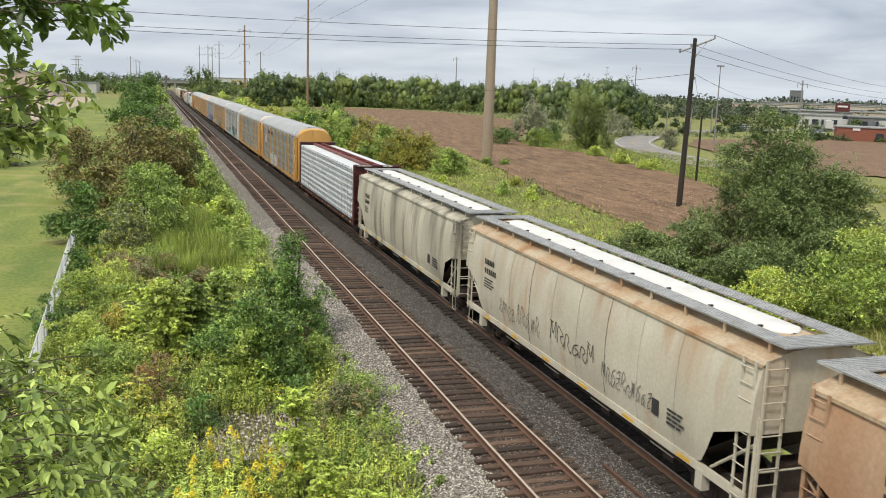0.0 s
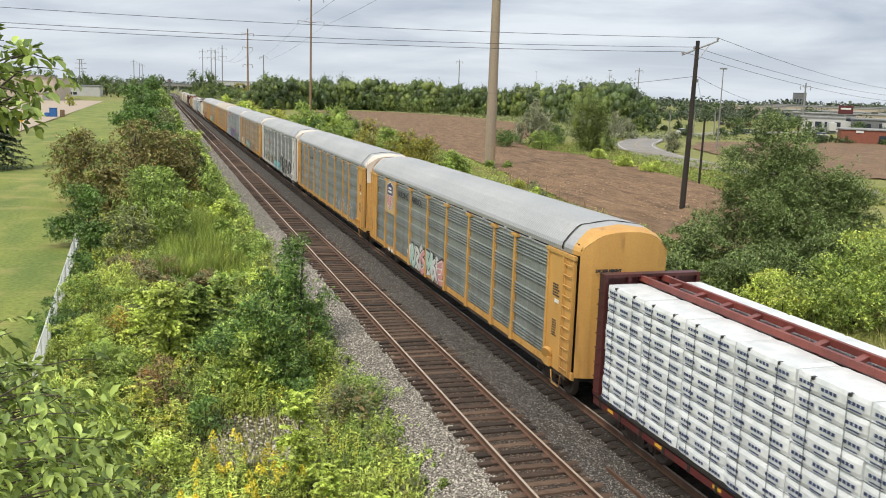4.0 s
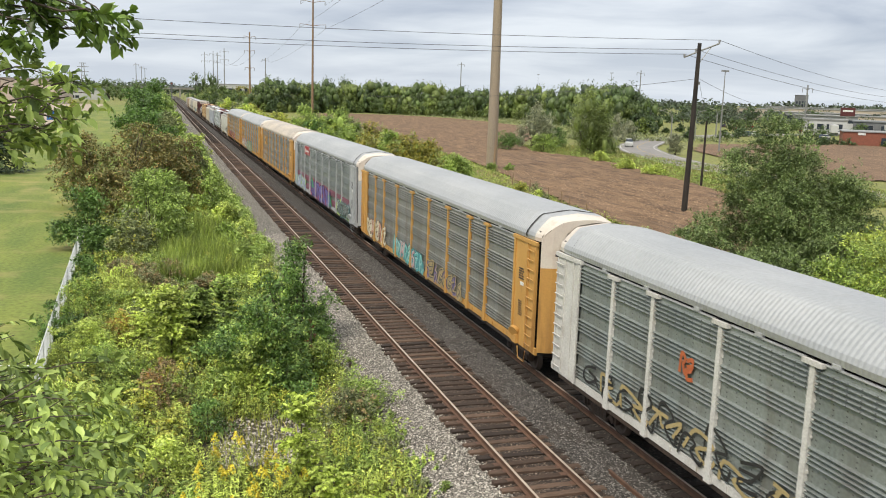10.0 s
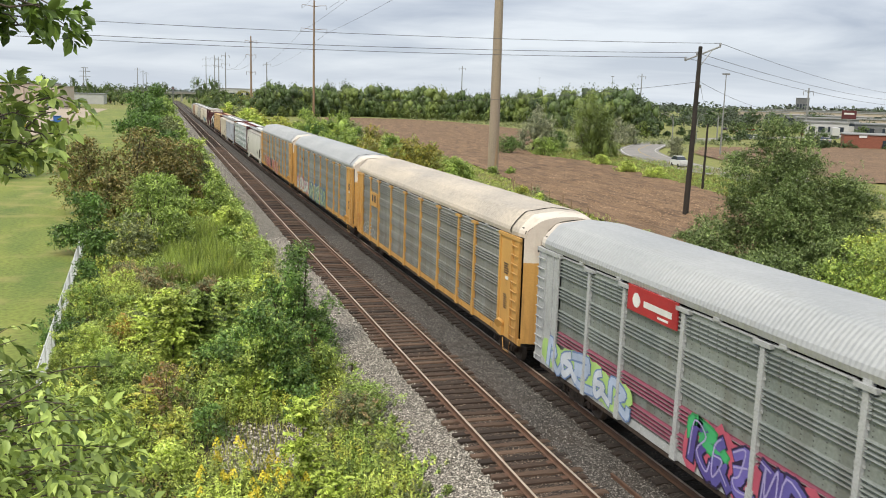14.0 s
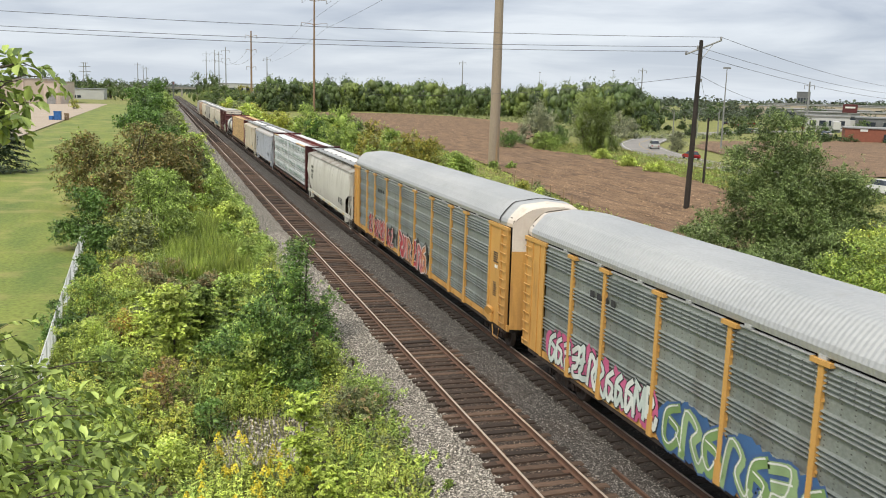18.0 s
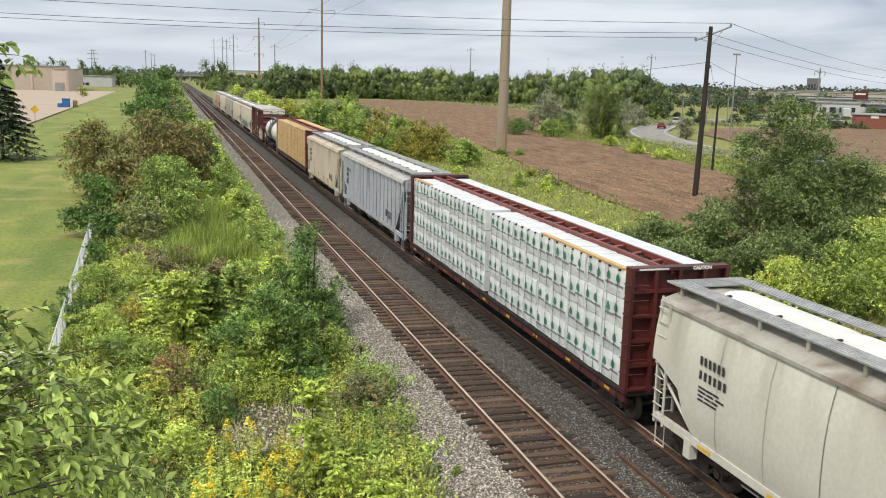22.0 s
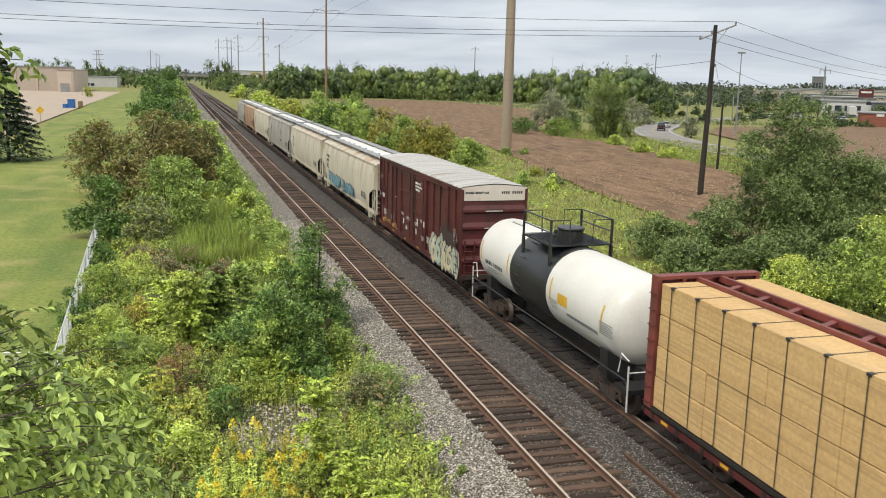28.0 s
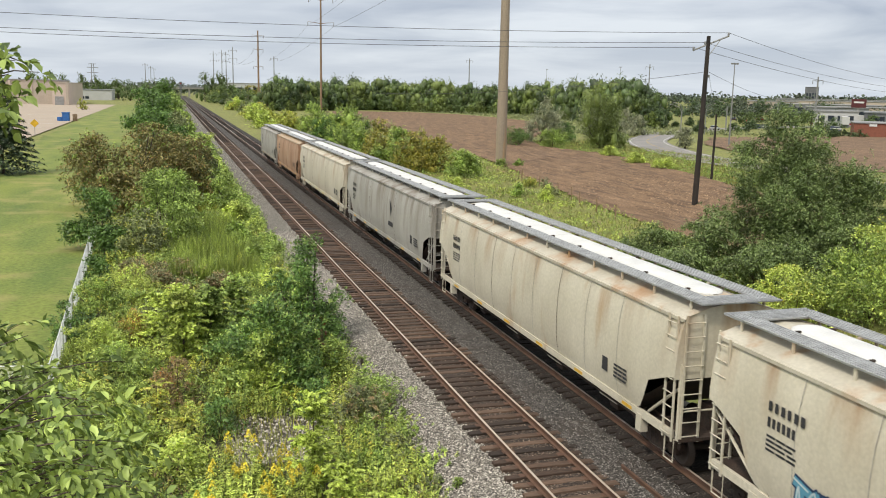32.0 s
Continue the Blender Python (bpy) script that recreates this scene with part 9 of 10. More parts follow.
def make_poles():
    BIG = (38.3, 127.4)
    A = (57.8, 418.0)
    B = (39.7, 527.0)
    arms_big = [(48.5, 5.6), (38.5, 5.8)]
    line_tower(*BIG, 52, arms_big, 0.82, 0.42, STEELP, "tall tapered weathering-steel transmission pole at the field's edge", seg=14)
    arms_a = [(49.2, 5.5), (38.9, 5.9)]
    line_tower(*A, 51.5, arms_a, 0.55, 0.35, WOODB, "tall brown transmission pole with two crossarms")
    arms_b = [(38.2, 3.2), (30.5, 2.8), (21, 2.6)]
    line_tower(*B, 40.8, arms_b, 0.62, 0.36, WOODB, "brown transmission pole with short crossarms")
    back = (20.0, -170.0)
    for z0, w0, z1, w1, z2 in ((48.5, 5.6, 49.2, 5.5, 49), (38.5, 5.8, 38.9, 5.9, 39)):
        for s in (-1, 1):
            wire((BIG[0] + s * w0, BIG[1], z0 - 1.6), (A[0] + s * w1, A[1], z1 - 1.6), 1.2, 0.05)
            wire((BIG[0] + s * w0, BIG[1], z0 - 1.6), (back[0] + s * 5.5, back[1], z2), 6.5, 0.045)
    wire((BIG[0], BIG[1], 52), (A[0], A[1], 51.5), 1.0, 0.03)
    far = (41.0, 758.0)
    for s in (-1, 1):
        wire((A[0] + s * 5.9, A[1], 37.3), (67 + s * 4, 696, 29), 2, 0.05)
        wire((B[0] + s * 2.8, B[1], 29), (far[0] + s * 3, far[1], 29), 4, 0.06)
    for x, y, z in ((41, 758, 40.7), (39, 879, 42.6), (44, 899, 42.0), (36, 979, 44.9), (67, 696, 32.3), (-32, 1000, 31.5), (-30, 1200, 32.6), (-29, 1400, 34.2), (211, 664, 34.0), (266, 488, 27.4), (255, 326, 18.4)):
        line_tower(x, y, z, [(z - 2.5, 3.2), (z - 9, 3.2)] if z > 38 else [(z - 1.5, 2.6)], 0.5, 0.3, GREYP, "distant grey transmission pole", "distant poles", 6)
    t = thing("lattice_tower", "distant grey lattice transmission tower", "pylon", at=(-83, 998, GZ))
    for sx in (-1, 1):
        for sy in (-1, 1):
            part("tower_leg", Geo().tube([(sx * 3, sy * 3, -0.5), (sx * 1.2, sy * 1.2, 20), (sx * 0.9, sy * 0.9, 31)], 0.35, 4), GREYP, t)
    for z, w in ((22, 5.5), (27, 5.5), (30.5, 3.5)):
        part("tower_arm", Geo().box(-w, w, -0.5, 0.5, z - 0.25, z + 0.25), GREYP, t)
    # the wooden pole by the field and its service lines
    u = thing("utility_pole", "leaning dark wooden utility pole with a crossarm", "utility pole", at=(40.3, 77.6, GZ - 0.1))
    part("pole", Geo().tube([(0, 0, -0.4), (0.6, 0.6, 8.5), (1.35, 1.6, 16.6)], 0.30, 10, 0.19), WOODP, u)
    part("crossarm", Geo().tube([(-0.25, 1.7, 15.2), (1.35, 1.55, 15.85), (3.5, 1.4, 16.7)], 0.085, 6), GREYP, u)
    part("crossarm_brace", Geo().tube([(1.3, 1.5, 14.6), (2.6, 1.45, 16.3)], 0.04, 5), GREYP, u)
    for p in ((-0.2, 1.7, 15.2), (1.0, 1.6, 15.75), (3.45, 1.4, 16.7)):
        part("insulator", Geo().lathe_z(p[0], p[1], [(p[2], 0.06), (p[2] + 0.12, 0.11), (p[2] + 0.30, 0.11), (p[2] + 0.36, 0.05)], 8), PORCEL, u)
    part("transformer_bracket", Geo().box(1.0, 1.5, 1.2, 1.4, 12.6, 12.9), GREYP, u)
    base = (40.3, 77.6, GZ - 0.1)
    tips = [(base[0] + p[0], base[1] + p[1], base[2] + p[2]) for p in ((-0.2, 1.7, 15.5), (1.0, 1.6, 16.0), (3.45, 1.4, 17.0))]
    for k, tip in enumerate(tips):
        wire(tip, (-62, 88 + k * 0.6, 14.9 + 1.1 * (k == 2) + 0.3 * k), 1.0, 0.022)
        wire(tip, (150 + k, 155 + 2 * k, 10.6 + 1.2 * k), 1.4, 0.022)
    wire((41.7, 79.0, 11.9), (20, 130, 9.0), 0.8, 0.02)
    wire((41.7, 79.0, 11.9), (110, 150, 9.2), 1.2, 0.02)
    u2 = thing("utility_pole", "short dark wooden service pole by the road", "utility pole", at=(57.5, 101, GZ - 0.1))
    part("pole", Geo().tube([(0, 0, -0.3), (0.1, 0, 8.6)], 0.17, 8, 0.12), WOODP, u2)
    part("guy_wire", Geo().tube([(0.1, 0, 8.2), (-15.6, -22, 12.6)], 0.015, 4), WIREM, u2)
    pl = thing("utility_pole", "dark wooden utility pole beyond the lawn", "utility pole", at=(-62, 88.5, GZ - 0.1))
    part("pole", Geo().tube([(0, 0, -0.3), (0, 0, 17.6)], 0.22, 8, 0.15), WOODP, pl)
    pr = thing("utility_pole", "dark wooden utility pole by the road", "utility pole", at=(151, 157, GZ - 0.1))
    part("pole", Geo().tube([(0, 0, -0.3), (0, 0, 14.6)], 0.22, 8, 0.15), WOODP, pr)
    # street lamps
    for x, y, h, s in ((131, 229, 8.6, 1), (135, 223, 8.6, -1), (152, 238, 9.2, 1), (147, 231, 9.0, -1), (96, 172, 8.8, 1)):
        l = thing("street_lamp", "grey curved-arm street lamp by the road", "street lamp", "street lamps", at=(x, y, GZ - 0.05))
        part("pole", Geo().tube([(0, 0, -0.3), (0, 0, h * 0.8), (-s * 0.6, 0, h * 0.94), (-s * 2.4, 0, h)], 0.11, 6, 0.06), GREYP, l)
        part("lamp_head", Geo().bbox(-s * 2.7 - 0.35, -s * 2.7 + 0.35, -0.14, 0.14, h - 0.06, h + 0.1, 0.04), GREYP, l)
    for x, y, z in ((110, 174.5, 16.6), (223, 443, 23.7), (266, 643, 26.7), (149, 140, 15.0)):
        l = thing("light_mast", "tall slender grey light mast", "light mast", "light masts", at=(x, y, GZ - 0.05))
        part("mast", Geo().lathe_z(0, 0, [(-0.3, 0.2), (z - GZ, 0.09)], 8), GREYP, l)
        part("lamp_bar", Geo().box(-0.9, 0.9, -0.15, 0.15, z - GZ - 0.15, z - GZ + 0.2), GREYP, l)


def make_stakes():
    r = random.Random(19)
    for y in (70, 75.5, 80.5, 84, 88.5, 92.5, 97, 103):
        x = float(np.interp(y, [60, 80, 100, 123], [28.5, 30.3, 33.2, 37.4])) - r.uniform(0.8, 2.2)
        o = solid("fence_stake", Geo().tube([(0, 0, -0.3), (r.uniform(-0.05, 0.05), 0, 0.6), (r.uniform(-0.12, 0.12), 0, r.uniform(1.1, 1.5))], 0.06, 6, 0.05), WOODB, "weathered wooden fence stake at the field's edge", "fence post", "fence stakes", at=(x, y, GZ))


def make_fence():
    f = thing("chain_link_fence", "silvery chain-link fence along the lawn", "fence")
    a, b = Vector((-14.55, 66.0, 0)), Vector((-13.5, 31.8, 0))
    H = 1.35

    def run(p0, p1, n):
        at = lambda u: p0 + (p1 - p0) * u
        for k in range(n + 1):
            p = at(k / n)
            part("post", Geo().tube([(p.x, p.y, GZ - 0.3), (p.x, p.y, GZ + H + 0.06)], 0.035, 8), CHAIN, f)
        part("top_rail", Geo().tube([(p0.x, p0.y, GZ + H), (p1.x, p1.y, GZ + H)], 0.024, 6), CHAIN, f)
        g = Geo()
        L = (p1 - p0).length
        k = 0.0
        while k < L:
            for s in (1, -1):
                u0, u1 = k / L, (k + s * H) / L
                if 0 <= u1 <= 1:
                    p, q = at(u0), at(u1)
                    g.tube([(p.x, p.y, GZ + 0.03), (q.x, q.y, GZ + H)], 0.0045, 3)
            k += 0.07
        tagged(part("mesh_fabric", g, CHAIN, f), kind="stuff")

    run(a, b, 12)
    run(b + Vector((0, -0.08, 0)), Vector((-19.6, 33.0, 0)), 3)


def block(t, name, x0, x1, y0, y1, z1, material, label=""):
    return part(name, Geo().box(x0, x1, y0, y1, -0.5, z1), material, t, label)


def windows(parent, side, a, b, n, z0, z1, depth, gap=0.25, name="window"):
    """A row of framed panes let into a wall: side 'y' faces the camera, 'x' faces the railway."""
    w = (b - a) / n
    for k in range(n):
        p, q = a + (k + gap / 2) * w, a + (k + 1 - gap / 2) * w
        g, h = Geo(), Geo()
        if side == "y":
            g.box(p - 0.1, q + 0.1, depth - 0.12, depth + 0.1, z0 - 0.1, z1 + 0.1)
            h.box(p, q, depth - 0.15, depth - 0.10, z0, z1)
        else:
            g.box(depth - 0.12, depth + 0.1, p - 0.1, q + 0.1, z0 - 0.1, z1 + 0.1)
            h.box(depth - 0.15, depth - 0.10, p, q, z0, z1)
        o = part(name, g, COPING, parent)
        part("pane", h, GLASS, o)


def make_buildings():
    t = thing("store_building", "long tan flat-roofed store building beyond the parking lot", "building", at=(0, 0, GZ))
    block(t, "wall", -150, -64.2, 503, 570, 11.9, TANW)
    w = block(t, "corner_block", -64.2, -56.5, 484, 560, 10.8, TANW2, "paler projecting corner block")
    part("coping", Geo().box(-150.3, -64.0, 502.6, 570, 11.9, 12.4), COPING, t)
    part("coping", Geo().box(-64.4, -56.3, 483.6, 560, 10.8, 11.1), TANW, t)
    for k in range(8):
        x = -146 + k * 10
        part("wall_pilaster", Geo().box(x - 0.4, x + 0.4, 502.6, 503.1, -0.4, 11.7), TANW2, t)
    part("loading_door", Geo().box(-63, -59.0, 483.7, 484.1, 0, 4.2), COPING, t)
    part("pier", Geo().box(-57.8, -56.7, 483.4, 484.0, 0, 10.6), TANW, t)
    t = thing("white_building", "low white building behind the parking lot", "building", at=(0, 0, GZ))
    block(t, "wall", -68, -46, 650, 690, 6.6, WHITEW)
    part("roof", Geo().box(-68.4, -45.6, 649.6, 690, 6.6, 7.0), GREYW, t)
    windows(t, "y", -66, -60, 2, 0.8, 2.4, 650)
    c = thing("blue_container", "blue steel container at the lot's edge", "container", at=(-37.8, 280.5, GZ + 0.09))
    part("box", Geo().bbox(-0.9, 1.0, -1.2, 1.2, 0, 2.3, 0.08), BLUEP, c)
    part("lid", Geo().box(-1.0, 1.1, -1.3, 1.3, 2.32, 2.46), BLUEP, c)
    part("plinth", Geo().bbox(-2.2, -1.0, -1.2, 1.0, 0, 1.1, 0.05), BLUEP, c)
    k = thing("pallet_stack", "stack of reddish wooden pallets by the container", "pallets", at=(-35.4, 281, GZ + 0.06))
    for q in range(8):
        part("pallet", Geo().box(-0.6, 0.6, -0.6, 0.6, q * 0.25, q * 0.25 + 0.2), WOODB, k)
    s = thing("warning_sign", "yellow diamond warning sign on a post", "road sign", at=(-36.2, 204.5, GZ + 0.08))
    part("post", Geo().box(-0.05, 0.05, -0.04, 0.04, -0.4, 2.9), GREYP, s)
    part("plate", Geo().add([(0, -0.06, 1.5), (0.85, -0.06, 2.35), (0, -0.06, 3.2), (-0.85, -0.06, 2.35), (0, -0.03, 1.5), (0.85, -0.03, 2.35), (0, -0.03, 3.2), (-0.85, -0.03, 2.35)], [(0, 1, 2, 3), (7, 6, 5, 4), (0, 4, 5, 1), (1, 5, 6, 2), (2, 6, 7, 3), (3, 7, 4, 0)]), SIGNY, s)
    for x, y in ((-49.5, 262), (-43.0, 395)):
        plant("tree", "small yellowing young tree in the parking lot", "tree", x, y, 1.8, 4.8, 700, 0.5, L_YELL, "parking lot trees", k=8)
    for k in range(5):
        solid("parking_line", Geo().box(-58 + k * 0.2, -39, 236 + k * 24, 236.3 + k * 24, GZ + 0.12, GZ + 0.125), PAINTW, "white painted parking line", "line", "parking lines", kind="structure")
    # the signal beside the far track and the bridge at the vanishing point
    g = thing("railway_signal", "dark railway signal mast with a lamp head", "signal", at=(-3.9, 440, GZ))
    part("mast", Geo().tube([(0, 0, -0.4), (0, 0, 12.2)], 0.16, 8), DARKW, g)
    part("lamp_head", Geo().bbox(-0.6, 0.6, -0.3, 0.3, 9.2, 12.4, 0.1), DARKW, g)
    part("lens", Geo().tube([(0, -0.36, 11.6), (0, -0.30, 11.6)], 0.22, 12), REDL, g)
    part("relay_cabinet", Geo().bbox(-1.6, -0.4, -0.6, 0.6, 0, 2.4, 0.05), WHITEW, g)
    part("ladder", Geo().box(-0.3, -0.24, 0.2, 0.26, 0, 9.2).box(0.24, 0.3, 0.2, 0.26, 0, 9.2), DARKW, g)
    v = thing("road_bridge", "distant concrete road bridge over the railway", "bridge", at=(0, 930, GZ))
    part("deck", Geo().box(-60, 70, -6, 6, 7.4, 8.8), CONC, v)
    part("parapet", Geo().box(-60, 70, -6.3, -6.0, 8.8, 9.9), GREYW, v)
    for x in (-12, 10):
        part("pier", Geo().box(x - 0.8, x + 0.8, -5, 5, -0.5, 7.4), CONC, v)
    # business park beyond the road
    b = thing("brick_building", "low red-brick commercial building with a white sign", "building", at=(178.5, 214.8, GZ))
    part("wall", Geo().box(0, 34, 0, 16, -0.5, 3.8), BRICK, b)
    part("roof", Geo().box(-0.3, 34.3, -0.3, 16.3, 3.8, 4.1), COPING, b)
    part("sign", Geo().box(4.0, 6.0, -0.16, -0.02, 3.0, 3.7), PRINTW, b, "white sign panel")
    part("door", Geo().box(10.2, 12.2, -0.10, 0.05, 0, 2.4), GLASS, b)
    part("awning", Geo().box(13.5, 33.0, -1.2, 0.0, 2.7, 3.2), REDL, b, "red awning over the shopfront")
    windows(b, "y", 14, 33, 5, 0.6, 2.5, 0)
    b.rotation_euler = (0, 0, -radians(38))
    q = thing("pylon_sign", "tall dark red advertising sign on a post", "sign", at=(300, 352, GZ))
    part("post", Geo().box(-0.5, 0.5, -0.4, 0.4, -0.5, 7), GREYP, q)
    part("panel", Geo().bbox(-3.2, 3.2, -0.5, 0.5, 6.5, 10.5, 0.1), REDD, q)
    part("white_band", Geo().box(-2.2, 2.2, -0.54, -0.51, 8.6, 9.4), PRINTW, q)
    q.rotation_euler = (0, 0, -radians(38))
    specs = [("warehouse", 386, 560, 34, 40, 7.4, TANW, "tan warehouse"), ("warehouse", 296, 384, 30, 36, 6.0, GREYW, "white warehouse"), ("warehouse", 338, 412, 70, 40, 5.6, GREYW, "long grey warehouse"), ("warehouse", 262, 305, 50, 24, 5.0, DARKW, "dark grey low commercial building"), ("warehouse", 236, 303, 16, 14, 5.4, WHITEW, "small white commercial building"), ("warehouse", 350, 480, 60, 40, 6.4, GREYW, "grey flat-roofed building"), ("warehouse", 470, 640, 120, 60, 8.0, TANW, "long pale warehouse"), ("warehouse", 560, 760, 140, 60, 9.0, GREYW, "long grey warehouse"), ("office_building", 160, 594, 12, 16, 14.0, GREYW, "grey office with dark windows"), ("office_building", 44, 896, 32, 20, 13.6, WHITEW, "pale office with window bands"), ("office_building", 668, 855, 14, 14, 22.0, DARKW, "dark block on the skyline"), ("warehouse", 430, 470, 80, 40, 5.5, TANW2, "pale pink warehouse"), ("warehouse", 300, 345, 26, 18, 6.5, TANW, "tan commercial building")]
    for name, x, y, w, d, h, m, what in specs:
        t = thing(name, what + " in the distance beyond the road", "building", "distant buildings", at=(x, y, GZ))
        part("wall", Geo().box(0, w, 0, d, -0.5, h), m, t)
        part("roof", Geo().box(-0.4, w + 0.4, -0.4, d + 0.4, h, h + 0.5), COPING if m is not DARKW else GREYW, t)
        windows(t, "y", 1, w - 1, max(4, int(w / 8)), h * 0.35, h * 0.72, 0, 0.35)
        t.rotation_euler = (0, 0, -math.atan2(x + w * 0.3, y))
    r = random.Random(31)
    for k in range(34):
        a = radians(r.uniform(33, 50))
        d = r.uniform(290, 470)
        parked_car(d * math.sin(a), d * math.cos(a), r.uniform(0, 360), r.choice([(0.5, 0.5, 0.5), (0.05, 0.05, 0.06), (0.3, 0.03, 0.03), (0.6, 0.6, 0.58), (0.05, 0.09, 0.2)]))
    for k in range(6):
        a = radians(r.uniform(38, 49))
        d = r.uniform(330, 430)
        t = thing("truck_trailer", "white box trailer parked in a distant yard", "trailer", "parked trailers", at=(d * math.sin(a), d * math.cos(a), GZ))
        part("box", Geo().bbox(-7, 7, -1.3, 1.3, 1.1, 4.0, 0.05), WHITEW, t)
        part("undercarriage", Geo().box(-6.5, -3.5, -1.2, 1.2, 0, 1.1).box(4, 5, -1, 1, 0, 1.1), DARKW, t)
        t.rotation_euler = (0, 0, r.uniform(0, 3))


_carpaint = {}


def car_parts(t, color, suv=False):
    """A car along +y: lower body, cabin with glass, four wheels, lamps."""
    if color not in _carpaint:
        _carpaint[color] = mat("car_paint", color, 0.25, 0.0, color2=color, scale=1, fine=0.0, bump=0)
    p = _carpaint[color]
    h = 0.25 if suv else 0.0
    prof = [(-2.25, 0.35), (-2.28, 0.75), (-2.1, 0.9 + h * 0.6), (-1.25, 0.95 + h), (1.0, 0.98 + h), (2.1, 0.80 + h), (2.27, 0.65), (2.25, 0.32)]
    n = len(prof)
    rows = [[(x * s, y, z) for y, z in prof] for x, s in ((-0.88, 1), (0.88, 1))]
    g = Geo().sheet(rows + [rows[0]])
    g.add([(-0.88, y, z) for y, z in prof], [tuple(range(n))])
    g.add([(0.88, y, z) for y, z in prof], [tuple(range(n - 1, -1, -1))])
    part("body", g, p, t)
    z0, z1 = 0.95 + h, 1.45 + h * 1.4
    b0, b1 = (-2.0, 0.95) if suv else (-1.75, 0.9)
    cab = [(b0, z0), (b0 + 0.45, z1), (b1 - 0.75, z1), (b1, z0)]
    vs = [(s * (0.84 if z == z0 else 0.66), y, z) for s in (-1, 1) for y, z in cab]
    part("cabin_glass", Geo().add(vs, [(0, 1, 2, 3), (7, 6, 5, 4), (0, 4, 5, 1), (2, 6, 7, 3)]), GLASS, t)
    part("roof", Geo().box(-0.66, 0.66, b0 + 0.42, b1 - 0.72, z1 - 0.02, z1 + 0.04), p, t)
    for x in (-0.82, 0.82):
        for y in (-1.4, 1.4):
            part("wheel", Geo().tube([(x - 0.1, y, 0.33), (x + 0.1, y, 0.33)], 0.33, 14), TYRE, t)
    for x in (-0.65, 0.65):
        part("headlight", Geo().box(x - 0.18, x + 0.18, 2.2, 2.285, 0.6, 0.75), HATCH, t)
        part("tail_light", Geo().box(x - 0.18, x + 0.18, -2.295, -2.2, 0.62, 0.8), REDL, t)


def parked_car(x, y, turn, color):
    t = thing("parked_car", "small parked car in a distant lot", "car", "parked cars", at=(x, y, GZ - 0.05))
    car_parts(t, color)
    t.rotation_euler = (0, 0, radians(turn))


TRAFFIC = []


def make_traffic():
    for label, color, suv, s0, v in (("white car driving along the curving road", (0.70, 0.70, 0.68), True, 530.9, 12.95), ("red car driving along the curving road", (0.34, 0.025, 0.025), False, 1007.2, -16.65), ("white car driving away along the road", (0.66, 0.66, 0.64), True, 967.2, -16.17), ("pale car driving away along the road", (0.60, 0.62, 0.60), False, 1113.4, -16.84), ("black car driving away along the road", (0.02, 0.02, 0.024), True, 1173.2, -18.37)):
        t = thing("car", label, "car", "cars on the road")
        car_parts(t, color, suv)
        TRAFFIC.append((t, s0, v))


def on_road(s, side):
    """Place and heading on the road, s metres along it from its far end."""
    left = s
    for p, q in zip(ROADLINE, ROADLINE[1:]):
        L = math.hypot(q[0] - p[0], q[1] - p[1])
        if left <= L or q == ROADLINE[-1]:
            d = ((q[0] - p[0]) / L, (q[1] - p[1]) / L)
            u = left
            return p[0] + d[0] * u + d[1] * side, p[1] + d[1] * u - d[0] * side, d
        left -= L


def make_park_trees():
    """Dark trees and hedges among the buildings beyond the road."""
    r = random.Random(77)
    for k in range(46):
        a = radians(r.uniform(29.5, 46))
        d = r.uniform(330, 620) if k > 12 else r.uniform(250, 320)
        h = r.uniform(2.5, 5.5) if k > 12 else r.uniform(1.5, 3.0)
        plant("tree", "dark rounded tree among the distant buildings", "tree", d * math.sin(a), d * math.cos(a), h * r.uniform(0.6, 1.0), h, 900, 0.5, r.choice([L_FARD, L_HAZE, L_FARD, L_FAR]), "trees among distant buildings", k=8, low=0.05, squat=0.8)
    for k in range(9):
        plant("hedge_shrub", "clipped dark hedge shrub beside the brick building", "shrub", 163 + k * 1.9, 220 - k * 1.1, 1.4, 2.2, 300, 0.45, L_FARD, "hedge by the brick building", k=5, low=0.05)


make_poles()
make_fence()
make_stakes()
make_traffic()
make_buildings()
make_park_trees()

make_ties()
make_stones()


# ---- what moves ----
def gone(t):
    """How far the train has come since the start, in metres; it gains a little speed."""
    return 13.8 * t + 0.0115 * t * t


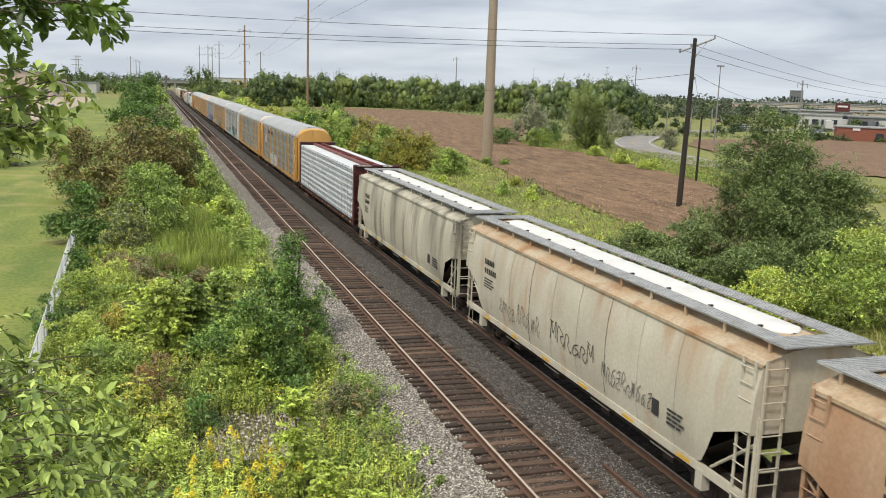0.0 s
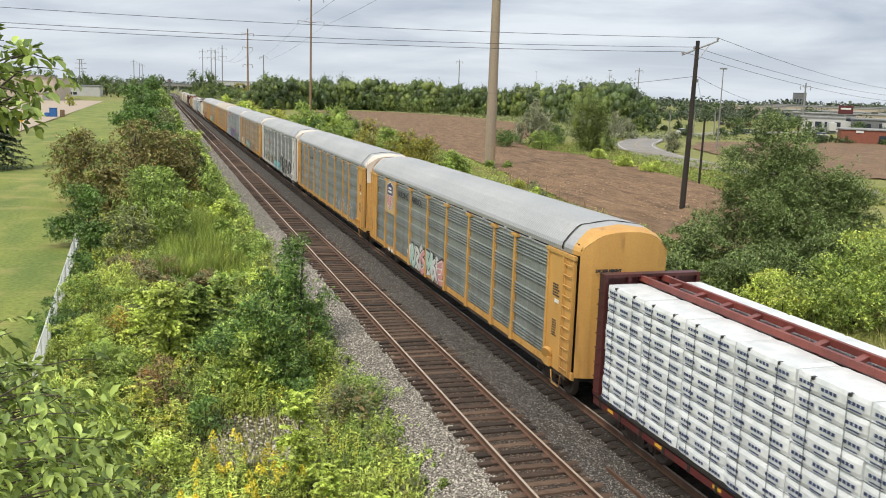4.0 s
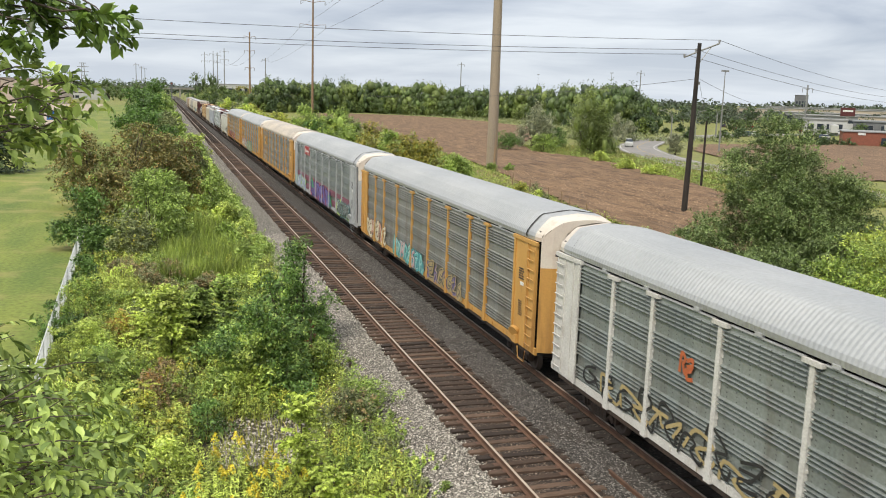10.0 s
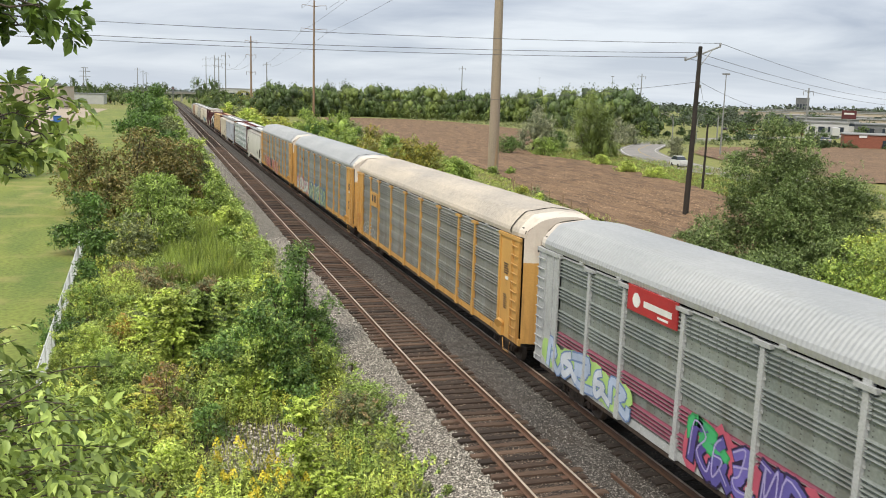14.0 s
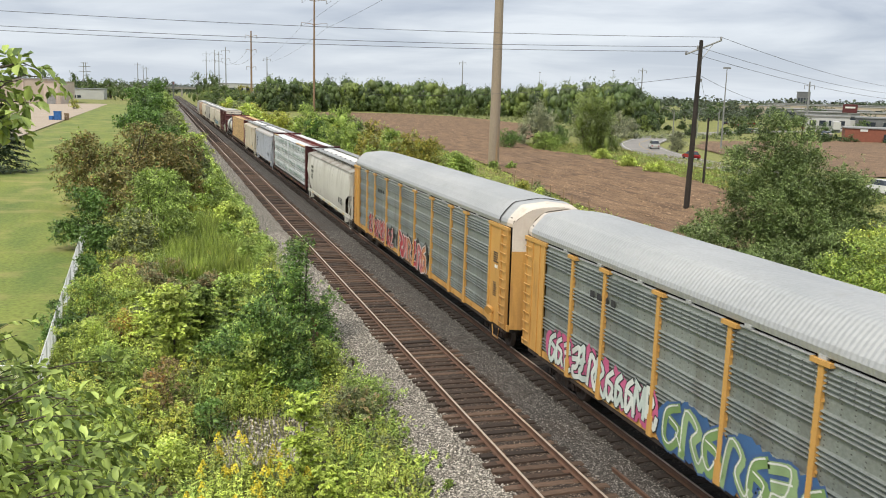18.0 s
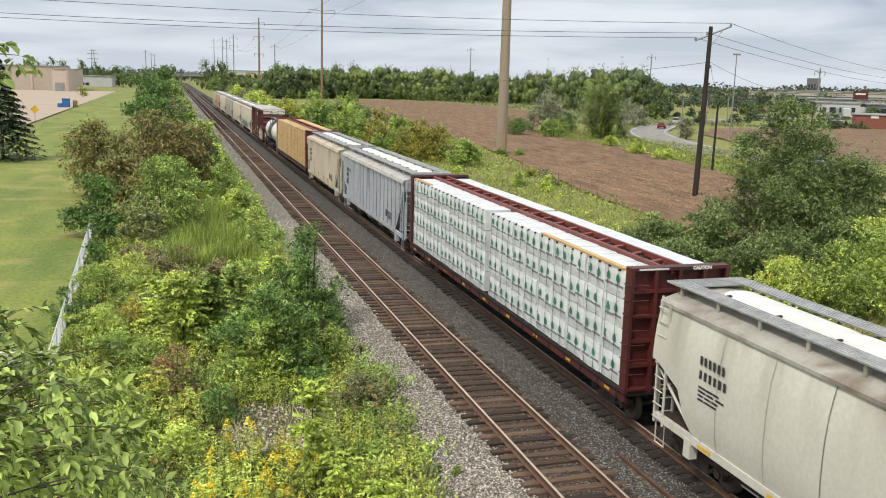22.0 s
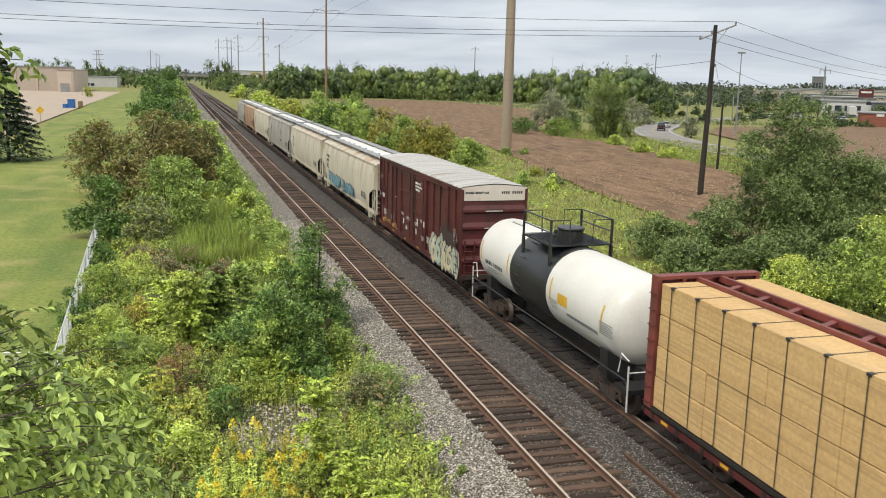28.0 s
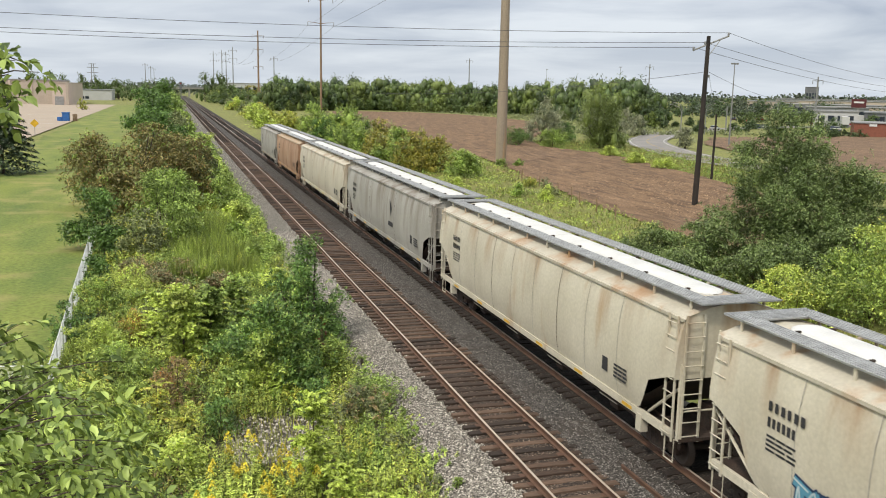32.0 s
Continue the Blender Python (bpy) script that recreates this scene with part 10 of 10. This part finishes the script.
def motions():
    for car, i in CARS:
        walk(car, [(t, pose(TRACK_X, CUTS[i] - gone(t), 0)) for t in range(0, 33, 4)])
    for car, s0, v in TRAFFIC:
        rows = []
        for t in range(0, 33):
            x, y, d = on_road(min(max(s0 + v * t, 5.0), 1095.0), 1.9 if v > 0 else -1.9)
            k = 1 if v > 0 else -1
            rows.append((t, pose(x, y, GZ + 0.11, 0, 0, math.degrees(math.atan2(-d[0] * k, d[1] * k)))))
        walk(car, rows)
    # the wind: seconds, sideways shift and lift of each bough, in metres
    upper = [(0, 0, 0), (1, -0.9, 0.2), (2, -0.3, 0.15), (3, -0.9, 0.25), (4.5, -0.5, 0.1), (6, -0.3, 0.12), (7, -0.03, 0.02), (8, -0.12, 0.08), (9, 0, 0), (10, 0.02, 0.0), (11, -0.95, 0.3), (12, 0.03, 0), (13, -1.0, 0.3), (14, -0.22, 0), (15.5, -0.4, 0.1), (17, -0.45, 0.1), (17.5, 0, 0), (18, -0.9, 0.25), (19, -0.48, 0.12), (20, -0.95, 0.3), (21, -0.3, 0.18), (22, -0.95, 0.3), (25, -1.0, 0.3), (28, -0.95, 0.3), (30, -1.0, 0.32), (32, -0.95, 0.3)]
    mid = [(0, -0.02, 0), (1, -0.25, 0.08), (2, -0.25, 0), (3, -0.25, 0.3), (4.5, -0.1, 0.1), (6, -0.03, 0.05), (7, 0.1, 0.02), (8, 0, 0.05), (9, 0.06, 0), (10, 0.02, 0.05), (11, -0.4, 0.1), (12, 0, 0.02), (13, -0.55, 0.1), (14, -0.06, -0.04), (15.5, -0.2, 0), (17, -0.33, 0.02), (18, -0.23, 0.12), (19, -0.33, 0.05), (20, -0.48, 0.05), (21, -0.38, 0.1), (22, -0.44, 0.15), (23, -0.36, 0.2), (25, -0.4, 0.12), (28, -0.45, 0.12), (29, -0.42, 0.16), (30, -0.35, 0.1), (31, -0.42, 0.12), (32, -0.33, 0.15)]
    for bough, which in SWAY:
        walk(bough, [(t, pose(dx * 0.6, 0, dz * 0.8, 0, dx * 2.4, 0)) for t, dx, dz in (upper if which == "upper" else mid)])


motions()
